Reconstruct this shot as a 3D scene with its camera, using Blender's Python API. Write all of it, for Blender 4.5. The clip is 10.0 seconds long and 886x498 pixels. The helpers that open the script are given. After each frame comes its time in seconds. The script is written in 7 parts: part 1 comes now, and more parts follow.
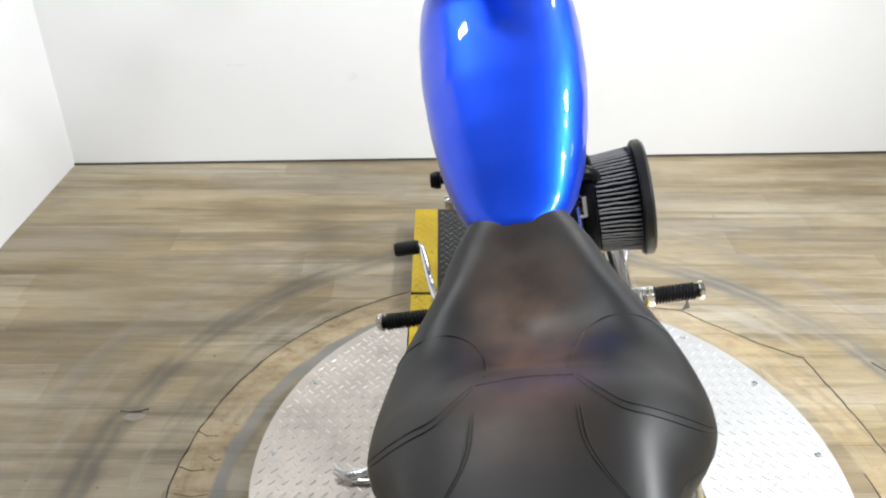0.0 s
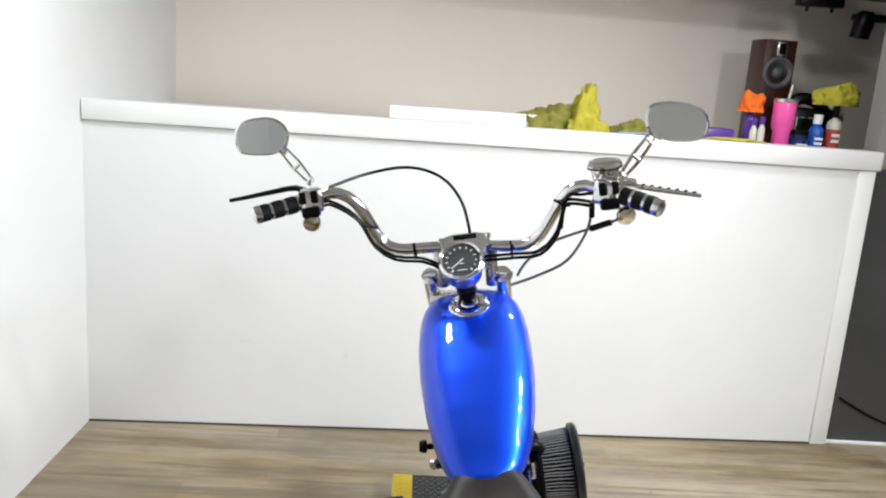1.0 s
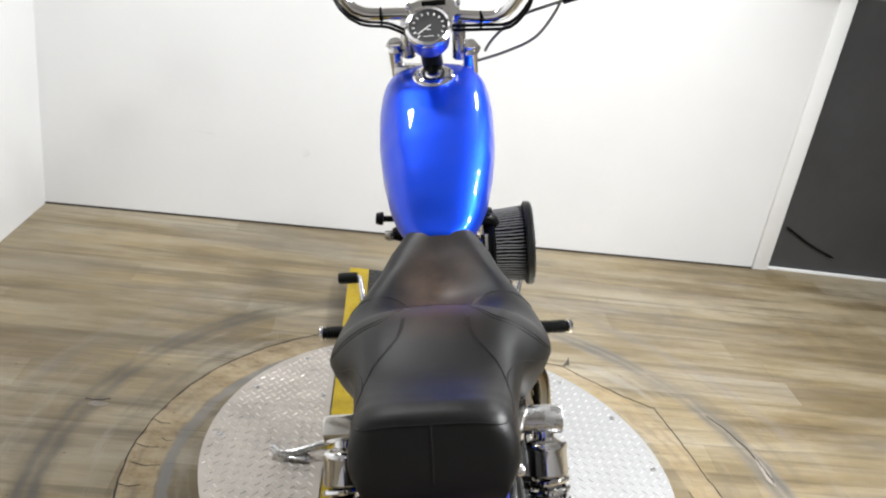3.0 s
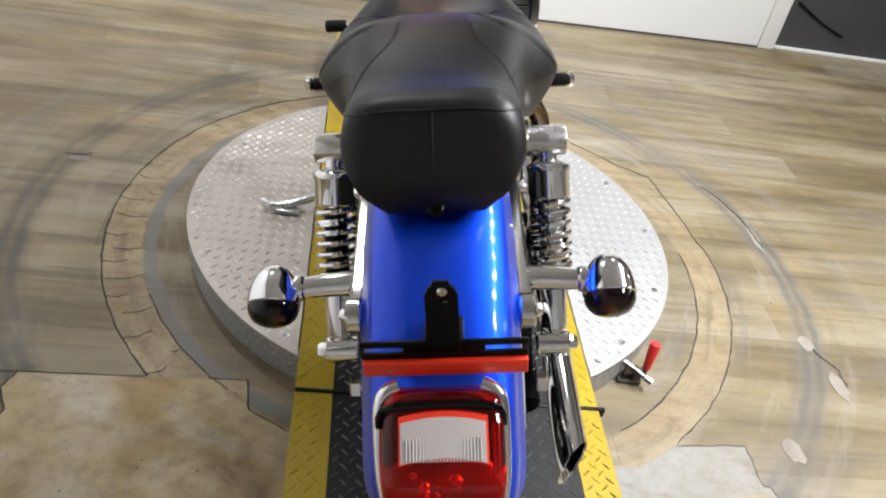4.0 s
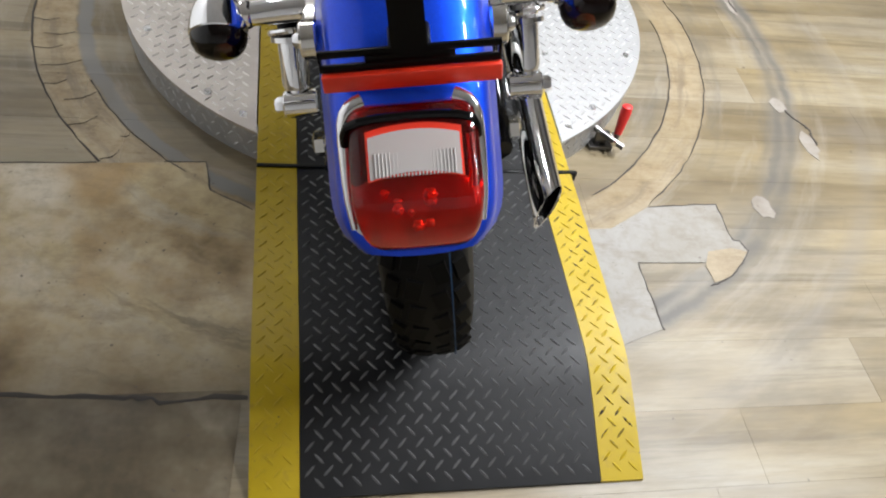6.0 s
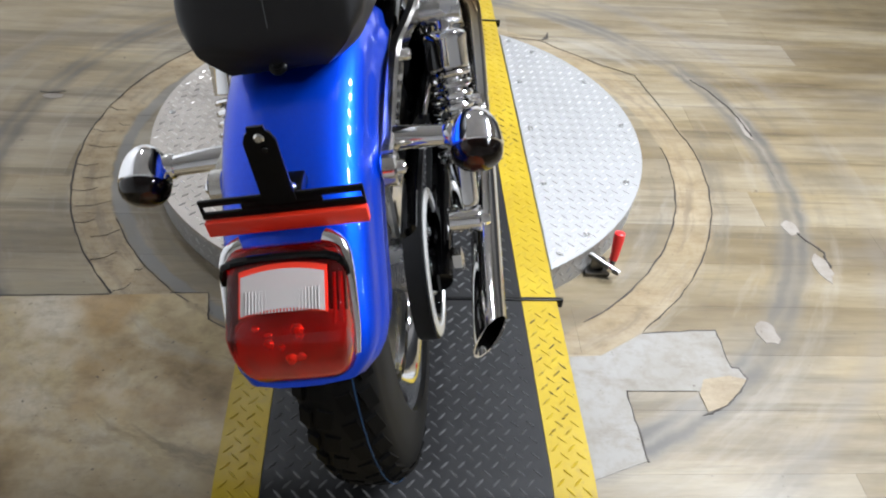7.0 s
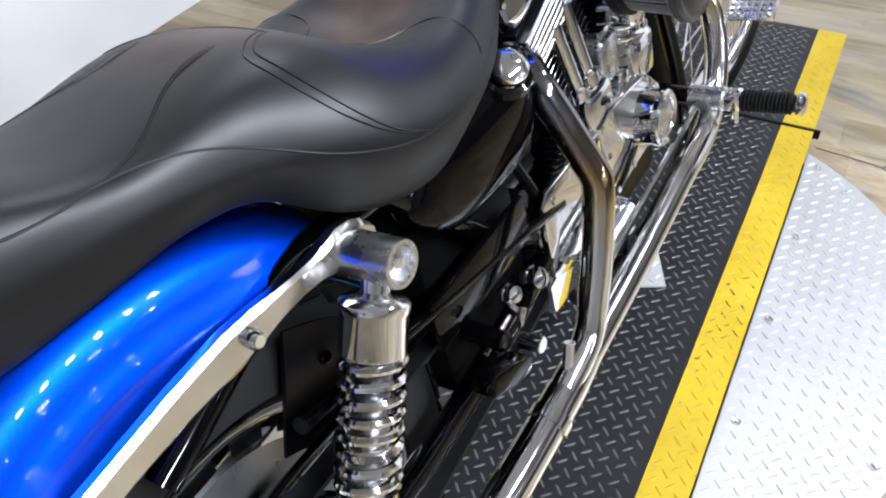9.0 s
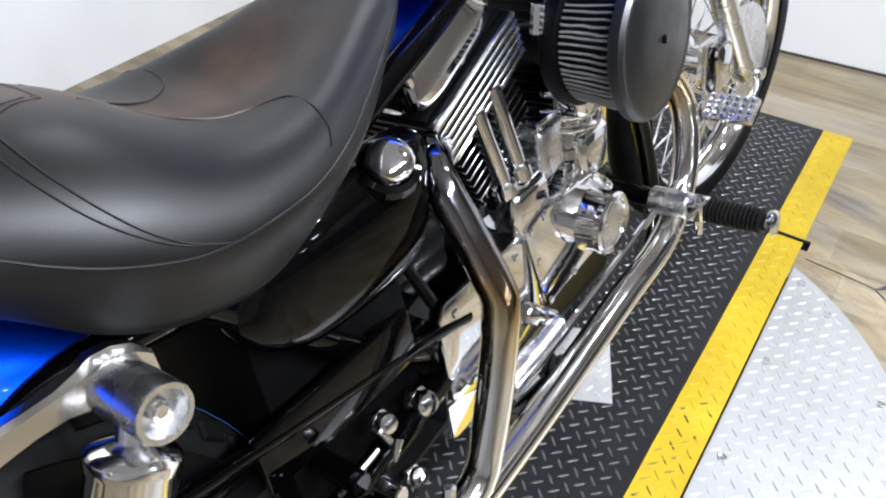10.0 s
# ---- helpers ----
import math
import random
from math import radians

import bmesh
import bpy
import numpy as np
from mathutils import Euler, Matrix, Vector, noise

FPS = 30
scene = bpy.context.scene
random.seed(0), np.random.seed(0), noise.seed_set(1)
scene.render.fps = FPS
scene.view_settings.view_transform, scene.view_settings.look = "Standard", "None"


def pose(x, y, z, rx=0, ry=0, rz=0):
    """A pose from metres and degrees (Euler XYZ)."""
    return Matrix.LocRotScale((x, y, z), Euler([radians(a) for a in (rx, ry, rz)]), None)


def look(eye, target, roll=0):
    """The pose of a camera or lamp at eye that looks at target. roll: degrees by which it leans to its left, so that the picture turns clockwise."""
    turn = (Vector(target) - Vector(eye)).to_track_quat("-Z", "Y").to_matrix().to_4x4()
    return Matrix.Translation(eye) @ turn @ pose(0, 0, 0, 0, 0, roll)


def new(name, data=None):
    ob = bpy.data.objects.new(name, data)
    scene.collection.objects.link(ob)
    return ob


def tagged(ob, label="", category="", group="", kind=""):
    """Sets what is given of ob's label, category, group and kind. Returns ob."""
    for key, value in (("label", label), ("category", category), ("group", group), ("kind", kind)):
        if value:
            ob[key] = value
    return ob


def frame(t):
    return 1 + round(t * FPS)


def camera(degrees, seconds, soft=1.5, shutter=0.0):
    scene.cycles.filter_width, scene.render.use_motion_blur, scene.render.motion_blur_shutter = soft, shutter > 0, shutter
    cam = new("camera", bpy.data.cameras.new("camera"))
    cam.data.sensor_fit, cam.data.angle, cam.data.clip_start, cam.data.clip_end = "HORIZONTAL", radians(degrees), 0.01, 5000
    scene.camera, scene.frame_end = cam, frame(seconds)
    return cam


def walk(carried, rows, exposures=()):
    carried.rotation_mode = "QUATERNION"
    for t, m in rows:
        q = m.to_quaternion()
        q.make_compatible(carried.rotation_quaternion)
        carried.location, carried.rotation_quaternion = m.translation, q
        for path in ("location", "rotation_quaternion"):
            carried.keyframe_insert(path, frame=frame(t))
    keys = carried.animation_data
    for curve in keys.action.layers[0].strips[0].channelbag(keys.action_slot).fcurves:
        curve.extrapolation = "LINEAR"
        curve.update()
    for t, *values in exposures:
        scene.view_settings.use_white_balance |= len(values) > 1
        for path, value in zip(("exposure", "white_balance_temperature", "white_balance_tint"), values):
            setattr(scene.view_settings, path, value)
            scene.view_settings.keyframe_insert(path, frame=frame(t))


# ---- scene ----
cam = camera(58.5, 10.0, 2.1)
PATH = [
    (0, (-0.234, -0.549, 1.33), (-0.218, 1.152, 0.278), 0.6),
    (0.2, (-0.252, -0.679, 1.332), (-0.176, 1.124, 0.469), 1.9),
    (0.5, (-0.274, -0.865, 1.396), (-0.149, 1.0, 0.685), 4.0),
    (1, (-0.301, -1.006, 1.542), (-0.213, 0.947, 1.12), 4.2),
    (1.5, (-0.286, -1.047, 1.547), (-0.153, 0.912, 1.17), 5.9),
    (2, (-0.287, -1.051, 1.522), (-0.132, 0.893, 1.079), 6.9),
    (2.2, (-0.287, -1.053, 1.504), (-0.131, 0.879, 1.011), 7.0),
    (3.3, (-0.274, -1.04, 1.351), (-0.049, 0.729, 0.445), 9.6),
    (3.5, (-0.274, -1.043, 1.324), (-0.041, 0.685, 0.345), 9.7),
    (4, (-0.268, -1.041, 1.247), (0.021, 0.53, 0.044), 11.7),
    (4.5, (-0.256, -1.037, 1.179), (0.044, 0.379, -0.202), 12.3),
    (5, (-0.247, -1.044, 1.137), (0.097, 0.257, -0.343), 13.3),
    (6.3, (-0.258, -1.077, 1.132), (0.15, 0.168, -0.379), 13.3),
    (6.5, (-0.234, -1.081, 1.145), (0.168, 0.197, -0.34), 12.1),
    (6.8, (-0.171, -1.07, 1.181), (0.101, 0.298, -0.252), 6.4),
    (7, (-0.052, -1.102, 1.19), (0.109, 0.388, -0.135), 5.1),
    (7.2, (0.034, -1.094, 1.186), (0.182, 0.419, -0.114), 5.9),
    (7.5, (0.141, -1.058, 1.187), (0.0, 0.422, -0.15), 0.5),
    (8, (0.178, -0.855, 1.178), (-0.045, 0.548, -0.229), 2.9),
    (8.5, (0.21, -0.665, 1.173), (-0.166, 0.708, -0.232), -0.7),
    (8.7, (0.257, -0.591, 1.174), (-0.303, 0.766, -0.185), -3.1),
    (9, (0.316, -0.442, 1.164), (-0.436, 0.801, -0.211), -4.2),
    (9.5, (0.351, -0.27, 1.122), (-0.46, 0.977, -0.215), -2.6),
    (10, (0.359, -0.236, 1.115), (-0.464, 1.052, -0.175), 1.1),
]
# seconds, stops, kelvin, tint
EXPOSURES = [(0.0, 0.27, 6550, 10), (0.5, 0.27, 6550, 10), (1.0, 0.04, 6550, 10), (2.2, 0.03, 6580, 10), (3.4, 0.11, 6680, 11), (4.5, 0.05, 6640, 11), (6.5, 0.03, 6420, 11), (7.4, 0.05, 6050, 12), (8.3, 0.02, 6000, 14), (9.0, 0.11, 6000, 14), (10.0, 0.16, 6150, 13)]
walk(cam, [(t, look(eye, target, roll)) for t, eye, target, roll in PATH], EXPOSURES)

S = 0.92  # metres in one unit of the plan
BIKE_AT, BIKE_YAW, BIKE_LEAN = (-0.012, -0.33, 0.086), -3.2, -11.7

# ---- light ----
world = bpy.data.worlds.new("room_air")
scene.world = world
world.use_nodes = True
world.node_tree.nodes["Background"].inputs[0].default_value = (0.8, 0.85, 0.9, 1)
world.node_tree.nodes["Background"].inputs[1].default_value = 0.05


def ceiling_or_fill_lamp(x, y, z, sx, sy, watts, aim=None, spread=180, colour=(0.93, 0.965, 1.0)):
    data = bpy.data.lights.new("ceiling_or_fill_lamp", "AREA")
    data.shape, data.size, data.size_y, data.energy, data.color, data.spread = "RECTANGLE", sx * S, sy * S, watts, colour, radians(spread)
    ob = new("ceiling_or_fill_lamp", data)
    ob.matrix_world = look(Vector((x, y, z)) * S, Vector(aim) * S) if aim else pose(x * S, y * S, z * S)
    return ob


for k in range(7):
    ceiling_or_fill_lamp(1.7, -1.05 + 0.37 * k, 2.62, 0.09, 0.2, 16, (0.05, 0.45, 0.2), 145)
for x in (4.8, 7.6):
    for k in range(4):
        ceiling_or_fill_lamp(x, -1.4 + 1.1 * k, 2.62, 0.12, 0.24, 12)
ceiling_or_fill_lamp(-1.0, 1.5, 2.62, 0.2, 0.15, 18)
# unseen fill lamp, added to brighten the back wall's right side
ceiling_or_fill_lamp(0.9, 1.95, 2.62, 0.15, 0.15, 14)

# ---- materials ----


class Mat:
    """A small builder for node materials."""

    def __init__(self, name, base=(0.5, 0.5, 0.5), rough=0.5, metal=0.0, **more):
        self.m = bpy.data.materials.new(name)
        self.m.use_nodes = True
        self.nt = self.m.node_tree
        self.b = self.nt.nodes["Principled BSDF"]
        self.set("Base Color", (*base, 1)), self.set("Roughness", rough), self.set("Metallic", metal)
        for key, value in more.items():
            self.set(key.replace("_", " "), value)

    def set(self, key, value):
        self.b.inputs[key].default_value = value

    def node(self, kind, **kw):
        n = self.nt.nodes.new(kind)
        for k, v in kw.items():
            if k in n.inputs:
                n.inputs[k].default_value = v
        return n

    def link(self, a, b):
        self.nt.links.new(a, b)

    def coords(self, scale=(1, 1, 1), where="Object"):
        if where == "World":
            src = self.node("ShaderNodeNewGeometry").outputs["Position"]
        else:
            src = self.node("ShaderNodeTexCoord").outputs["Object"]
        mp = self.node("ShaderNodeMapping")
        mp.inputs["Scale"].default_value = scale
        self.link(src, mp.inputs["Vector"])
        return mp.outputs["Vector"]

    def noise(self, scale, detail=4, rough=0.55, stretch=(1, 1, 1), where="Object"):
        n = self.node("ShaderNodeTexNoise")
        n.inputs["Scale"].default_value, n.inputs["Detail"].default_value, n.inputs["Roughness"].default_value = scale, detail, rough
        self.link(self.coords(stretch, where), n.inputs["Vector"])
        return n.outputs["Fac"]

    def ramp(self, fac, *stops):
        r = self.node("ShaderNodeValToRGB")
        while len(r.color_ramp.elements) < len(stops):
            r.color_ramp.elements.new(0.5)
        for e, (p, c) in zip(r.color_ramp.elements, stops):
            e.position, e.color = p, (*c, 1)
        self.link(fac, r.inputs["Fac"])
        return r.outputs["Color"]

    def mix(self, fac, a, b, blend="MIX"):
        n = self.node("ShaderNodeMix")
        n.data_type, n.blend_type = "RGBA", blend
        for sock, val in ((n.inputs[0], fac), (n.inputs[6], a), (n.inputs[7], b)):
            if isinstance(val, (int, float)):
                sock.default_value = val
            elif isinstance(val, tuple):
                sock.default_value = (*val, 1)
            else:
                self.link(val, sock)
        return n.outputs[2]

    def math(self, op, a, b=0.0, c=None):
        n = self.node("ShaderNodeMath")
        n.operation = op
        for sock, val in zip(n.inputs, (a, b, c)):
            if val is None:
                continue
            if isinstance(val, (int, float)):
                sock.default_value = val
            else:
                self.link(val, sock)
        return n.outputs[0]

    def map(self, fac, a, b, c, d):
        n = self.node("ShaderNodeMapRange")
        for sock, val in zip(n.inputs, (None, a, b, c, d)):
            if val is not None:
                sock.default_value = val
        self.link(fac, n.inputs[0])
        return n.outputs[0]

    def colour(self, sock):
        self.link(sock, self.b.inputs["Base Color"])
        return self

    def vary(self, base, spread=0.15, scale=8.0, fine=60.0):
        """Colour that drifts at two scales round the base."""
        lo, hi = tuple(c * (1 - spread) for c in base), tuple(min(1, c * (1 + spread)) for c in base)
        a = self.ramp(self.noise(scale), (0.3, lo), (0.7, hi))
        b = self.noise(fine, 3)
        return self.colour(self.mix(self.map(b, 0.3, 0.75, 0.0, 0.25), a, lo))

    def rough_by(self, scale, lo, hi, stretch=(1, 1, 1)):
        self.link(self.map(self.noise(scale, 4, 0.6, stretch), 0.3, 0.7, lo, hi), self.b.inputs["Roughness"])
        return self

    def bump(self, fac, strength=0.2, distance=0.001):
        n = self.node("ShaderNodeBump")
        n.inputs["Strength"].default_value, n.inputs["Distance"].default_value = strength, distance
        self.link(fac, n.inputs["Height"])
        self.link(n.outputs["Normal"], self.b.inputs["Normal"])
        return self


def swirls(m, base, r, x, y, much, pale, dark):
    """Pale and dark sweeps that wheels and the turning plate have drawn in arcs."""
    turn = m.math("ARCTAN2", x, y)
    near = m.map(r, 1.0, 1.4, much, 0.0)
    v = m.node("ShaderNodeCombineXYZ")
    m.link(m.math("MULTIPLY", r, 9.0), v.inputs["X"])
    m.link(m.math("MULTIPLY", turn, 1.1), v.inputs["Y"])
    for off, tone in ((0.0, pale), (7.3, dark)):
        n = m.node("ShaderNodeTexNoise", Scale=1.6, Detail=5.0, Roughness=0.62)
        add = m.node("ShaderNodeVectorMath")
        add.inputs[1].default_value = (off, off, off)
        m.link(v.outputs[0], add.inputs[0])
        m.link(add.outputs[0], n.inputs["Vector"])
        base = m.mix(m.math("MULTIPLY", m.map(n.outputs["Fac"], 0.54, 0.68, 0.0, 1.0), near if tone is pale else m.math("MULTIPLY", near, 1.4)), base, tone)
    return base


def floor_material(name):
    """Worn vinyl boards with the marks that the turning plate has left in rings."""
    m = Mat(name, rough=0.4)
    info = m.node("ShaderNodeObjectInfo")
    grain = m.noise(2.4, 7, 0.62, (0.42, 2.6, 1), "World")
    fine = m.noise(26, 5, 0.7, (0.35, 3.4, 1), "World")
    wood = m.ramp(grain, (0.31, (0.110, 0.078, 0.036)), (0.42, (0.170, 0.129, 0.069)), (0.50, (0.235, 0.188, 0.113)), (0.59, (0.295, 0.248, 0.166)), (0.70, (0.335, 0.300, 0.234)))
    grey = m.noise(1.5, 4, 0.6, (0.55, 2.2, 1), "World")
    wood = m.mix(m.map(grey, 0.50, 0.64, 0.0, 0.45), wood, (0.200, 0.188, 0.172))
    honey = m.noise(2.7, 4, 0.55, (0.5, 1.9, 1), "World")
    wood = m.mix(m.map(honey, 0.52, 0.66, 0.0, 0.6), wood, (0.295, 0.225, 0.115))
    wood = m.mix(m.map(info.outputs["Random"], 0, 0.4, 0.42, 0.0), wood, (0.150, 0.115, 0.066))
    wood = m.mix(m.map(info.outputs["Random"], 0.6, 1.0, 0.0, 0.36), wood, (0.350, 0.315, 0.255))
    streak = m.noise(3.6, 6, 0.66, (0.22, 5.2, 1), "World")
    wood = m.mix(m.map(streak, 0.52, 0.62, 0.0, 0.58), wood, (0.105, 0.081, 0.048))
    wood = m.mix(m.map(fine, 0.45, 0.72, 0.0, 0.28), wood, (0.105, 0.080, 0.048))
    smear = m.noise(2.0, 5, 0.65, (1.0, 1.3, 1), "World")
    wood = m.mix(m.map(smear, 0.54, 0.70, 0.0, 0.45), wood, (0.096, 0.082, 0.062))
    pos = m.node("ShaderNodeNewGeometry").outputs["Position"]
    xyz = m.node("ShaderNodeSeparateXYZ")
    m.link(pos, xyz.inputs[0])
    x, y = xyz.outputs["X"], m.math("SUBTRACT", xyz.outputs["Y"], 0.673 * S)
    r = m.math("SQRT", m.math("ADD", m.math("MULTIPLY", x, x), m.math("MULTIPLY", y, y)))
    r = m.math("ADD", r, m.map(m.noise(14, 4, 0.6, where="World"), 0, 1, -0.014, 0.014))

    wood = swirls(m, wood, r, x, y, 0.34, (0.36, 0.335, 0.29), (0.11, 0.098, 0.078))

    polar = m.node("ShaderNodeCombineXYZ")
    m.link(m.math("MULTIPLY", r, 34.0), polar.inputs["X"])
    m.link(m.math("MULTIPLY", m.math("ARCTAN2", x, y), 2.6), polar.inputs["Y"])
    rub = m.node("ShaderNodeTexNoise", Scale=1.0, Detail=5.0, Roughness=0.65)
    m.link(polar.outputs[0], rub.inputs["Vector"])

    def ring(mid, half, soft):
        d = m.math("ABSOLUTE", m.math("SUBTRACT", r, mid * S))
        return m.map(d, half * S, (half + soft) * S, 1.0, 0.0)

    patchy = m.map(m.noise(3.2, 3, 0.6, where="World"), 0.35, 0.6, 0.15, 1.0)
    west = m.map(x, -0.15, 0.35, 1.0, 0.0)
    wood = m.mix(m.math("MULTIPLY", ring(0.825, 0.044, 0.01), m.math("MULTIPLY", m.map(patchy, 0.15, 1.0, 0.5, 0.8), m.map(west, 0.0, 1.0, 0.62, 1.0))), wood, m.ramp(m.noise(15, 5, 0.7, (1, 1.6, 1), "World"), (0.30, (0.13, 0.085, 0.040)), (0.42, (0.30, 0.215, 0.112)), (0.60, (0.41, 0.325, 0.20))))
    wood = m.mix(m.math("MULTIPLY", ring(0.825, 0.044, 0.01), m.map(rub.outputs["Fac"], 0.50, 0.66, 0.0, 0.6)), wood, (0.15, 0.118, 0.082))
    wood = m.mix(m.math("MULTIPLY", ring(0.757, 0.012, 0.008), m.math("MULTIPLY", m.map(patchy, 0.15, 1.0, 0.55, 0.9), m.map(west, 0.0, 1.0, 0.1, 1.0))), wood, (0.185, 0.178, 0.166))
    wood = m.mix(m.math("MULTIPLY", ring(1.09, 0.026, 0.03), m.math("MULTIPLY", patchy, 0.75)), wood, m.mix(west, (0.15, 0.14, 0.126), (0.098, 0.080, 0.056)))
    for mid in (1.072, 1.108):
        wood = m.mix(m.math("MULTIPLY", ring(mid, 0.004, 0.012), m.math("MULTIPLY", patchy, 0.65)), wood, (0.085, 0.08, 0.072))
    wood = m.mix(m.math("MULTIPLY", ring(1.3, 0.008, 0.03), m.math("MULTIPLY", patchy, 0.3)), wood, (0.2, 0.185, 0.17))
    specks = m.map(m.noise(55, 2, 0.5, where="World"), 0.72, 0.78, 0.0, 0.7)
    wood = m.mix(specks, wood, (0.07, 0.055, 0.04))
    m.colour(wood)
    m.set("Specular IOR Level", 0.4)
    m.rough_by(6, 0.34, 0.55)
    m.bump(fine, 0.12, 0.0008)
    return m.m


M = {}
M["floor"] = floor_material("vinyl_boards")


def plain(name, base, rough, metal=0.0, spread=0.12, scale=8, fine=70, lo=None, hi=None, bump=0.0, dist=0.0006, bscale=120, **more):
    m = Mat(name, base, rough, metal, **more)
    m.vary(base, spread, scale, fine)
    if lo is not None:
        m.rough_by(scale * 2.5, lo, hi)
    if bump:
        m.bump(m.noise(bscale, 4, 0.6), bump, dist)
    M[name] = m.m
    return m


def screed(name, tones, tracks=False):
    m = Mat(name, rough=0.5)
    a = m.ramp(m.noise(3.5, 5, 0.6, where="World"), *tones)
    if tracks:
        xyz = m.node("ShaderNodeSeparateXYZ")
        m.link(m.node("ShaderNodeNewGeometry").outputs["Position"], xyz.inputs[0])
        x, y = xyz.outputs["X"], m.math("SUBTRACT", xyz.outputs["Y"], 0.673 * S)
        r = m.math("SQRT", m.math("ADD", m.math("MULTIPLY", x, x), m.math("MULTIPLY", y, y)))
        r = m.math("ADD", r, m.map(m.noise(11, 4, 0.6, where="World"), 0, 1, -0.03, 0.03))
        for mid, half in ((0.825, 0.036), (1.10, 0.030)):
            d = m.math("ABSOLUTE", m.math("SUBTRACT", r, mid * S))
            band = m.math("MULTIPLY", m.map(d, half * S, (half + 0.03) * S, 1.0, 0.0), m.map(m.noise(9, 4, 0.65, where="World"), 0.38, 0.6, 0.1, 0.85))
            a = m.mix(band, a, (0.46, 0.365, 0.20))
        a = swirls(m, a, r, x, y, 0.6, (0.42, 0.37, 0.28), (0.085, 0.06, 0.028))
        a = m.mix(m.map(m.noise(3.4, 3, 0.5, (1.2, 1, 1), "World"), 0.52, 0.64, 0, 0.7), a, (0.36, 0.215, 0.068))
        a = m.mix(m.map(y, -1.15 * S, -0.98 * S, 0.7, 0.0), a, (0.075, 0.05, 0.02))
    a = m.mix(m.map(m.noise(11, 6, 0.72, (0.8, 2.2, 1), "World"), 0.52, 0.68, 0, 0.34), a, (0.13, 0.092, 0.05))
    a = m.mix(m.map(m.noise(30, 5, 0.7, where="World"), 0.45, 0.75, 0, 0.4), a, (0.14, 0.10, 0.055))
    a = m.mix(m.map(m.noise(70, 2, 0.5, where="World"), 0.7, 0.76, 0, 0.8), a, (0.1, 0.08, 0.06))
    m.set("Specular IOR Level", 0.35)
    m.colour(a).rough_by(7, 0.45, 0.62)
    m.bump(m.noise(60, 5, 0.7, where="World"), 0.15, 0.001)
    return m.m


M["patch"] = screed("screed_pale", ((0.3, (0.225, 0.205, 0.172)), (0.5, (0.27, 0.253, 0.223)), (0.68, (0.305, 0.292, 0.27))))
M["floor_dirt_and_shade"] = screed("floor_dirt_and_shade", ((0.34, (0.035, 0.026, 0.013)), (0.45, (0.08, 0.06, 0.032)), (0.55, (0.145, 0.115, 0.07)), (0.66, (0.28, 0.24, 0.175))))
M["patch_spot"] = screed("screed_spot", ((0.35, (0.20, 0.175, 0.145)), (0.6, (0.30, 0.27, 0.235))))
M["patch_tan"] = screed("screed_tan", ((0.3, (0.26, 0.20, 0.125)), (0.68, (0.40, 0.335, 0.235))))
M["patch_brown"] = screed("screed_brown", ((0.33, (0.15, 0.095, 0.032)), (0.41, (0.32, 0.225, 0.105)), (0.50, (0.47, 0.375, 0.225)), (0.62, (0.58, 0.51, 0.39))), True)
plain("crack_dark", (0.05, 0.042, 0.035), 0.8)
plain("wall_white", (0.71, 0.71, 0.705), 0.5, spread=0.025, scale=2.0, fine=30, bump=0.05, bscale=90)
plain("wall_cream", (0.80, 0.735, 0.65), 0.6, spread=0.03, scale=1.6, fine=20, bump=0.05, bscale=90)
plain("trim_white", (0.77, 0.77, 0.76), 0.35, spread=0.03, scale=5, bump=0.04)
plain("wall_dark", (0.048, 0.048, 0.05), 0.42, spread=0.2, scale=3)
plain("ceiling_dark", (0.46, 0.455, 0.45), 0.7, spread=0.1, scale=2)
plain("ceiling_cream", (0.50, 0.46, 0.40), 0.7, spread=0.05, scale=2)
plain("wall_upper_lit", (0.26, 0.25, 0.24), 0.6, spread=0.06, scale=2)
plain("wall_far", (0.13, 0.13, 0.135), 0.6, spread=0.1, scale=1.5)
plain("wall_pale", (0.6, 0.6, 0.6), 0.6, spread=0.05, scale=1.5)
plain("steel_plate", (0.455, 0.455, 0.455), 0.5, 0.78, spread=0.03, scale=5, fine=40, lo=0.45, hi=0.54, bump=0.03, bscale=90)
plain("steel_worn", (0.52, 0.475, 0.43), 0.42, 0.75, spread=0.10, scale=14, fine=90, lo=0.38, hi=0.5, bump=0.05, bscale=90)
plain("steel_stud", (0.76, 0.76, 0.755), 0.32, 0.7, spread=0.05, scale=12)
plain("stud_worn", (0.80, 0.77, 0.73), 0.30, 0.7, spread=0.08, scale=12)
plain("black_bar", (0.075, 0.075, 0.076), 0.30, Specular_IOR_Level=0.85, spread=0.3, scale=14)
plain("clamp_steel", (0.16, 0.155, 0.15), 0.3, 1.0, spread=0.2, scale=30)
plain("black_plate", (0.0105, 0.0105, 0.0112), 0.5, 0.0, Specular_IOR_Level=0.24, spread=0.2, scale=10, lo=0.36, hi=0.48, bump=0.06, bscale=200)
plain("rubber_black", (0.003, 0.003, 0.0032), 0.55, Specular_IOR_Level=0.22, spread=0.2, scale=20, bump=0.08, bscale=300)
plain("tyre_black", (0.0026, 0.0025, 0.0024), 0.6, Specular_IOR_Level=0.1, spread=0.25, scale=14, bump=0.12, bscale=250)


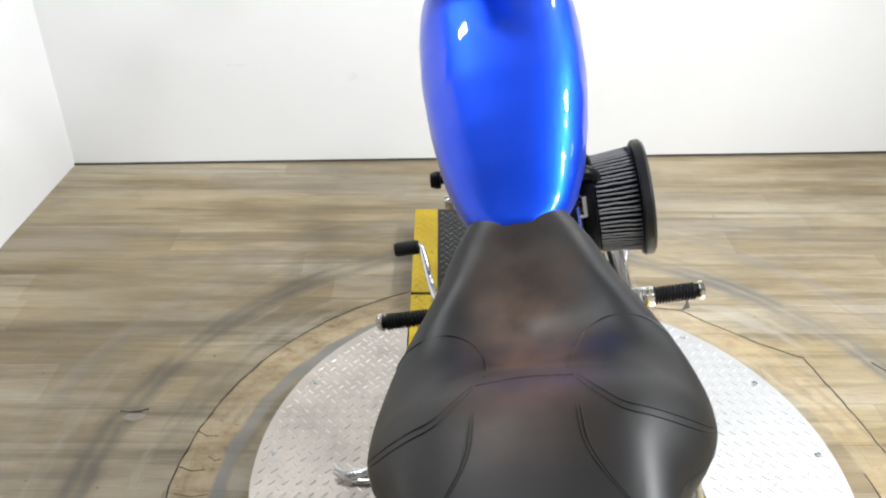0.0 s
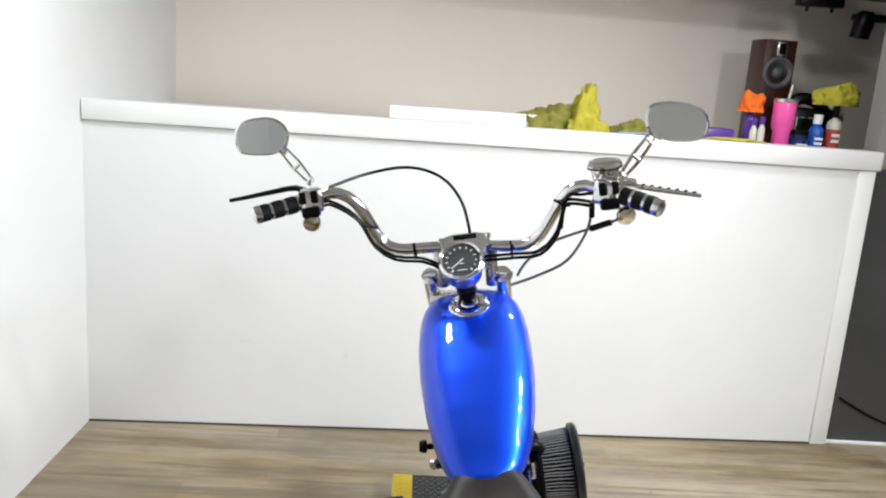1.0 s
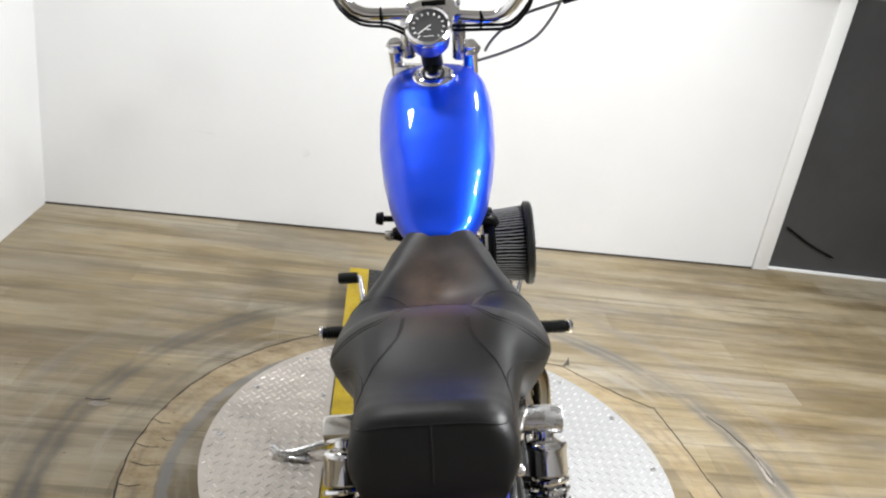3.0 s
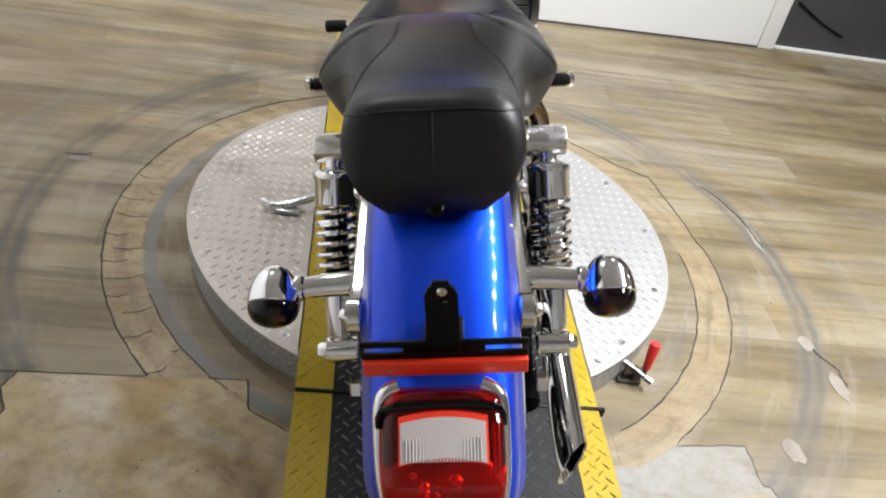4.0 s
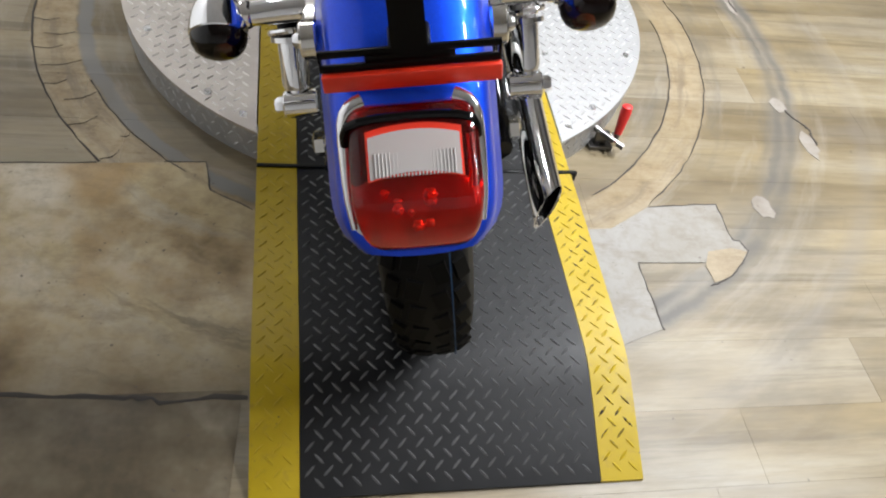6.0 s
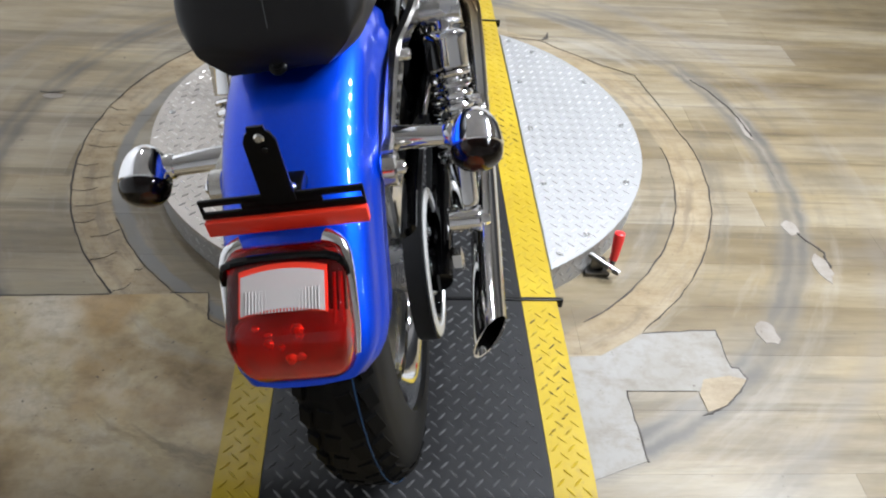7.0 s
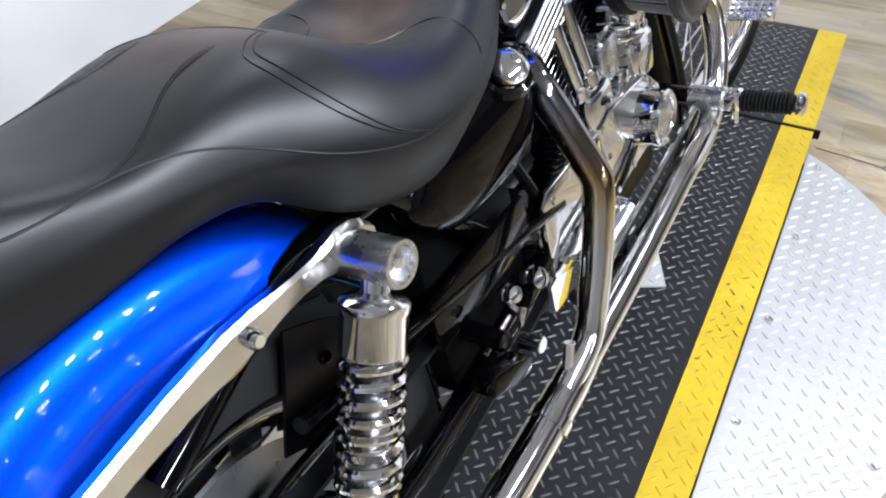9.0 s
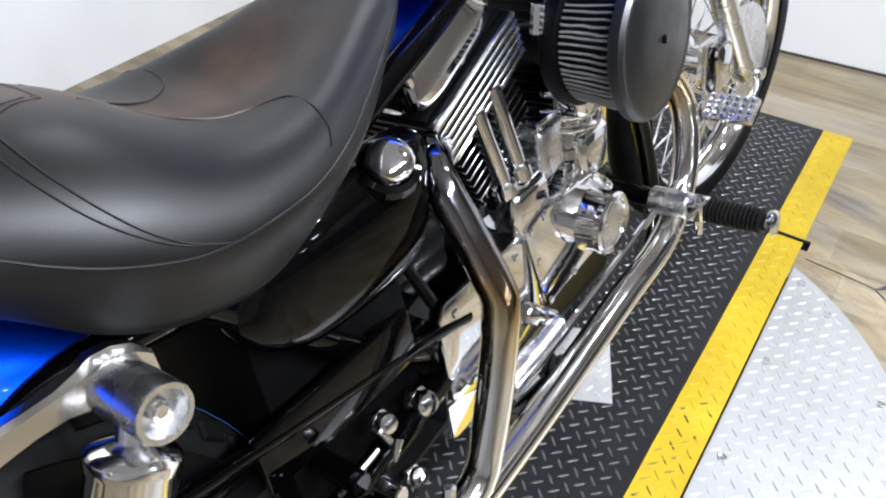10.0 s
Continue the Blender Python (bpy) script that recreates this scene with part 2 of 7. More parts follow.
def tyre_rubber():
    """Black rubber with grey dust on the side walls."""
    m = Mat("tyre_rubber", rough=0.62, Specular_IOR_Level=0.16)
    xyz = m.node("ShaderNodeSeparateXYZ")
    m.link(m.coords(), xyz.inputs[0])
    dust = m.math("MULTIPLY", m.map(m.math("ABSOLUTE", xyz.outputs["X"]), 0.050, 0.0605, 0.0, 0.85), m.map(m.noise(12, 5, 0.65), 0.3, 0.65, 0.4, 1.0))
    m.colour(m.mix(dust, (0.0026, 0.0025, 0.0024), (0.022, 0.0215, 0.021)))
    m.bump(m.noise(250, 4, 0.6), 0.12, 0.0006)
    M["tyre_rubber"] = m.m


tyre_rubber()
plain("black_gloss", (0.0006, 0.0006, 0.0007), 0.05, Specular_IOR_Level=0.28, spread=0.2, scale=12)
plain("black_satin", (0.0014, 0.0014, 0.0016), 0.32, Specular_IOR_Level=0.14, spread=0.2, scale=20)
plain("black_matte", (0.0009, 0.0009, 0.001), 0.7, Specular_IOR_Level=0.06, spread=0.2, scale=20)
plain("chrome", (0.86, 0.86, 0.87), 0.06, 1.0, spread=0.02, scale=6, lo=0.035, hi=0.1)
plain("wheel_grey", (0.30, 0.305, 0.31), 0.28, 0.9, spread=0.15, scale=9, lo=0.22, hi=0.36)
plain("pulley_grey", (0.62, 0.615, 0.60), 0.42, 0.7, spread=0.06, scale=20)
plain("aluminium", (0.68, 0.68, 0.68), 0.24, 1.0, spread=0.08, scale=14, lo=0.17, hi=0.34)
plain("steel_bar", (0.74, 0.72, 0.68), 0.13, 1.0, spread=0.04, scale=10, lo=0.08, hi=0.2)
plain("red_reflector", (0.80, 0.030, 0.006), 0.5, spread=0.08, scale=30, Coat_Weight=0.3)
plain("red_grip", (0.72, 0.02, 0.02), 0.35, spread=0.08, scale=30)
plain("dial_grey", (0.05, 0.05, 0.052), 0.45)
plain("print_white", (0.82, 0.82, 0.8), 0.5)
plain("blue_line", (0.004, 0.045, 0.13), 0.6)
plain("cloth_yellow", (0.42, 0.37, 0.03), 0.85, spread=0.2, scale=20, bump=0.4, bscale=260, dist=0.002)
plain("cloth_olive", (0.20, 0.185, 0.03), 0.85, spread=0.25, scale=18, bump=0.4, bscale=260, dist=0.002)
plain("cloth_orange", (0.85, 0.16, 0.01), 0.85, spread=0.15, scale=20, bump=0.4, bscale=260, dist=0.002)
plain("cloth_blue", (0.30, 0.40, 0.52), 0.85, spread=0.15, scale=20, bump=0.4, bscale=260, dist=0.002)
plain("speaker_wood", (0.04, 0.010, 0.007), 0.35, spread=0.3, scale=6)
plain("speaker_cone", (0.10, 0.10, 0.105), 0.5)
plain("pink_steel", (0.80, 0.09, 0.36), 0.35, spread=0.05, scale=10)
plain("plastic_blue", (0.01, 0.08, 0.42), 0.3, spread=0.1)
plain("plastic_purple", (0.10, 0.03, 0.28), 0.35, spread=0.1)
plain("plastic_clear", (0.62, 0.60, 0.52), 0.3, spread=0.1)
plain("plastic_navy", (0.008, 0.02, 0.09), 0.3)
plain("label_red", (0.45, 0.05, 0.03), 0.5)


def yellow_paint():
    m = Mat("yellow_paint", rough=0.42, Specular_IOR_Level=0.3)
    a = m.ramp(m.noise(7, 4, 0.6, where="World"), (0.3, (0.36, 0.245, 0.006)), (0.7, (0.45, 0.325, 0.012)))
    dirt = m.map(m.noise(38, 5, 0.75, where="World"), 0.55, 0.72, 0.0, 0.75)
    a = m.mix(dirt, a, (0.28, 0.19, 0.03))
    scuff = m.map(m.noise(120, 3, 0.6, where="World"), 0.68, 0.73, 0.0, 0.9)
    m.colour(m.mix(scuff, a, (0.05, 0.045, 0.04))).rough_by(12, 0.34, 0.55)
    M["yellow_paint"] = m.m
    m = Mat("yellow_bars", rough=0.42, Specular_IOR_Level=0.35)
    a = m.ramp(m.noise(7, 4, 0.6, where="World"), (0.3, (0.38, 0.26, 0.008)), (0.7, (0.47, 0.34, 0.015)))
    worn = m.math("MULTIPLY", m.map(m.noise(5, 2, 0.5, where="World"), 0.58, 0.65, 0.0, 1.0), m.map(m.node("ShaderNodeNewGeometry").outputs["Random Per Island"], 0.45, 0.5, 0.0, 1.0))
    worn = m.math("MULTIPLY", worn, m.map(m.noise(90, 2, 0.5, where="World"), 0.40, 0.5, 0.0, 1.0))
    m.colour(m.mix(worn, a, (0.035, 0.03, 0.025))).rough_by(12, 0.34, 0.55)
    M["yellow_bars"] = m.m


def blue_paint():
    m = Mat("blue_paint", (0.002, 0.055, 0.62), 0.47, 0.88, Coat_Weight=0.75, Coat_Roughness=0.02)
    a = m.ramp(m.noise(1600, 2, 0.5), (0.35, (0.0, 0.040, 0.56)), (0.7, (0.0, 0.080, 0.84)))
    m.colour(a)
    M["blue_paint"] = m.m


def leather():
    m = Mat("seat_leather", rough=0.4, Specular_IOR_Level=0.38)
    a = m.ramp(m.noise(5, 4, 0.6), (0.3, (0.0016, 0.0016, 0.0017)), (0.7, (0.0036, 0.0035, 0.0036)))
    a = m.mix(m.map(m.noise(3.1, 2, 0.5), 0.5, 0.68, 0, 0.3), a, (0.014, 0.010, 0.009))
    xyz = m.node("ShaderNodeSeparateXYZ")
    m.link(m.coords(), xyz.inputs[0])
    mid = m.map(m.math("ABSOLUTE", xyz.outputs["X"]), 0.02, 0.085, 1.0, 0.0)
    along = m.map(m.math("ABSOLUTE", m.math("SUBTRACT", xyz.outputs["Y"], 0.40)), 0.10, 0.24, 1.0, 0.0)
    worn = m.math("MULTIPLY", m.math("MULTIPLY", mid, along), m.map(m.noise(14, 5, 0.65), 0.3, 0.65, 0.15, 0.85))
    a = m.mix(worn, a, (0.075, 0.043, 0.028))
    m.colour(a).rough_by(9, 0.40, 0.50)
    v = m.node("ShaderNodeTexVoronoi")
    v.inputs["Scale"].default_value = 650
    m.link(m.coords(), v.inputs["Vector"])
    m.bump(m.math("ADD", v.outputs["Distance"], m.math("MULTIPLY", m.noise(35, 4), 0.5)), 0.06, 0.0004)
    M["leather"] = m.m


def hot_shaded_chrome():
    """Chrome turned straw and brown by heat, dark reflections painted in higher up."""
    m = Mat("heat_and_reflection_chrome", rough=0.09, metal=1.0)
    xyz = m.node("ShaderNodeSeparateXYZ")
    m.link(m.coords(), xyz.inputs[0])
    hot = m.math("ADD", m.map(xyz.outputs["Z"], 0.36, 0.56, 0.0, 1.0), m.map(m.noise(9, 3, 0.5), 0.3, 0.7, -0.16, 0.16))
    # straw and brown are heat; the last dark tones stand for dark reflections
    a = m.ramp(hot, (0.12, (0.84, 0.83, 0.81)), (0.38, (0.76, 0.64, 0.43)), (0.58, (0.50, 0.33, 0.16)), (0.74, (0.34, 0.26, 0.20)), (0.92, (0.28, 0.28, 0.30)))
    m.colour(a).rough_by(16, 0.05, 0.16)
    M["hot_shaded_chrome"] = m.m


def lens(name, colour, rough=0.08, ior=1.5, weight=1.0):
    m = Mat(name, colour, rough, 0.0, Transmission_Weight=weight, IOR=ior)
    M[name] = m.m


yellow_paint(), blue_paint(), leather(), hot_shaded_chrome()


def red_lens():
    """Clear red plastic with fine upright ribs moulded into it."""
    m = Mat("red_lens", (0.62, 0.004, 0.003), 0.04, Transmission_Weight=0.96, IOR=1.45, Specular_IOR_Level=0.4)
    ribs = m.node("ShaderNodeTexWave", Scale=85.0, Distortion=0.0)
    ribs.bands_direction = "X"
    m.link(m.coords(), ribs.inputs["Vector"])
    m.bump(ribs.outputs["Fac"], 0.08, 0.001)
    M["red_lens"] = m.m


red_lens()
plain("lamp_black", (0.012, 0.002, 0.002), 0.4)
plain("lamp_red", (0.46, 0.018, 0.008), 0.3, 0.6, spread=0.35, scale=40)
plain("orange_facet", (0.9, 0.16, 0.05), 0.2, 0.8)
lens("clear_lens", (0.60, 0.565, 0.545), 0.12, 1.45, 0.3)
lens("smoke_lens", (0.008, 0.003, 0.0025), 0.03, 1.45, 0.9)
lens("amber_bulb", (0.5, 0.1, 0.01), 0.3, 1.45, 0.0)
M["mirror"] = Mat("mirror_glass", (0.88, 0.9, 0.9), 0.012, 1.0).m

# ---- shapes ----
ORIGIN = {}


def part(name, bm, material, parent=None, label="", sharp=40, recalc=True):
    """One mesh object, under a thing or a part; the plan's units become metres here."""
    if recalc:
        bmesh.ops.recalc_face_normals(bm, faces=bm.faces)
    o = ORIGIN.get(parent, Vector((0, 0, 0)))
    for v in bm.verts:
        v.co = (v.co - o) * S
    me = bpy.data.meshes.new(name)
    bm.to_mesh(me)
    bm.free()
    me.materials.append(M[material])
    me.shade_smooth()
    me.set_sharp_from_angle(angle=radians(sharp))
    ob = new(name, me)
    if material in ("red_lens", "smoke_lens"):
        ob.visible_shadow = False
    if parent is not None:
        ob.parent = parent
    ORIGIN[ob] = o
    if label:
        tagged(ob, label)
    return ob


def thing(name, at, label, category, group="", kind=""):
    """The Empty at a thing's base."""
    ob = new(name)
    ob.empty_display_size = 0.05
    ob.location = Vector(at) * S
    ORIGIN[ob] = Vector(at)
    return tagged(ob, label, category, group, kind)


def alone(name, at, bm, material, label, category, group="", kind="", sharp=40):
    """A thing of one mesh, its origin at its base."""
    ORIGIN["at"] = Vector(at)
    bmesh.ops.recalc_face_normals(bm, faces=bm.faces)
    for v in bm.verts:
        v.co = (v.co - Vector(at)) * S
    me = bpy.data.meshes.new(name)
    bm.to_mesh(me)
    bm.free()
    me.materials.append(M[material])
    me.shade_smooth()
    me.set_sharp_from_angle(angle=radians(sharp))
    ob = new(name, me)
    if material in ("red_lens", "smoke_lens"):
        ob.visible_shadow = False
    ob.location = Vector(at) * S
    ORIGIN[ob] = Vector(at)
    return tagged(ob, label, category, group, kind)


def bm_new():
    return bmesh.new()


def box(x0, x1, y0, y1, z0, z1, bevel=0.0, bm=None, turn=None, seg=2):
    bm = bm or bm_new()
    vs = [bm.verts.new((x, y, z)) for x in (x0, x1) for y in (y0, y1) for z in (z0, z1)]
    fs = [bm.faces.new([vs[i] for i in q]) for q in ((0, 1, 3, 2), (4, 6, 7, 5), (0, 4, 5, 1), (2, 3, 7, 6), (0, 2, 6, 4), (1, 5, 7, 3))]
    if bevel:
        es = list({e for f in fs for e in f.edges})
        r = bmesh.ops.bevel(bm, geom=es, offset=bevel, segments=seg, affect="EDGES", profile=0.5)
        vs = list({v for v in vs if v.is_valid} | {v for f in r["faces"] for v in f.verts})
    if turn is not None:
        bmesh.ops.transform(bm, matrix=turn, verts=vs)
    return bm


def prism(points, z0, z1, bm=None, bevel=0.0):
    """A flat outline raised from z0 to z1."""
    bm = bm or bm_new()
    lo = [bm.verts.new((x, y, z0)) for x, y in points]
    hi = [bm.verts.new((x, y, z1)) for x, y in points]
    n = len(points)
    top = bm.faces.new(hi)
    bm.faces.new(lo[::-1])
    for i in range(n):
        bm.faces.new((lo[i], lo[(i + 1) % n], hi[(i + 1) % n], hi[i]))
    if bevel:
        bmesh.ops.bevel(bm, geom=list(top.edges), offset=bevel, segments=2, affect="EDGES")
    return bm


def spline(points, step=0.02):
    """Points along a smooth curve through the given ones."""
    p = [Vector(q) for q in points]
    if len(p) == 2:
        return p
    p = [2 * p[0] - p[1], *p, 2 * p[-1] - p[-2]]
    out = []
    for a, b, c, d in zip(p, p[1:], p[2:], p[3:]):
        n = max(2, int((c - b).length / step))
        for i in range(n):
            t = i / n
            out.append(0.5 * (2 * b + (c - a) * t + (2 * a - 5 * b + 4 * c - d) * t * t + (3 * b - a - 3 * c + d) * t**3))
    return [*out, p[-2]]


def tube(points, radius, seg=12, bm=None, step=0.02, flat=1.0, smooth=True, closed=False):
    """A round bar along a path. radius: a number, or a function of the way along from 0 to 1."""
    bm = bm or bm_new()
    path = spline(points, step) if smooth else [Vector(q) for q in points]
    rings, up = [], None
    for i, q in enumerate(path):
        t = (path[min(i + 1, len(path) - 1)] - path[max(i - 1, 0)]).normalized()
        if up is None:
            up = t.orthogonal().normalized()
        up = (up - t * up.dot(t)).normalized()
        side = t.cross(up)
        r = radius(i / (len(path) - 1)) if callable(radius) else radius
        rings.append([bm.verts.new(q + r * (math.cos(a) * up + flat * math.sin(a) * side)) for a in (2 * math.pi * k / seg for k in range(seg))])
    for a, b in zip(rings, rings[1:]):
        for k in range(seg):
            bm.faces.new((a[k], a[(k + 1) % seg], b[(k + 1) % seg], b[k]))
    bm.faces.new(rings[0][::-1])
    bm.faces.new(rings[-1])
    return bm


def lathe(profile, at=(0, 0, 0), axis=(0, 0, 1), seg=32, bm=None, closed=False, wave=None):
    """Turns (radius, height) pairs round an axis through a point. wave: a factor on the radius by angle."""
    bm = bm or bm_new()
    q = Vector(axis).to_track_quat("Z", "Y").to_matrix()
    rings = []
    for r, h in profile:
        if r < 1e-6:
            rings.append([bm.verts.new(Vector(at) + q @ Vector((0, 0, h)))])
        else:
            ring = []
            for k in range(seg):
                a = 2 * math.pi * k / seg
                f = wave(k) if wave else 1.0
                ring.append(bm.verts.new(Vector(at) + q @ Vector((r * f * math.cos(a), r * f * math.sin(a), h))))
            rings.append(ring)
    pairs = list(zip(rings, rings[1:])) + ([(rings[-1], rings[0])] if closed else [])
    for a, b in pairs:
        for k in range(seg):
            n = (k + 1) % seg
            if len(a) == 1 and len(b) > 1:
                bm.faces.new((a[0], b[n], b[k]))
            elif len(b) == 1 and len(a) > 1:
                bm.faces.new((a[k], a[n], b[0]))
            elif len(a) > 1:
                bm.faces.new((a[k], a[n], b[n], b[k]))
    if not closed:
        for ring, turn in ((rings[0], -1), (rings[-1], 1)):
            if len(ring) > 2:
                bm.faces.new(ring[::turn])
    return bm


def rod(a, b, r, seg=14, bm=None, bevel=0.12):
    """A straight round bar with eased ends."""
    a, b = Vector(a), Vector(b)
    n, e = (b - a).length, min(bevel * r, (b - a).length * 0.3)
    return lathe([(0, 0), (r - e, 0), (r, e), (r, n - e), (r - e, n), (0, n)], a, b - a, seg, bm)


def loft(sections, bm=None, ends=True):
    bm = bm or bm_new()
    rings = [[bm.verts.new(p) for p in s] for s in sections]
    n = len(rings[0])
    for a, b in zip(rings, rings[1:]):
        for k in range(n):
            bm.faces.new((a[k], a[(k + 1) % n], b[(k + 1) % n], b[k]))
    if ends:
        bm.faces.new(rings[0][::-1])
        bm.faces.new(rings[-1])
    return bm


def blend(table, v):
    """Straight-line reading of a table of rows (v, ...), eased between rows."""
    if v <= table[0][0]:
        return table[0][1:]
    for a, b in zip(table, table[1:]):
        if v <= b[0]:
            t = (v - a[0]) / (b[0] - a[0])
            return tuple(p + (q - p) * t for p, q in zip(a[1:], b[1:]))
    return table[-1][1:]


def smooth_table(table, v, h=0.02):
    rows = [blend(table, v + k * h) for k in (-1.5, -0.75, 0, 0.75, 1.5)]
    return tuple(sum(c) / 5 for c in zip(*rows))


def treads(inside, x0, x1, y0, y1, z, pitch, long, wide, high):
    """Raised bars of a tread plate, each turned against its neighbours. z: height, or a function of y."""
    verts, faces, c = [], [], math.sqrt(0.5)
    for j in range(int((y1 - y0) / (pitch * 0.58)) + 1):
        for i in range(int((x1 - x0) / pitch) + 2):
            x, y = x0 + (i + 0.5 * (j % 2)) * pitch, y0 + (j + 0.5) * pitch * 0.58
            if not inside(x, y) or y > y1:
                continue
            dx, dy = (c, c) if j % 2 else (c, -c)
            n = len(verts)
            for a, b, h in ((-long, 0, 0), (-long * 0.4, -wide, 0), (long * 0.4, -wide, 0), (long, 0, 0), (long * 0.4, wide, 0), (-long * 0.4, wide, 0), (-long * 0.62, 0, high), (long * 0.62, 0, high)):
                px, py = x + (a * dx - b * dy) / 2, y + (a * dy + b * dx) / 2
                verts.append(((px), (py), (z(py) if callable(z) else z) + h - 0.0005))
            faces += [[n + k for k in q] for q in ((0, 1, 6), (1, 2, 7, 6), (2, 3, 7), (3, 4, 7), (4, 5, 6, 7), (5, 0, 6))]
    bm = bm_new()
    vs = [bm.verts.new(v) for v in verts]
    for q in faces:
        bm.faces.new([vs[k] for k in q])
    return bm

# ---- the room ----
WALL_A, WALL_B = Vector((-1.76, 2.39, 0)), Vector((1.84, 2.57, 0))
ALONG = (WALL_B - WALL_A).normalized()
BACK = Vector((-ALONG.y, ALONG.x, 0))


def on_wall(s, d, z=0.0):
    """A point s along the half wall's face, d behind it."""
    p = WALL_A + ALONG * s + BACK * d
    return (p.x, p.y, z)


def wall_box(s0, s1, d0, d1, z0, z1, bevel=0.0, bm=None):
    m = Matrix.Translation(WALL_A) @ Matrix.Rotation(math.atan2(ALONG.y, ALONG.x), 4, "Z")
    return box(s0, s1, d0, d1, z0, z1, bevel, bm, m)


floor = alone("floor", (0, 0, -0.06), box(-1.9, 9.2, -3.2, 4.1, -0.06, -0.006), "crack_dark", "worn vinyl board floor with grey rings rubbed into it", "floor", kind="structure")
left = alone("wall_left", (-1.86, 0, 0), box(-1.92, -1.76, -3.2, 4.0, -0.02, 2.9), "wall_white", "plain white painted side wall with a few scuffs", "wall", kind="structure")
front = alone("wall_front", (0, 2.5, 0), wall_box(0, 3.525, 0, 0.12, 0, 1.391), "wall_white", "white half wall in front of the high counter", "wall", kind="structure")
post = alone("trim_1", (1.8, 2.57, 0), wall_box(3.527, 3.612, -0.012, 0.12, 0, 1.391, 0.004), "trim_white", "white corner board at the end of the half wall", "trim", kind="structure")
apron = alone("trim_2", (0, 2.5, 1.387), wall_box(0.004, 3.628, -0.022, 0.13, 1.394, 1.482, 0.004), "trim_white", "white painted board along the counter's edge", "trim", kind="structure")
shelf = alone("counter", (0, 3, 1.40), wall_box(0.004, 3.6, 0.132, 1.16, 1.40, 1.432), "trim_white", "deep white counter top behind the half wall", "counter", kind="structure")
# solid dark strip stands in for the shadow line at the wall's foot
foot_shadow = alone("baseboard", (1, 2.5, 0), wall_box(0.0, 3.525, -0.006, -0.001, 0, 0.008), "crack_dark", "thin dark strip drawn in for the shadow line at the half wall's foot", "baseboard", kind="structure")
back = alone("wall_back", (0, 3.8, 0), box(-1.76, 2.62, 3.74, 3.9, -0.02, 2.9), "wall_cream", "cream painted wall behind the counter", "wall", kind="structure")
# one grey wall; its dimming towards the floor is put into two colours
dark = alone("wall_dark", (2.8, 2.6, 0), box(1.858, 9.1, 2.60, 2.72, 0, 1.40), "wall_dark", "grey wall beside the half wall, lower part coloured darker for shade", "wall", kind="structure")
alone("wall_upper", (2.8, 2.6, 1.4), box(1.858, 9.1, 2.602, 2.72, 1.402, 2.9), "wall_upper_lit", "upper part of the same grey wall, coloured paler where it is lit", "wall", kind="structure")
sill = alone("trim_3", (2.6, 2.56, 0), box(1.85, 9.1, 2.575, 2.598, 0, 0.014, 0.003), "trim_white", "white strip along the foot of the dark wall", "trim", kind="structure")
alone("wall_right", (9.1, 0, 0), box(9.1, 9.22, -3.2, 2.6, -0.02, 2.9), "wall_far", "plain grey side wall", "wall", kind="structure")
alone("wall_rear", (0, -3.2, 0), box(-1.92, 9.22, -3.32, -3.2, -0.02, 2.9), "wall_pale", "plain pale grey rear wall", "wall", kind="structure")
alone("ceiling", (0, 0, 2.68), box(-1.92, 9.22, -3.32, 3.9, 2.68, 2.78), "ceiling_dark", "dim painted ceiling", "ceiling", kind="structure")
alone("soffit", (0, 3.3, 2.27), box(-1.758, 1.80, 3.12, 3.738, 2.275, 2.678), "ceiling_cream", "boxed-in cream ceiling over the counter", "ceiling", kind="structure")


def ribbon(points, width, z=0.0012, high=0.0008):
    """A thin uneven dark line lying on the floor."""
    bm, n = bm_new(), len(points)
    rnd = random.Random(n)
    rows = []
    for i, p in enumerate(points):
        a, b = Vector(points[max(i - 1, 0)]), Vector(points[min(i + 1, n - 1)])
        t = (b - a).normalized()
        w = width * rnd.uniform(0.5, 1.3) / 2
        side = Vector((-t.y, t.x)) * w
        j = Vector((rnd.uniform(-1, 1), rnd.uniform(-1, 1))) * width * 0.5
        q = Vector(p) + j
        rows.append([bm.verts.new((*(q + side), z)), bm.verts.new((*(q - side), z)), bm.verts.new((*(q - side * 0.6), z + high)), bm.verts.new((*(q + side * 0.6), z + high))])
    for a, b in zip(rows, rows[1:]):
        for k in range(4):
            bm.faces.new((a[k], a[(k + 1) % 4], b[(k + 1) % 4], b[k]))
    bm.faces.new(rows[0])
    bm.faces.new(rows[-1][::-1])
    return bm


def arc(r, a0, a1, n=40):
    return [(r * math.cos(radians(a0 + (a1 - a0) * i / n)), 0.673 + r * math.sin(radians(a0 + (a1 - a0) * i / n))) for i in range(n + 1)]


def bent(points, n=6):
    out = []
    for a, b in zip(points, points[1:]):
        out += [(a[0] + (b[0] - a[0]) * i / n, a[1] + (b[1] - a[1]) * i / n) for i in range(n)]
    return [*out, points[-1]]


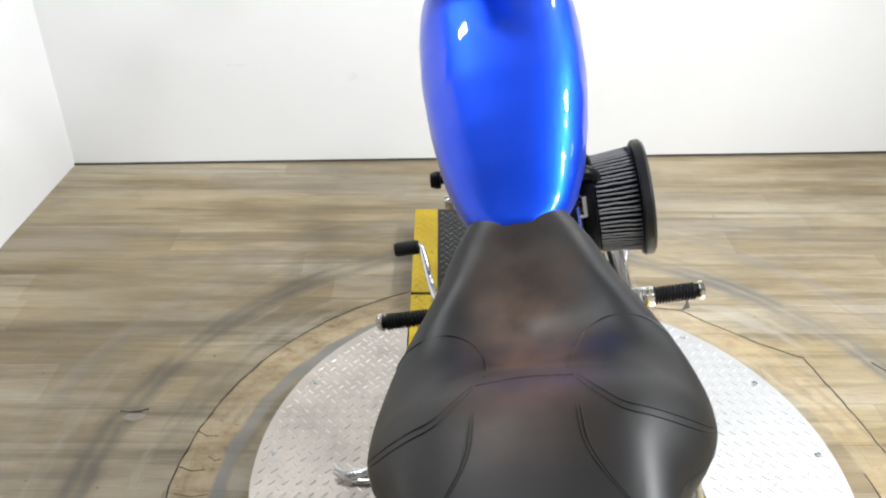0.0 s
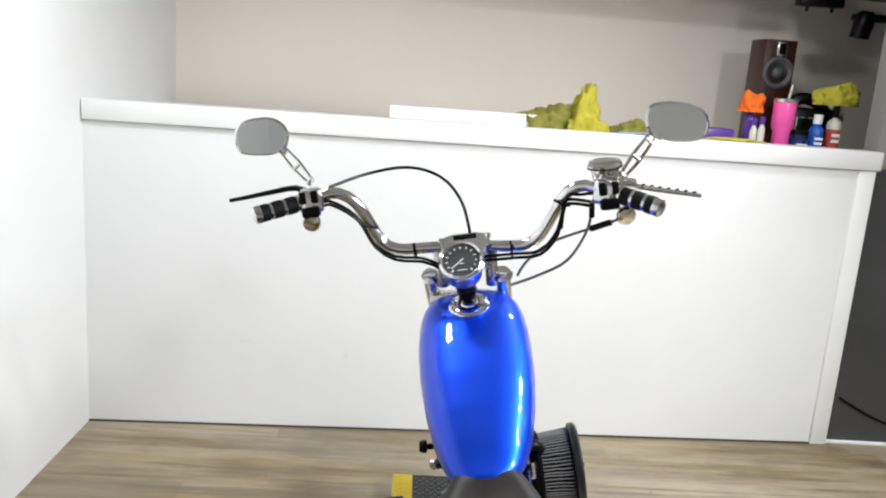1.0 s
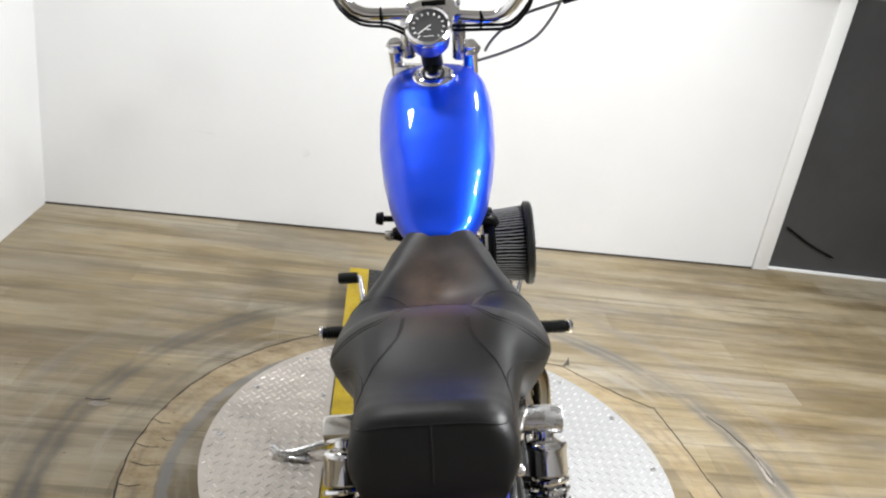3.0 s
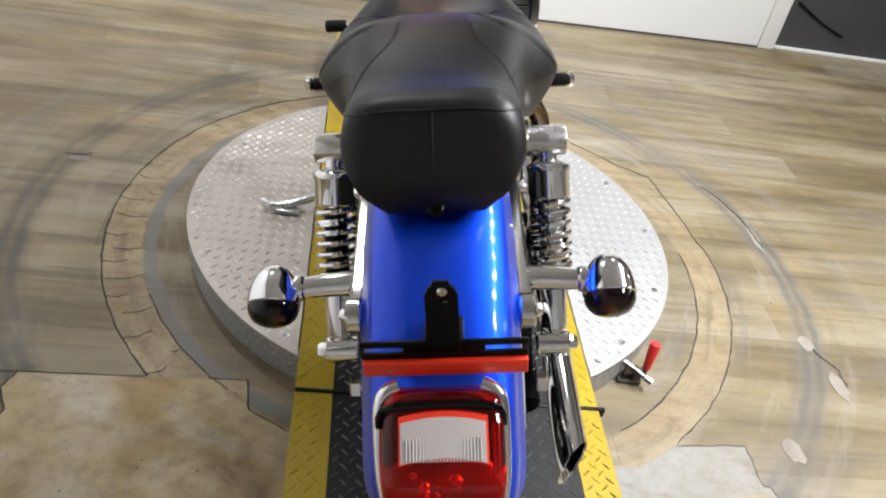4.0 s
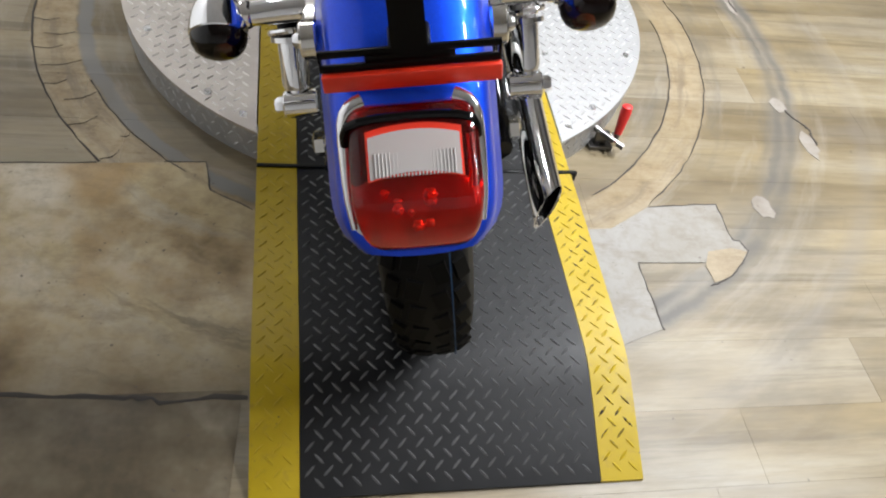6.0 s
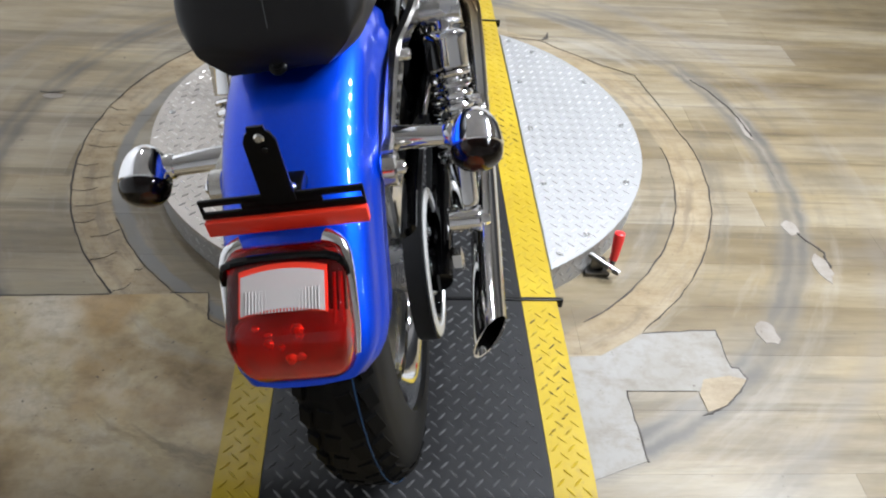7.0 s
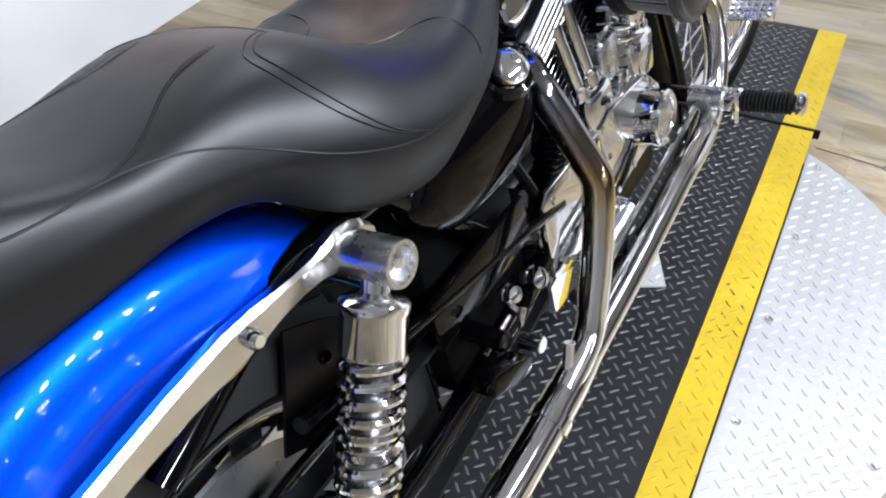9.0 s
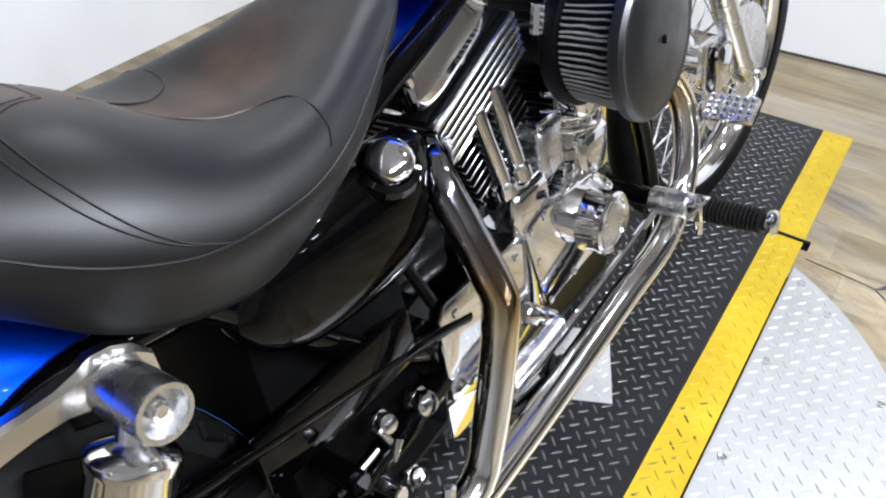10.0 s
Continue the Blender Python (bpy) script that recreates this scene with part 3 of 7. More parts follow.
def floor_marks():
    part("crack", ribbon(arc(0.873, 112, 222, 60), 0.0042), "crack_dark", floor)
    part("crack", ribbon(arc(0.775, 205, 232, 14), 0.003), "crack_dark", floor)
    part("crack", ribbon(arc(0.776, -58, 4, 30), 0.004), "crack_dark", floor)
    part("crack", ribbon(bent([(0.345, 1.405), (0.506, 1.385), (0.56, 1.33), (0.70, 1.215), (0.796, 1.157), (0.812, 1.07), (0.838, 0.93), (0.857, 0.789)]) + arc(0.872, 6, -51, 34) + bent([(0.539, -0.018), (0.712, -0.006), (0.712, -0.116), (0.728, -0.118), (0.74, -0.148), (0.71, -0.184), (0.666, -0.222), (0.613, -0.245)]), 0.0036), "crack_dark", floor)
    part("crack", ribbon(bent([(0.465, -0.181), (0.467, -0.27), (0.469, -0.355)]), 0.004), "crack_dark", floor)
    part("crack", ribbon(bent([(0.465, -0.181), (0.54, -0.182), (0.615, -0.181)]), 0.0012), "crack_dark", floor)
    part("crack", ribbon(bent([(-1.3, 0.062), (-0.914, 0.075), (-0.657, 0.084)]), 0.0032), "crack_dark", floor)
    part("crack", ribbon(bent([(-0.524, 0.091), (-0.439, 0.094), (-0.426, 0.012), (-0.339, -0.041)]), 0.0032), "crack_dark", floor)
    part("crack", ribbon(bent([(-0.914, 0.075), (-0.93, 0.03), (-0.90, -0.03), (-0.93, -0.09), (-1.05, -0.09)]), 0.006), "crack_dark", floor)
    part("crack", ribbon(bent([(0.98, 1.138), (1.03, 1.06), (1.062, 0.97), (1.075, 0.90), (1.082, 0.80)]), 0.006), "crack_dark", floor)
    part("crack", ribbon(bent([(-1.07, 0.93), (-1.0, 0.935)]), 0.008), "crack_dark", floor)
    part("crack", ribbon(bent([(1.045, 0.345), (1.06, 0.31), (1.085, 0.27), (1.08, 0.21)]), 0.006), "crack_dark", floor)
    part("chip", prism([(0.506, 1.387), (0.535, 1.40), (0.542, 1.455), (0.527, 1.42)], 0.0004, 0.0016), "crack_dark", floor)
    rnd = random.Random(12)
    for k in range(13):
        a = 168 + 4.6 * k + rnd.uniform(-1.5, 1.5)
        r0, r1 = (0.778, rnd.uniform(0.80, 0.87)) if k % 2 else (rnd.uniform(0.79, 0.83), 0.871)
        pts = [(r * math.cos(radians(b)), 0.673 + r * math.sin(radians(b))) for r, b in ((r0, a), ((r0 + r1) / 2, a + 0.4), (r1, a - 0.2))]
        part("crack", ribbon(bent(pts, 3), 0.002), "crack_dark", floor)
    part("crack", ribbon(bent([(-1.74, -0.465), (-1.2, -0.462), (-0.8, -0.455), (-0.55, -0.462), (-0.48, -0.475), (-0.335, -0.47)], 5), 0.009), "crack_dark", floor)
    for x, y, rx, ry in ((1.034, 0.364, 0.022, 0.03), (0.831, -0.013, 0.025, 0.036), (1.074, 0.85, 0.012, 0.07), (1.06, 0.21, 0.02, 0.05), (-1.03, 0.91, 0.03, 0.014)):
        pts = [(x + rx * math.cos(k * 0.5236) * random.uniform(0.8, 1.2), y + ry * math.sin(k * 0.5236) * random.uniform(0.8, 1.2)) for k in range(12)]
        part("patch", prism(pts, 0.0002, 0.0013), "patch_spot", floor, "pale filled hole in the floor")
    # bare boards where the covering is cut away behind the plate
    part("patch", prism([(-1.76, -0.46), (-0.33, -0.46), (-0.33, -0.045), (-0.426, 0.010), (-0.439, 0.092), (-0.524, 0.089), (-0.657, 0.082), (-0.914, 0.073), (-0.928, 0.03), (-0.90, -0.03), (-0.93, -0.09), (-1.05, -0.09), (-1.2, -0.06), (-1.76, -0.04)], 0.0003, 0.0014), "patch_brown", floor, "worn bare floor patch stained brown")
    # trodden dirt, coloured darker still because light falls off here
    part("stain", prism([(-1.75, -0.4605), (-0.345, -0.4605), (-0.36, -0.66), (-0.42, -0.85), (-0.52, -1.1), (-0.8, -1.35), (-1.2, -1.5), (-1.75, -1.55)], 0.0002, 0.0012), "floor_dirt_and_shade", floor, "dirty floor trodden at the ramp's foot, its dim light coloured in too")
    part("patch", prism([(0.539, -0.018), (0.712, -0.006), (0.712, -0.116), (0.728, -0.118), (0.74, -0.148), (0.71, -0.184), (0.623, -0.181), (0.465, -0.181), (0.468, -0.351), (0.335, -0.40), (0.335, -0.09), (0.43, -0.085)], 0.0003, 0.0014), "patch", floor, "pale bare floor patch with cut edges")
    part("patch", prism([(0.64, -0.15), (0.70, -0.14), (0.735, -0.15), (0.705, -0.185), (0.664, -0.222), (0.625, -0.235), (0.62, -0.19)], 0.0004, 0.0019), "patch_tan", floor, "tan filler at the corner of the patch")


def floor_boards():
    rnd = random.Random(4)
    wide, long = 0.15, 0.98
    y = 2.62
    rest = bm_new()
    while y > -3.2:
        x = -1.76 - rnd.uniform(0, long)
        y0, y1 = max(y - wide, -3.2), y - 0.0004
        while x < 9.1:
            x0, x1 = max(x, -1.76), min(x + long, 9.1) - 0.0004
            if x1 - x0 > 0.03:
                if x < 3.0 and y > -1.5:
                    part("board", box(x0, x1, y0, y1, -0.006, 0.0), "floor", floor, recalc=False)
                else:
                    vs = [rest.verts.new((a, b, 0.0)) for a, b in ((x0, y0), (x1, y0), (x1, y1), (x0, y1))]
                    lo = [rest.verts.new((a, b, -0.006)) for a, b in ((x0, y0), (x1, y0), (x1, y1), (x0, y1))]
                    rest.faces.new(vs)
                    for k in range(4):
                        rest.faces.new((vs[k], lo[k], lo[(k + 1) % 4], vs[(k + 1) % 4]))
            x += long
        y -= wide
    tagged(part("far_boards", rest, "floor", floor), kind="stuff")


# ---- turning plate and runway ----
DISC_Y, DISC_R, TOP = 0.673, 0.665, 0.086


def inside_disc(x, y, inset=0.0):
    return x * x + (y - DISC_Y) ** 2 < (DISC_R - inset) ** 2


def turntable():
    t = thing("turntable", (0, DISC_Y, 0), "round turntable covered with bright steel tread plate", "turntable")
    a0 = math.acos(0.334 / DISC_R)
    for sign in (-1, 1):
        pts = [(sign * DISC_R * math.cos(a), DISC_Y + DISC_R * math.sin(a)) for a in np.linspace(-a0, a0, 60)]
        deck = part("deck_plate", prism(pts if sign > 0 else pts[::-1], TOP - 0.008, TOP, bevel=0.0015), "steel_worn" if sign < 0 else "steel_plate", t, sharp=30)
        bars = part("tread", treads(lambda x, y: inside_disc(x, y, 0.012) and abs(x) > 0.345, -0.69 if sign < 0 else 0.334, -0.334 if sign < 0 else 0.69, 0, 1.36, TOP, 0.030, 0.0240, 0.0056, 0.0024), "stud_worn" if sign < 0 else "steel_stud", deck)
        tagged(bars, kind="stuff")
    ring = lathe([(DISC_R - 0.03, 0.0), (DISC_R - 0.006, 0.0), (DISC_R - 0.006, TOP - 0.009), (DISC_R - 0.03, TOP - 0.009)], (0, DISC_Y, 0), (0, 0, 1), 96, closed=True)
    skirt = part("skirt", ring, "steel_plate", t, "steel tread plate rim with raised bars")
    bm = bm_new()
    for k in range(170):
        a = 2 * math.pi * k / 170
        for row, h in enumerate((0.02, 0.045, 0.068)):
            m = Matrix.Translation((0, DISC_Y, h)) @ Matrix.Rotation(a + 0.0185 * (row % 2), 4, "Z") @ Matrix.Translation((DISC_R - 0.0055, 0, 0)) @ Matrix.Rotation(radians(45 if (k + row) % 2 else -45), 4, "X")
            vs = [bm.verts.new(m @ Vector(p)) for p in ((0, -0.011, 0), (0, 0, -0.0035), (0, 0.011, 0), (0, 0, 0.0035), (0.002, -0.005, 0), (0.002, 0.005, 0))]
            for q in ((0, 1, 4), (1, 2, 5), (1, 5, 4), (2, 3, 5), (3, 0, 4), (3, 4, 5)):
                bm.faces.new([vs[i] for i in q])
    tagged(part("tread", bm, "steel_plate", skirt), kind="stuff")
    spots = [(s * 0.362, y) for s in (-1, 1) for y in (0.153, 0.42, 0.677, 0.937, 1.2)]
    spots += [(0.63 * math.cos(a) * s, DISC_Y + 0.63 * math.sin(a)) for s in (-1, 1) for a in (radians(k) for k in (-46, -22.5, 3, 26, 47))]
    for x, y in spots:
        bm = lathe([(0, 0.004), (0.003, 0.004), (0.0035, 0.0025), (0.0075, 0.003), (0.009, 0.0), (0, 0)], (x, y, TOP), (0, 0, 1), 12)
        part("screw", bm, "aluminium", t)
    return t


def runway():
    def fall(y):
        # level, a short bend, then straight down to the floor
        slope, y0, soft = (TOP - 0.006) / 0.195, -0.42, 0.09
        if y > y0:
            return TOP
        if y > y0 - soft:
            return TOP - slope * (y0 - y) ** 2 / (2 * soft)
        return TOP - slope * (y0 - y - soft / 2)

    rnd = random.Random(8)
    rows = (("runway", 0.004, 1.343, "black tread plate runway with yellow edges across the turntable"), ("entry_ramp", -0.66, -0.004, "black tread plate ramp with yellow painted edges, sloping to the floor"), ("front_runway", 1.351, 1.87, "black tread plate runway end with yellow painted edges"))
    for name, y0, y1, label in rows:
        t = thing(name, (0, (y0 + y1) / 2, 0), label, "ramp")
        cuts = [y0, -0.51, -0.4875, -0.465, -0.4425, -0.42, y1] if y0 < -0.465 < y1 else [y0, y1]
        for pname, x0, x1, mat in (("black_plate", -0.2505, 0.2525, "black_plate"), ("yellow_edge", -0.33, -0.2515, "yellow_paint"), ("yellow_edge", 0.2535, 0.33, "yellow_paint")):
            bm = bm_new()
            secs = [[(x0, y, fall(y) - 0.007), (x1, y, fall(y) - 0.007), (x1, y, fall(y)), (x0, y, fall(y))] for y in cuts]
            plate = part(pname, loft(secs, bm), mat, t, sharp=30)
            bars = treads(lambda x, y: x0 + 0.012 < x < x1 - 0.012, x0, x1, y0 + 0.012, y1 - 0.012, fall, 0.030, 0.0255, 0.0056, 0.0021)
            tagged(part("tread", bars, "yellow_bars" if mat == "yellow_paint" else "black_bar", plate), kind="stuff")
        for x in (-0.31, 0.31, 0.0):
            if y0 < -0.465:
                secs = [[(x - 0.012, y, 0), (x + 0.012, y, 0), (x + 0.012, y, fall(y) - 0.008), (x - 0.012, y, fall(y) - 0.008)] for y in (-0.60, -0.51, -0.465, -0.42, y1)]
                part("support", loft(secs), "black_satin", t)
            else:
                part("support", box(x - 0.012, x + 0.012, y0 + 0.02, y1 - 0.02, 0, TOP - 0.008), "black_satin", t)
    for y in (0.0, 1.347):
        alone("joint_bar", (0, y, 0), box(-0.33, 0.345, y - 0.0045, y + 0.0045, TOP - 0.02, TOP + 0.004, 0.002), "black_satin", "black steel bar in the gap between two runway plates", "bar", "runway joints")


def toggle_clamp():
    t = thing("toggle_clamp", (0.475, 0.185, 0), "steel toggle clamp with red handle on the floor beside the turntable", "clamp")
    part("base", box(0.44, 0.50, 0.165, 0.20, 0, 0.012, 0.003), "clamp_steel", t)
    body = box(0.452, 0.484, 0.176, 0.186, 0.01, 0.05, 0.003)
    part("bracket", body, "clamp_steel", t)
    part("arm", tube([(0.40, 0.215, 0.052), (0.45, 0.19, 0.05), (0.49, 0.165, 0.035), (0.515, 0.15, 0.028)], 0.008, 8), "clamp_steel", t)
    part("pin", rod((0.49, 0.15, 0.035), (0.50, 0.19, 0.035), 0.006), "steel_bar", t)
    part("link", tube([(0.50, 0.17, 0.025), (0.506, 0.182, 0.05)], 0.006, 8, smooth=False), "clamp_steel", t)
    part("grip", lathe([(0, 0), (0.0095, 0), (0.0105, 0.02), (0.0135, 0.06), (0.0125, 0.075), (0, 0.082)], (0.505, 0.18, 0.045), (0.02, 0.12, 1), 16), "red_grip", t, "glossy red plastic grip")


def offcut():
    m = Matrix.Translation((0.041, 0.716, TOP + 0.003)) @ Matrix.Rotation(radians(26), 4, "Z")
    bm = box(-0.09, 0.09, -0.09, 0.09, 0, 0.003, 0, None, m)
    bars = treads(lambda x, y: abs(x) < 0.08 and abs(y) < 0.08, -0.085, 0.085, -0.085, 0.085, 0.003, 0.03, 0.022, 0.007, 0.0022)
    bmesh.ops.transform(bars, matrix=m, verts=bars.verts)
    me = bpy.data.meshes.new("bars")
    bars.to_mesh(me), bars.free()
    bm.from_mesh(me)
    bpy.data.meshes.remove(me)
    alone("tread_offcut", (0.041, 0.716, TOP + 0.003), bm, "steel_stud", "loose square of bright tread plate lying under the engine", "plate")


turntable(), runway(), toggle_clamp(), offcut()

# ---- the motorcycle: x to its right, y ahead, z up from where the rear tyre stands ----
bike = new("motorcycle")
bike.empty_display_size = 0.1
bike.matrix_world = Matrix.Translation(Vector(BIKE_AT) * S) @ pose(0, 0, 0, 0, 0, BIKE_YAW) @ pose(0, 0, 0, 0, BIKE_LEAN, 0)
tagged(bike, "blue custom motorcycle with black seat leaning on its side stand", "motorcycle")
ORIGIN[bike] = Vector((0, 0, 0))
AXLE = Vector((0, 0.065, 0.337))
ARCH = Vector((0, 0.03, 0.337))  # centre of the fender's arc


def tyre_profile(r, half, rim):
    """(radius, height) round a tyre's section, closed."""
    out = []
    for k in range(25):
        a = math.pi * k / 24
        out.append((rim + (r - rim) * max(0.0, math.sin(a)) ** 0.62, -half * math.cos(a) * (1.0 if 4 < k < 20 else 0.93)))
    return out + [(rim, half * 0.6), (rim, -half * 0.6)]


def rear_wheel():
    w = part("rear_wheel", lathe([(0.165, -0.036), (0.165, 0.036), (0.19, 0.034), (0.205, 0.05), (0.222, 0.056), (0.238, 0.058), (0.238, 0.05), (0.215, 0.03), (0.215, -0.03), (0.238, -0.05), (0.238, -0.058), (0.222, -0.056), (0.205, -0.05), (0.19, -0.034)], AXLE, (1, 0, 0), 64, closed=True), "chrome", bike, "rear wheel with a polished slotted rim")
    part("wheel_disc", lathe([(0, -0.046), (0.06, -0.045), (0.12, -0.034), (0.168, -0.028), (0.168, 0.028), (0.12, 0.034), (0.06, 0.045), (0, 0.046)], AXLE, (1, 0, 0), 64), "wheel_grey", w, "smooth grey wheel disc")
    part("tyre", lathe(tyre_profile(0.335, 0.068, 0.232), AXLE, (1, 0, 0), 72, closed=True), "tyre_rubber", w, "black rubber tyre with a blue line")
    bm = bm_new()
    for k in range(44):
        for sgn in (-1, 1):
            a = 2 * math.pi * (k + (0.5 if sgn > 0 else 0)) / 44
            m = Matrix.Translation(AXLE) @ Matrix.Rotation(a, 4, "X")
            for (x0, x1, d) in ((0.006, 0.028, -0.0007), (0.034, 0.053, -0.0100)):
                tilt = Matrix.Rotation(sgn * (0.12 if x0 < 0.03 else 0.62), 4, "Y")
                mm = m @ Matrix.Translation((sgn * (x0 + x1) / 2, 0, 0.3335 + d)) @ tilt @ Matrix.Rotation(sgn * 0.25, 4, "Z")
                h = (x1 - x0) / 2
                vs = [bm.verts.new(mm @ Vector(p)) for p in ((-h, -0.017, -0.002), (h, -0.017, -0.002), (h, 0.017, -0.002), (-h, 0.017, -0.002), (-h * 0.92, -0.0155, 0.0025), (h * 0.92, -0.0155, 0.0025), (h * 0.92, 0.0155, 0.0025), (-h * 0.92, 0.0155, 0.0025))]
                for q in ((4, 5, 6, 7), (0, 1, 5, 4), (1, 2, 6, 5), (2, 3, 7, 6), (3, 0, 4, 7)):
                    bm.faces.new([vs[i] for i in q])
    tagged(part("tread_block", bm, "tyre_black", w), kind="stuff")
    part("chalk_line", lathe([(0.3362, 0.0295), (0.3368, 0.0295), (0.3368, 0.0315), (0.3362, 0.0315)], AXLE, (1, 0, 0), 72, closed=True), "blue_line", w, "thin blue line round the tread")
    for sgn in (-1, 1):
        for k in range(18):
            a = 2 * math.pi * k / 18
            m = Matrix.Translation(AXLE) @ Matrix.Rotation(a, 4, "X") @ Matrix.Translation((sgn * 0.0328, 0, 0.180))
            part("slot", box(-0.0035, 0.0035, -0.021, 0.021, -0.0085, 0.0085, 0.002, None, m), "black_satin", w, "dark slot in the rim")
    part("hub", rod(AXLE + Vector((-0.085, 0, 0)), AXLE + Vector((0.085, 0, 0)), 0.045, 24), "aluminium", w)
    part("axle", rod(AXLE + Vector((-0.16, 0, 0)), AXLE + Vector((0.16, 0, 0)), 0.012, 12), "steel_bar", w)
    for sgn in (-1, 1):
        part("axle_nut", lathe([(0, 0), (0.02, 0), (0.02, 0.014), (0.012, 0.018), (0, 0.018)], AXLE + Vector((sgn * 0.142, 0, 0)), (sgn, 0, 0), 6), "steel_bar", w)
    return w


def final_drive():
    c = AXLE + Vector((0.094, 0, 0))
    p = part("rear_pulley", lathe([(0.04, -0.006), (0.04, 0.006), (0.088, 0.004), (0.096, 0.016), (0.108, 0.018), (0.116, 0.015), (0.112, 0.012), (0.112, -0.012), (0.116, -0.015), (0.096, -0.015), (0.088, -0.006)], c, (1, 0, 0), 56, closed=True), "black_gloss", bike, "black rear belt pulley with a bright edge")
    part("pulley_edge", lathe([(0.101, 0.0170), (0.1185, 0.0150), (0.1195, 0.0175), (0.1170, 0.0195), (0.103, 0.0200)], c, (1, 0, 0), 64, closed=True), "pulley_grey", p)
    for k in range(5):
        m = Matrix.Translation(c) @ Matrix.Rotation(2 * math.pi * k / 5, 4, "X") @ Matrix.Translation((0.0, 0, 0.064))
        part("pulley_window", box(-0.009, 0.009, -0.022, 0.022, -0.015, 0.015, 0.006, None, m), "black_satin", p)
        part("bolt", lathe([(0, 0.008), (0.006, 0.008), (0.008, 0.004), (0.008, 0), (0, 0)], c + Vector((0.006, 0.05 * math.cos(1.2566 * k + 0.6), 0.05 * math.sin(1.2566 * k + 0.6))), (1, 0, 0), 10), "aluminium", p)
    f = Vector((0.094, 0.74, 0.38))
    path = []
    for k in range(25):
        a = radians(94 + 172 * k / 24)
        path.append(c + Vector((0, 0.117 * math.cos(a), 0.117 * math.sin(a))))
    for k in range(13):
        a = radians(-90 + 180 * k / 12)
        path.append(f + Vector((0, 0.05 * math.cos(a), 0.05 * math.sin(a))))
    path.append(path[0])
    secs = []
    for i, q in enumerate(path):
        t = (path[(i + 1) % (len(path) - 1)] - path[i - 1 if i else -2]).normalized()
        nrm = Vector((0, t.z, -t.y))
        secs.append([q + Vector((x, 0, 0)) + nrm * h for x, h in ((-0.014, 0), (0.014, 0), (0.014, 0.006), (-0.014, 0.006))])
    part("drive_belt", loft(secs, ends=False), "rubber_black", bike, "black rubber drive belt", sharp=30)
    part("belt_guard", tube([(0.096, -0.02, 0.475), (0.096, 0.1, 0.49), (0.096, 0.3, 0.475), (0.096, 0.55, 0.458), (0.096, 0.66, 0.45)], 0.018, 10, flat=0.35), "black_gloss", bike, "glossy black guard over the belt")


def wheel_guard():
    """Black plastic shell inside the fender, beside the upper half of the tyre."""
    secs = []
    for k in range(25):
        a = radians(24 + 46 * k / 24)
        c, q = math.cos(a), math.sin(a)
        secs.append([(x, AXLE.y + r * q, AXLE.z + r * c) for x, r in ((0.074, 0.168), (0.0775, 0.168), (0.0795, 0.20), (0.0805, 0.225), (0.0825, 0.23), (0.0825, 0.305), (0.079, 0.305), (0.076, 0.225))])
    g = part("wheel_guard", loft(secs), "black_satin", bike, "black plastic guard beside the rear tyre", sharp=30)
    for deg in (36, 58):
        a = radians(deg)
        part("stud", lathe([(0, 0.004), (0.006, 0.004), (0.008, 0.001), (0.008, 0), (0, 0)], (0.0825, AXLE.y + 0.265 * math.sin(a), AXLE.z + 0.265 * math.cos(a)), (1, 0, 0), 12), "black_gloss", g)


def swingarm_and_frame():
    for sgn in (-1, 1):
        part("swingarm", tube([(sgn * 0.122, 0.015, 0.337), (sgn * 0.122, 0.12, 0.345), (sgn * 0.122, 0.4, 0.36), (sgn * 0.1, 0.66, 0.375)], 0.023, 10, flat=0.75), "black_gloss", bike)
        part("frame_tube", tube([(sgn * 0.088, 0.02, 0.60), (sgn * 0.088, 0.22, 0.67), (sgn * 0.085, 0.40, 0.66), (sgn * 0.07, 0.62, 0.72), (sgn * 0.05, 0.9, 0.82), (0, 1.14, 0.98)], 0.016, 10), "black_gloss", bike)
        part("frame_tube", tube([(sgn * 0.09, 0.36, 0.66), (sgn * 0.095, 0.5, 0.50), (sgn * 0.095, 0.66, 0.36), (sgn * 0.09, 0.72, 0.20), (sgn * 0.09, 0.85, 0.15), (sgn * 0.09, 1.15, 0.15), (sgn * 0.06, 1.3, 0.25), (sgn * 0.03, 1.24, 0.6), (0, 1.17, 0.95)], 0.016, 10), "black_gloss", bike)
    part("guard_bar", tube([(0.119, 0.14, 0.552), (0.119, 0.30, 0.518), (0.119, 0.56, 0.463), (0.117, 0.66, 0.435)], 0.0125, 12, flat=0.7), "black_gloss", bike, "glossy black bar over the belt")
    part("cross_tube", rod((-0.09, 0.66, 0.37), (0.09, 0.66, 0.37), 0.018), "black_gloss", bike)
    part("battery_box", box(-0.13, 0.082, 0.39, 0.61, 0.30, 0.69, 0.02), "black_matte", bike)


CROWN = [(-40, 0.432), (-10, 0.432), (5, 0.43), (18, 0.42), (32, 0.405), (46, 0.400), (64, 0.414)]


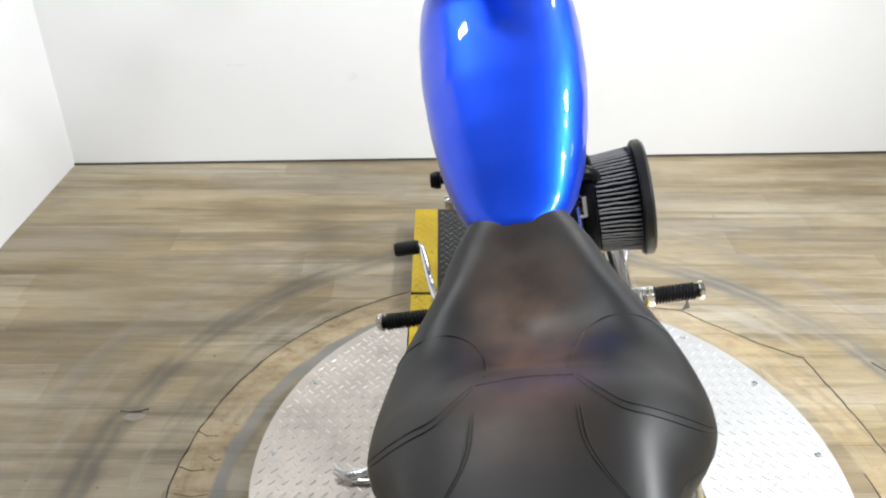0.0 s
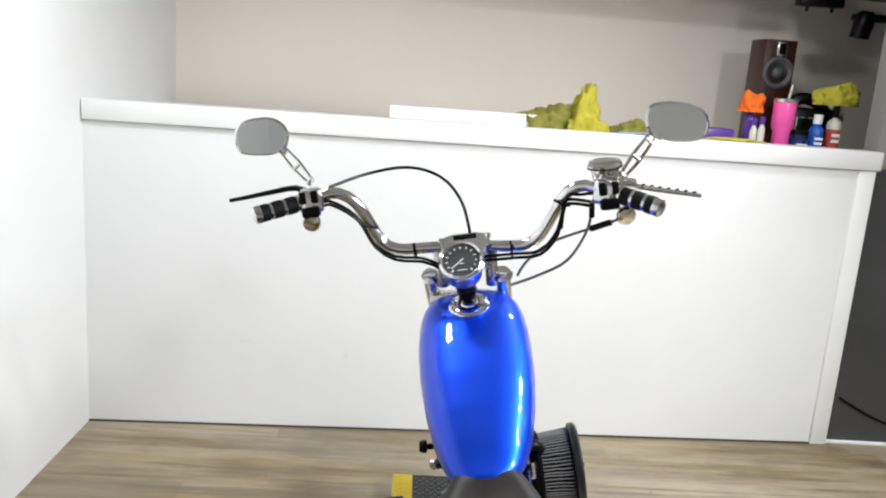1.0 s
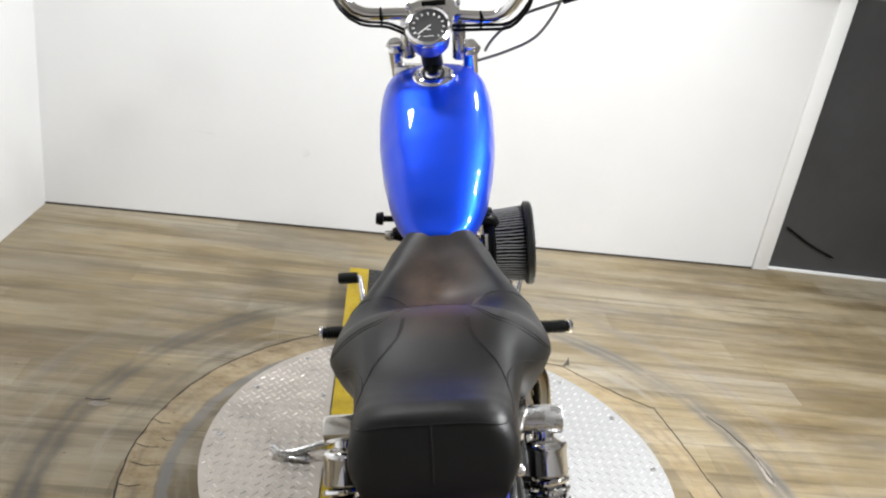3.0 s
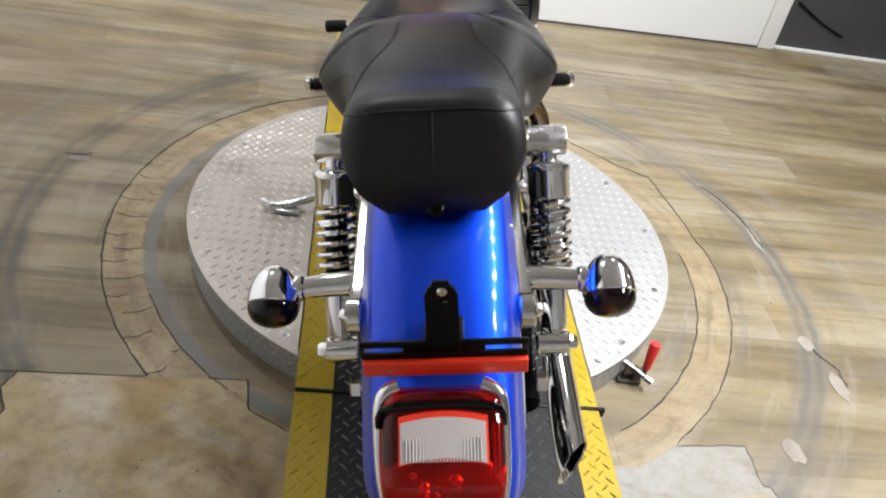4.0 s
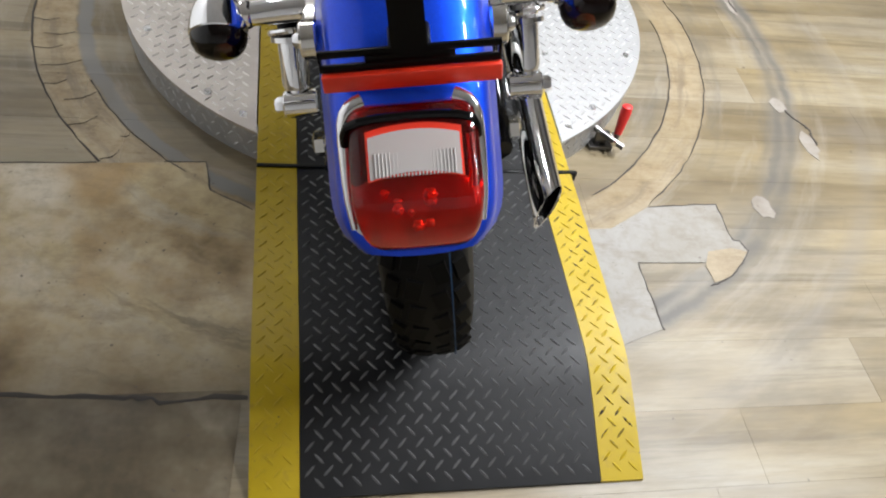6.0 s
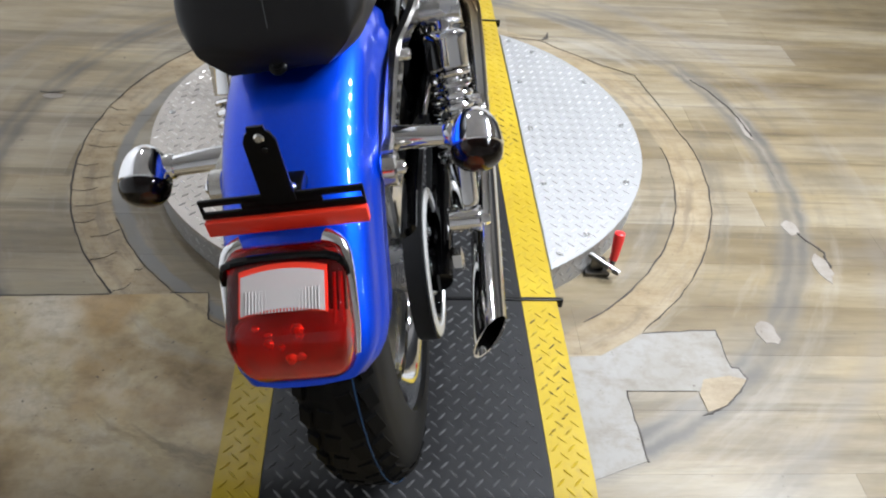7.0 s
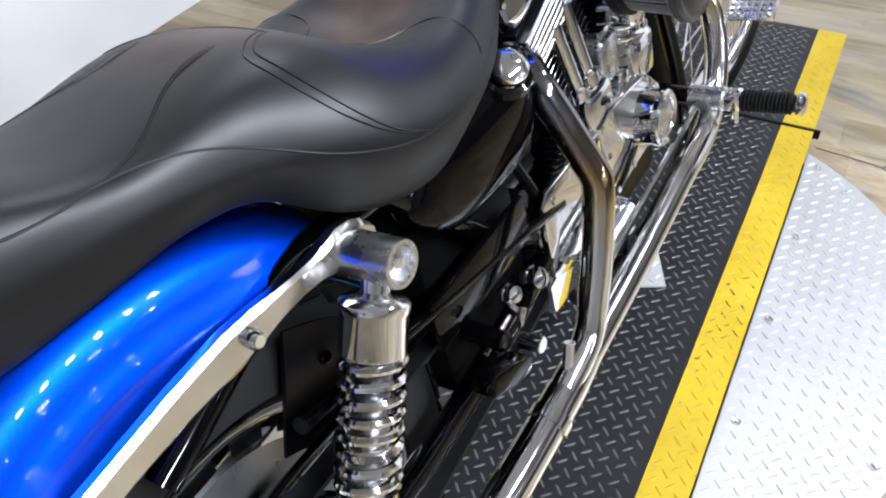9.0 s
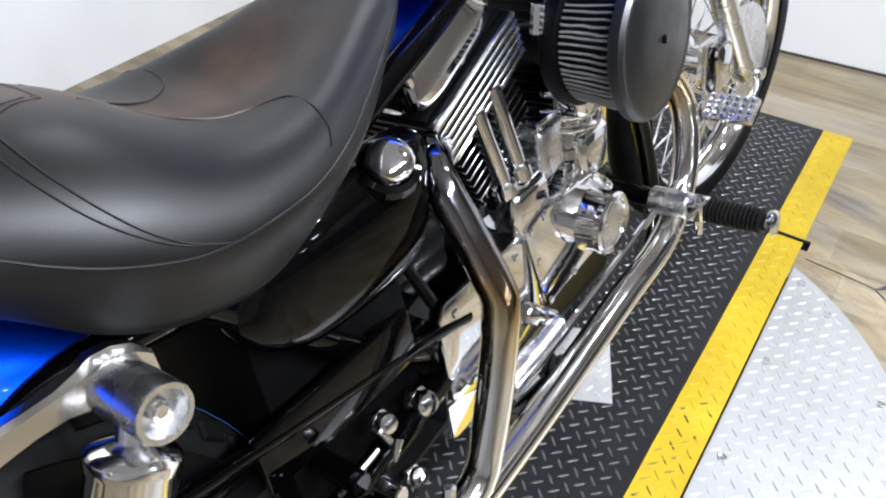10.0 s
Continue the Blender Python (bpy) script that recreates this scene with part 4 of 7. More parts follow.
def fender_section(a, scale=1.0, end=0.0):
    """Across the rear fender at an angle back from the top: (x, radius) pairs turned into place. The sides grow shorter to the tip."""
    deep = 0.128 * (1 - end)
    w = scale
    outline = [(0.089 * w, -deep), (0.0895 * w, -0.085 * (1 - end * 0.9)), (0.094 * w, -0.074 * (1 - end * 0.9)), (0.0945 * w, -0.066 * (1 - end * 0.9)), (0.0885 * w, -0.056 * (1 - end * 0.9)), (0.0855 * w, -0.042 * (1 - end * 0.9)), (0.0825 * w, -0.03 * (1 - end * 0.7)), (0.074 * w, -0.017 * (1 - end * 0.5)), (0.058 * w, -0.008), (0.034 * w, -0.002), (0.0, 0.0)]
    outer = outline + [(-x, r) for x, r in outline[-2::-1]]
    inner = [(x * 0.955, r - 0.004 if i not in (0, len(outer) - 1) else r) for i, (x, r) in enumerate(outer)]
    ring = outer + inner[::-1]
    radius = smooth_table(CROWN, math.degrees(a), 3.0)[0]
    c, s = math.cos(a), math.sin(a)
    return [(x, ARCH.y - (radius + r) * s, ARCH.z + (radius + r) * c) for x, r in ring]


def rear_fender():
    secs = []
    for k in range(49):
        deg = -38 + 99.5 * k / 48
        t = max(0.0, (deg - 40) / 21.5)
        end = 0.0 if t <= 0 else min(1.0, 0.6 * t ** 4)
        w = 1.0 if t <= 0 else 1 - 0.3 * t ** 8
        front = max(0.0, (-18 - deg) / 20)
        secs.append(fender_section(radians(deg), w * (1 - 0.05 * front), max(end, 0.55 * front)))
    f = part("rear_fender", loft(secs), "blue_paint", bike, "glossy metallic blue rear fender", sharp=60)
    for sgn in (-1, 1):
        strut_bar(sgn)
    return f


def strut_bar(sgn):
    path = [(-0.1, 0.641, 0.018, 0.103), (-0.085, 0.6435, 0.021, 0.103), (-0.06, 0.647, 0.0165, 0.103), (0.0, 0.655, 0.0165, 0.103), (0.06, 0.661, 0.018, 0.103), (0.12, 0.664, 0.0205, 0.104), (0.15, 0.666, 0.019, 0.106), (0.175, 0.670, 0.0145, 0.110), (0.20, 0.674, 0.0125, 0.116), (0.222, 0.677, 0.0135, 0.122), (0.238, 0.678, 0.019, 0.127), (0.25, 0.677, 0.026, 0.130), (0.265, 0.675, 0.0275, 0.133), (0.278, 0.673, 0.023, 0.134), (0.288, 0.672, 0.012, 0.135)]
    secs = []
    for y, z, h, o in path:
        x = sgn * o
        secs.append([(x - 0.006 * sgn, y, z - h), (x + 0.004 * sgn, y, z - h), (x + 0.008 * sgn, y, z - h * 0.7), (x + 0.008 * sgn, y, z + h * 0.7), (x + 0.004 * sgn, y, z + h), (x - 0.006 * sgn, y, z + h)])
    s = part("fender_strut", loft(secs), "steel_bar", bike, "polished steel fender strut", sharp=30)
    x = sgn * 0.103
    part("lug", rod((x - 0.008 * sgn, -0.098, 0.641), (x + 0.012 * sgn, -0.098, 0.641), 0.0225, 24), "steel_bar", s)
    for y, z in ((-0.098, 0.641), (0.14, 0.664)):
        part("bolt", lathe([(0, 0.012), (0.006, 0.012), (0.009, 0.008), (0.0095, 0), (0, 0)], (x + 0.009 * sgn, y, z), (sgn, 0, 0), 12), "chrome", s)
    # upper mount of the shock
    c = Vector((sgn * 0.134, 0.258, 0.670))
    m = part("shock_mount", lathe([(0, 0), (0.0235, 0), (0.0235, 0.057), (0.0225, 0.060), (0.0185, 0.060), (0.0175, 0.057), (0.017, 0.046), (0.009, 0.045), (0.008, 0.051), (0, 0.053)], c, (sgn, 0, 0), 28), "aluminium" if sgn > 0 else "steel_bar", bike, "round aluminium shock mount")
    part("bolt", lathe([(0, 0.012), (0.005, 0.012), (0.0065, 0.009), (0.0065, 0), (0, 0)], c + Vector((sgn * 0.044, 0, 0)), (sgn, 0, 0), 6), "chrome", m)


def shock(sgn):
    lo, hi = Vector((sgn * 0.172, 0.094, 0.394)), Vector((sgn * 0.166, 0.250, 0.66))
    axis = (hi - lo).normalized()
    n = (hi - lo).length
    s = part("shock_absorber", rod(lo, hi, 0.012), "chrome", bike, "chrome rear shock absorber")
    part("cover", lathe([(0, n - 0.076), (0.0305, n - 0.076), (0.032, n - 0.073), (0.032, n - 0.036), (0.0335, n - 0.034), (0.0335, n - 0.026), (0.030, n - 0.022), (0.020, n - 0.019), (0.014, n - 0.016), (0.014, n), (0, n)], lo, axis, 32), "chrome", s, "bright chrome upper cover")
    pts = []
    side = axis.orthogonal().normalized()
    other = axis.cross(side)
    turns, h0, h1 = 8.0, 0.098, n - 0.078
    for k in range(int(turns * 20) + 1):
        a = 2 * math.pi * k / 20
        pts.append(lo + axis * (h0 + (h1 - h0) * k / (turns * 20)) + 0.028 * (math.cos(a) * side + math.sin(a) * other))
    part("spring", tube(pts, 0.0054, 8, smooth=False), "chrome", s, "chrome coil spring")
    part("damper", rod(lo + axis * 0.085, lo + axis * (n - 0.08), 0.019, 16), "black_satin" if sgn < 0 else "aluminium", s)
    part("lower_body", lathe([(0, 0.02), (0.018, 0.022), (0.021, 0.03), (0.021, 0.09), (0.03, 0.092), (0.03, 0.099), (0, 0.1)], lo, axis, 24), "chrome", s)
    part("eye", rod(lo + Vector((-sgn * 0.03, 0, 0)), lo + Vector((sgn * 0.022, 0, 0)), 0.021, 18), "chrome", s)
    part("bolt", lathe([(0, 0.014), (0.009, 0.014), (0.012, 0.01), (0.013, 0), (0, 0)], lo + Vector((sgn * 0.022, 0, 0)), (sgn, 0, 0), 6), "chrome", s)


def turn_signal(sgn):
    c = Vector((sgn * 0.209, -0.064, 0.648))
    axis = Vector((0, -0.84, -0.54)).normalized()
    s = part("turn_signal", lathe([(0, -0.0400), (0.005, -0.0396), (0.0115, -0.0370), (0.0185, -0.0315), (0.0252, -0.0225), (0.0298, -0.0115), (0.0322, 0.0), (0.0330, 0.008), (0.0332, 0.0125), (0.0318, 0.0140), (0, 0.0140)], c, axis, 32), "chrome", bike, "chrome bullet turn signal with smoked lens")
    part("lens", lathe([(0.0316, 0.0142), (0.0320, 0.0185), (0.0306, 0.0245), (0.0270, 0.0310), (0.0210, 0.0362), (0.0130, 0.0395), (0.005, 0.0408), (0, 0.0410), (0, 0.0145)], c, axis, 32), "smoke_lens", s, "dark smoked lens")
    part("bulb", lathe([(0, 0), (0.01, 0.002), (0.011, 0.01), (0, 0.02)], c + axis * 0.019 + Vector((-sgn * 0.004, 0, -0.004)), axis, 12), "amber_bulb", s)
    part("stalk", tube([(sgn * 0.108, -0.045, 0.648), (sgn * 0.14, -0.05, 0.65), (sgn * 0.178, -0.055, 0.65)], lambda t: 0.0165 - 0.003 * t, 16), "chrome", s)
    part("collar", lathe([(0, 0), (0.0135, 0), (0.0165, 0.005), (0.0165, 0.012), (0, 0.012)], (sgn * 0.170, -0.054, 0.65), (sgn, 0, 0), 20), "chrome", s)


def tail_light():
    """Set on the fender's slope: local x across, y down the slope, z out from it."""
    a = radians(50)
    out = Vector((0, -math.sin(a), math.cos(a)))
    down = Vector((0, -math.cos(a), -math.sin(a)))
    at = ARCH + out * 0.395

    def put(x, y, z):
        return at + Vector((x, 0, 0)) + down * y + out * z

    def slab(z0, z1, w0, w1, y0, y1, n=5.0, steps=6):
        secs = []
        for k in range(steps + 1):
            t = k / steps
            z = z0 + (z1 - z0) * t
            e = math.sqrt(max(0.0, 1 - (t * 0.86) ** 2))
            half = w0 + (w1 - w0) * (1 - e) * 1.2
            mid, hh = (y0 + y1) / 2, (y1 - y0) / 2
            hh *= 1 - 0.30 * (1 - e)
            secs.append([put(half * math.copysign(abs(math.cos(b)) ** (2 / n), math.cos(b)) * (1 - 0.12 * max(0, -math.sin(b))), mid + hh * math.copysign(abs(math.sin(b)) ** (2 / n), math.sin(b)), z) for b in (2 * math.pi * i / 40 for i in range(40))])
        return loft(secs)

    base = part("tail_light", slab(-0.03, 0.006, 0.071, 0.071, -0.076, 0.074, steps=2), "chrome", bike, "tail light with red lens, clear window and chrome rim")
    # (down the slope, height, half width): a sloping top, a sharp edge, then the arched rear face
    rows = [(-0.074, 0.006, 0.060), (-0.072, 0.022, 0.0625), (-0.064, 0.030, 0.065), (-0.05, 0.0345, 0.0668), (-0.03, 0.0405, 0.0675), (-0.01, 0.0465, 0.0678), (0.008, 0.052, 0.0678), (0.016, 0.0555, 0.0675), (0.019, 0.0568, 0.0672), (0.023, 0.0558, 0.0668), (0.034, 0.0515, 0.0658), (0.046, 0.0440, 0.0640), (0.057, 0.0345, 0.0610), (0.066, 0.0240, 0.0560), (0.072, 0.0140, 0.0490), (0.076, 0.0060, 0.0380)]

    def across(y, h, w):
        e = min(0.012, h * 0.45)
        side = [(w + 0.002, 0.0), (w + 0.0012, (h - e) * 0.5), (w, h - e), (w - e * 0.12, h - e * 0.5), (w - e * 0.5, h - e * 0.12), (w - e, h)]
        flat = [(w - e) * f for f in (0.66, 0.33, 0.0, -0.33, -0.66)]
        top = [(f, h + 0.003 * (1 - (f / w) ** 2)) for f in flat]
        return [put(x * 0.955 + 0.0025, y, z) for x, z in side + top + [(-x, z) for x, z in side[::-1]]]

    part("inner_shell", slab(0.0065, 0.0095, 0.060, 0.058, -0.064, 0.062, steps=2), "lamp_black", base)
    part("inner_reflector", slab(0.0100, 0.0150, 0.058, 0.054, 0.000, 0.070, n=5.0, steps=3), "lamp_red", base, "bright red bowl behind the lens")
    part("lens", loft([across(*r) for r in rows]), "red_lens", base, "red ribbed lens", sharp=35)

    def cap(y0, y1, half, lift, arch):
        secs = []
        for k in range(7):
            y = y0 + (y1 - y0) * k / 6
            h = blend(rows, y)[0]
            line = [half * (i / 6 - 1) for i in range(13)]
            bow = [arch * (1 - (x / half) ** 2) for x in line]
            up = [put(x + 0.0025, y - b, h - b * 0.28 + 0.003 * (1 - (x / 0.061) ** 2) + lift) for x, b in zip(line, bow)]
            dn = [put(x + 0.0025, y - b, h - b * 0.28 - 0.004) for x, b in zip(line, bow)]
            secs.append(up + dn[::-1])
        return loft(secs)

    part("border", cap(-0.0475, 0.0, 0.0468, 0.0006, 0.006), "red_reflector", base, "bright red border round the window")
    part("window", cap(-0.042, -0.002, 0.0445, 0.0014, 0.006), "clear_lens", base, "clear ribbed licence window")
    for k in range(23):
        x = -0.036 + 0.077 * k / 22
        part("rib", rod(put(x, -0.027, blend(rows, -0.027)[0] + 0.0036), put(x, -0.004, blend(rows, -0.004)[0] + 0.0036), 0.00085, 6), "clear_lens", base)
    # black bar stands in for a dark reflection across the lens top
    part("dark_band", tube([put(-0.066, -0.036, 0.020), put(-0.0615, -0.054, 0.0315), put(-0.03, -0.060, 0.0345), put(0.03, -0.060, 0.0345), put(0.0615, -0.054, 0.0315), put(0.066, -0.036, 0.020)], 0.0046, 8), "black_gloss", base)
    for sgn in (-1, 1):
        part("ear", tube([put(sgn * 0.046, -0.076, 0.012), put(sgn * 0.058, -0.071, 0.015), put(sgn * 0.0655, -0.056, 0.016), put(sgn * 0.068, -0.02, 0.014), put(sgn * 0.0685, 0.02, 0.010), put(sgn * 0.066, 0.05, 0.005)], lambda t: 0.0100 - 0.0065 * t, 12), "chrome", base, "chrome ear of the rim")
    # red bars shaped as the upright highlights on the lens's right side
    for k in range(3):
        x = 0.0545 + 0.0035 * k
        part("lens_rib", tube([put(x, -0.038, 0.029 - 0.006 * k), put(x, 0.0, 0.040 - 0.007 * k), put(x * 0.98, 0.014, 0.043 - 0.008 * k)], 0.0016, 6), "lamp_red", base)
    for x, y, z, r in ((-0.018, 0.026, 0.034, 0.006), (0.014, 0.018, 0.040, 0.008), (0.0, 0.042, 0.020, 0.007), (-0.006, 0.030, 0.030, 0.004), (0.012, 0.040, 0.022, 0.005), (-0.03, 0.014, 0.036, 0.005)):
        part("facet", lathe([(0, 0), (r, 0.001), (r * 0.6, r * 0.6), (0, r * 0.8)], put(x, y, z), out, 6), "orange_facet", base)


def plate_bracket():
    y, x = -0.214, 0.006
    b = part("plate_bracket", box(x - 0.089, x + 0.089, y - 0.004, y, 0.684, 0.6925, 0.001), "black_satin", bike, "empty black licence plate bracket with red reflector strip")
    for x0, x1, z0, z1 in ((-0.089, -0.0855, 0.692, 0.7065), (0.0855, 0.089, 0.692, 0.7065), (-0.089, 0.089, 0.7005, 0.7085), (-0.044, 0.044, 0.692, 0.701)):
        part("bar", box(x + x0, x + x1, y - 0.004, y, z0, z1, 0.001), "black_satin", b)
    pts = [(-0.0175, 0.700), (0.0175, 0.700), (0.0168, 0.776), (0.0125, 0.785), (0.0095, 0.787), (0.0085, 0.793), (-0.0085, 0.793), (-0.0095, 0.787), (-0.0125, 0.785), (-0.0168, 0.776)]
    n = len(pts)
    bm = bm_new()
    lo = [bm.verts.new((x + u, y - 0.0075, z)) for u, z in pts]
    hi = [bm.verts.new((x + u, y - 0.0043, z)) for u, z in pts]
    bm.faces.new(lo), bm.faces.new(hi[::-1])
    for k in range(n):
        bm.faces.new((lo[k], lo[(k + 1) % n], hi[(k + 1) % n], hi[k]))
    part("stem", bm, "black_satin", b)
    # tab that holds the bracket to the fender
    part("foot", box(x - 0.021, x + 0.022, y + 0.0005, y + 0.042, 0.690, 0.705, 0.004), "black_satin", b)
    part("bolt", lathe([(0, 0.005), (0.004, 0.005), (0.006, 0.002), (0.0065, 0), (0, 0)], (x + 0.010, y + 0.010, 0.705), (0, -0.1, 1), 10), "chrome", b)
    part("bolt", lathe([(0, 0.003), (0.0035, 0.003), (0.0055, 0.001), (0.0055, 0), (0, 0)], (x + 0.001, y - 0.0075, 0.780), (0, -1, 0.1), 12), "steel_bar", b)
    part("bolt", lathe([(0, 0.003), (0.003, 0.003), (0.0045, 0.001), (0.0045, 0), (0, 0)], (x + 0.003, y - 0.0075, 0.766), (0, -1, 0.1), 12), "black_gloss", b)
    part("reflector", box(x - 0.088, x + 0.089, y - 0.010, y - 0.0005, 0.664, 0.6835, 0.002), "red_reflector", b, "red reflective strip")


# the seat's long lines, as (y, value): crown, shoulder, widest place and lower edge, out from the middle (x) and up (z)
SEAT_CROWN_Z = [(-0.071, 0.8167), (-0.045, 0.8805), (-0.012, 0.8944), (0.017, 0.8877), (0.084, 0.865), (0.232, 0.8671), (0.245, 0.8682), (0.35, 0.8429), (0.357, 0.8391), (0.435, 0.7821), (0.468, 0.7682), (0.512, 0.7643), (0.628, 0.8141), (0.711, 0.8482), (0.727, 0.8452)]
SEAT_SHOULDER_X = [(-0.071, 0.0667), (-0.062, 0.0722), (0.03, 0.0844), (0.08, 0.0865), (0.191, 0.0988), (0.355, 0.1244), (0.368, 0.1266), (0.486, 0.1271), (0.512, 0.1201), (0.606, 0.0838), (0.68, 0.0539), (0.701, 0.0434), (0.727, 0.0162)]
SEAT_SHOULDER_Z = [(-0.071, 0.8134), (-0.045, 0.8739), (-0.013, 0.8856), (0.028, 0.8752), (0.093, 0.855), (0.227, 0.8537), (0.231, 0.8537), (0.311, 0.8419), (0.391, 0.7977), (0.582, 0.8015), (0.638, 0.8189), (0.713, 0.8432), (0.727, 0.8428)]
SEAT_WIDE_X = [(-0.071, 0.0865), (-0.047, 0.1032), (-0.011, 0.1071), (0.105, 0.1149), (0.225, 0.1421), (0.251, 0.1564), (0.28, 0.1706), (0.373, 0.1886), (0.418, 0.1858), (0.489, 0.1708), (0.507, 0.1646), (0.606, 0.1194), (0.675, 0.0855), (0.701, 0.0653), (0.727, 0.0248)]
SEAT_WIDE_Z = [(-0.071, 0.8006), (-0.057, 0.8146), (0.011, 0.8281), (0.028, 0.8273), (0.176, 0.8063), (0.246, 0.7861), (0.268, 0.7804), (0.374, 0.7485), (0.413, 0.7434), (0.558, 0.7568), (0.674, 0.8109), (0.719, 0.8361), (0.727, 0.8386)]
SEAT_EDGE_X = [(-0.071, 0.0557), (-0.027, 0.0838), (0.023, 0.0963), (0.139, 0.1093), (0.237, 0.1176), (0.275, 0.1351), (0.286, 0.14), (0.356, 0.1548), (0.476, 0.1406), (0.62, 0.084), (0.642, 0.0796), (0.712, 0.0439), (0.727, 0.0222)]
SEAT_EDGE_Z = [(-0.071, 0.7716), (-0.043, 0.7722), (0.077, 0.7794), (0.141, 0.7793), (0.206, 0.7599), (0.265, 0.7102), (0.357, 0.6809), (0.365, 0.6799), (0.464, 0.692), (0.532, 0.7151), (0.696, 0.8086), (0.719, 0.8281), (0.727, 0.8328)]


def curve_at(line, v):
    """A smooth curve through (place, value) pairs."""
    last = len(line) - 1
    k = 0
    while k < last - 1 and v > line[k + 1][0]:
        k += 1

    def chord(i):
        i = min(max(i, 0), last - 1)
        h = line[i + 1][0] - line[i][0]
        return h, (line[i + 1][1] - line[i][1]) / h

    def slope(i):
        (h0, d0), (h1, d1) = chord(i - 1), chord(i)
        return (h1 * d0 + h0 * d1) / (h0 + h1)

    h = chord(k)[0]
    t = min(1.0, max(0.0, (v - line[k][0]) / h))
    return (2 * t**3 - 3 * t * t + 1) * line[k][1] + (t**3 - 2 * t * t + t) * h * slope(k) + (3 * t * t - 2 * t**3) * line[k + 1][1] + (t**3 - t * t) * h * slope(k + 1)



def seat_point(y, a, lift=0.0):
    """On the seat at y; a runs from -1 (left lower edge) over the crown (0) to 1 (right lower edge)."""
    z0, xs, zs, xw, zw, xb, zb = (curve_at(line, y) for line in (SEAT_CROWN_Z, SEAT_SHOULDER_X, SEAT_SHOULDER_Z, SEAT_WIDE_X, SEAT_WIDE_Z, SEAT_EDGE_X, SEAT_EDGE_Z))
    knots = [(-0.36, -xs, zs), (0.0, 0.0, z0), (0.36, xs, zs), (0.75, xw, zw), (1.0, xb, zb), (1.15, xb * 0.86, zb - 0.004)]
    u, k = abs(a), 0
    while k < 2 and u > knots[k + 2][0]:
        k += 1
    p, q, r, s = knots[k : k + 4]
    t = (u - q[0]) / (r[0] - q[0])
    out = []
    for i in (1, 2):
        m0 = (r[i] - p[i]) / (r[0] - p[0]) * (r[0] - q[0])
        m1 = (s[i] - q[i]) / (s[0] - q[0]) * (r[0] - q[0])
        out.append((2 * t**3 - 3 * t * t + 1) * q[i] + (t**3 - 2 * t * t + t) * m0 + (3 * t * t - 2 * t**3) * r[i] + (t**3 - t * t) * m1)
    return Vector((math.copysign(out[0], a), y, out[1] + lift))


def seat():
    secs = [[seat_point(-0.071 + 0.798 * k / 96, i / 24 - 1) for i in range(49)] for k in range(97)]
    st = part("seat", loft(secs), "leather", bike, "black leather two-up seat with stitched panels", sharp=70)

    def seam(points, r=0.0024, lift=0.0002):
        part("seam", tube([seat_point(y, a, lift) for y, a in points], r * 0.72, 6, step=0.008), "leather", st)

    for f in (-1, 1):
        for d in (0.0, 0.011):
            seam([(0.325, f * (0.14 + d)), (0.26, f * (0.15 + d)), (0.21, f * (0.18 + d)), (0.15, f * (0.32 + d)), (0.11, f * (0.42 + d)), (0.092, f * (0.465 + d))], 0.0011)
            seam([(0.327 - d, f * 0.15), (0.30 - d, f * 0.20), (0.275 - d, f * 0.28), (0.272 - d, f * 0.37), (0.277 - d, f * 0.5), (0.29 - d, f * 0.62), (0.307 - d * 0.8, f * 0.70), (0.327 - d * 0.5, f * 0.745), (0.352, f * 0.768)], 0.0012)
        seam([(0.355, f * 0.12), (0.41, f * 0.12), (0.46, f * 0.14), (0.493, f * 0.19), (0.503, f * 0.28), (0.496, f * 0.42), (0.488, f * 0.55), (0.478, f * 0.62)], 0.0016)
        seam([(0.092, f * 0.46), (0.13, f * 0.46), (0.16, f * 0.52), (0.19, f * 0.60), (0.22, f * 0.68), (0.25, f * 0.75), (0.28, f * 0.78), (0.32, f * 0.785), (0.352, f * 0.77), (0.39, f * 0.75), (0.44, f * 0.73), (0.49, f * 0.69), (0.534, f * 0.66), (0.60, f * 0.67), (0.66, f * 0.70)], 0.0016)
        seam([(0.092, f * 0.46), (0.069, f * 0.52), (0.03, f * 0.55), (-0.005, f * 0.53), (-0.027, f * 0.45), (-0.039, f * 0.36), (-0.041, f * 0.2), (-0.041, 0.0)], 0.0016)
    seam([(0.326, -0.14), (0.330, 0.0), (0.326, 0.14)], 0.0014)
    seam([(-0.041, 0.0), (-0.052, 0.0), (-0.060, 0.0), (-0.069, 0.0)], 0.0016)
    part("knob", lathe([(0, 0), (0.0105, 0), (0.011, 0.004), (0.0085, 0.007), (0.0065, 0.0075), (0.005, 0.006), (0, 0.006)], (0.0, -0.068, 0.774), (0, -0.6, 0.8), 20), "black_satin", st, "dark seat screw")
    part("knob_plate", box(-0.010, 0.010, -0.074, -0.05, 0.769, 0.776, 0.003), "black_satin", st)


TANK = [(0.668, 0.02, 0.835, 0.82), (0.675, 0.045, 0.842, 0.81), (0.70, 0.07, 0.858, 0.795), (0.74, 0.089, 0.896, 0.787), (0.80, 0.108, 0.94, 0.792), (0.88, 0.124, 0.990, 0.812), (0.96, 0.134, 1.030, 0.835), (1.04, 0.137, 1.066, 0.862), (1.10, 0.135, 1.086, 0.885), (1.14, 0.130, 1.094, 0.905), (1.17, 0.119, 1.090, 0.93), (1.188, 0.095, 1.075, 0.955), (1.195, 0.045, 1.04, 0.98)]


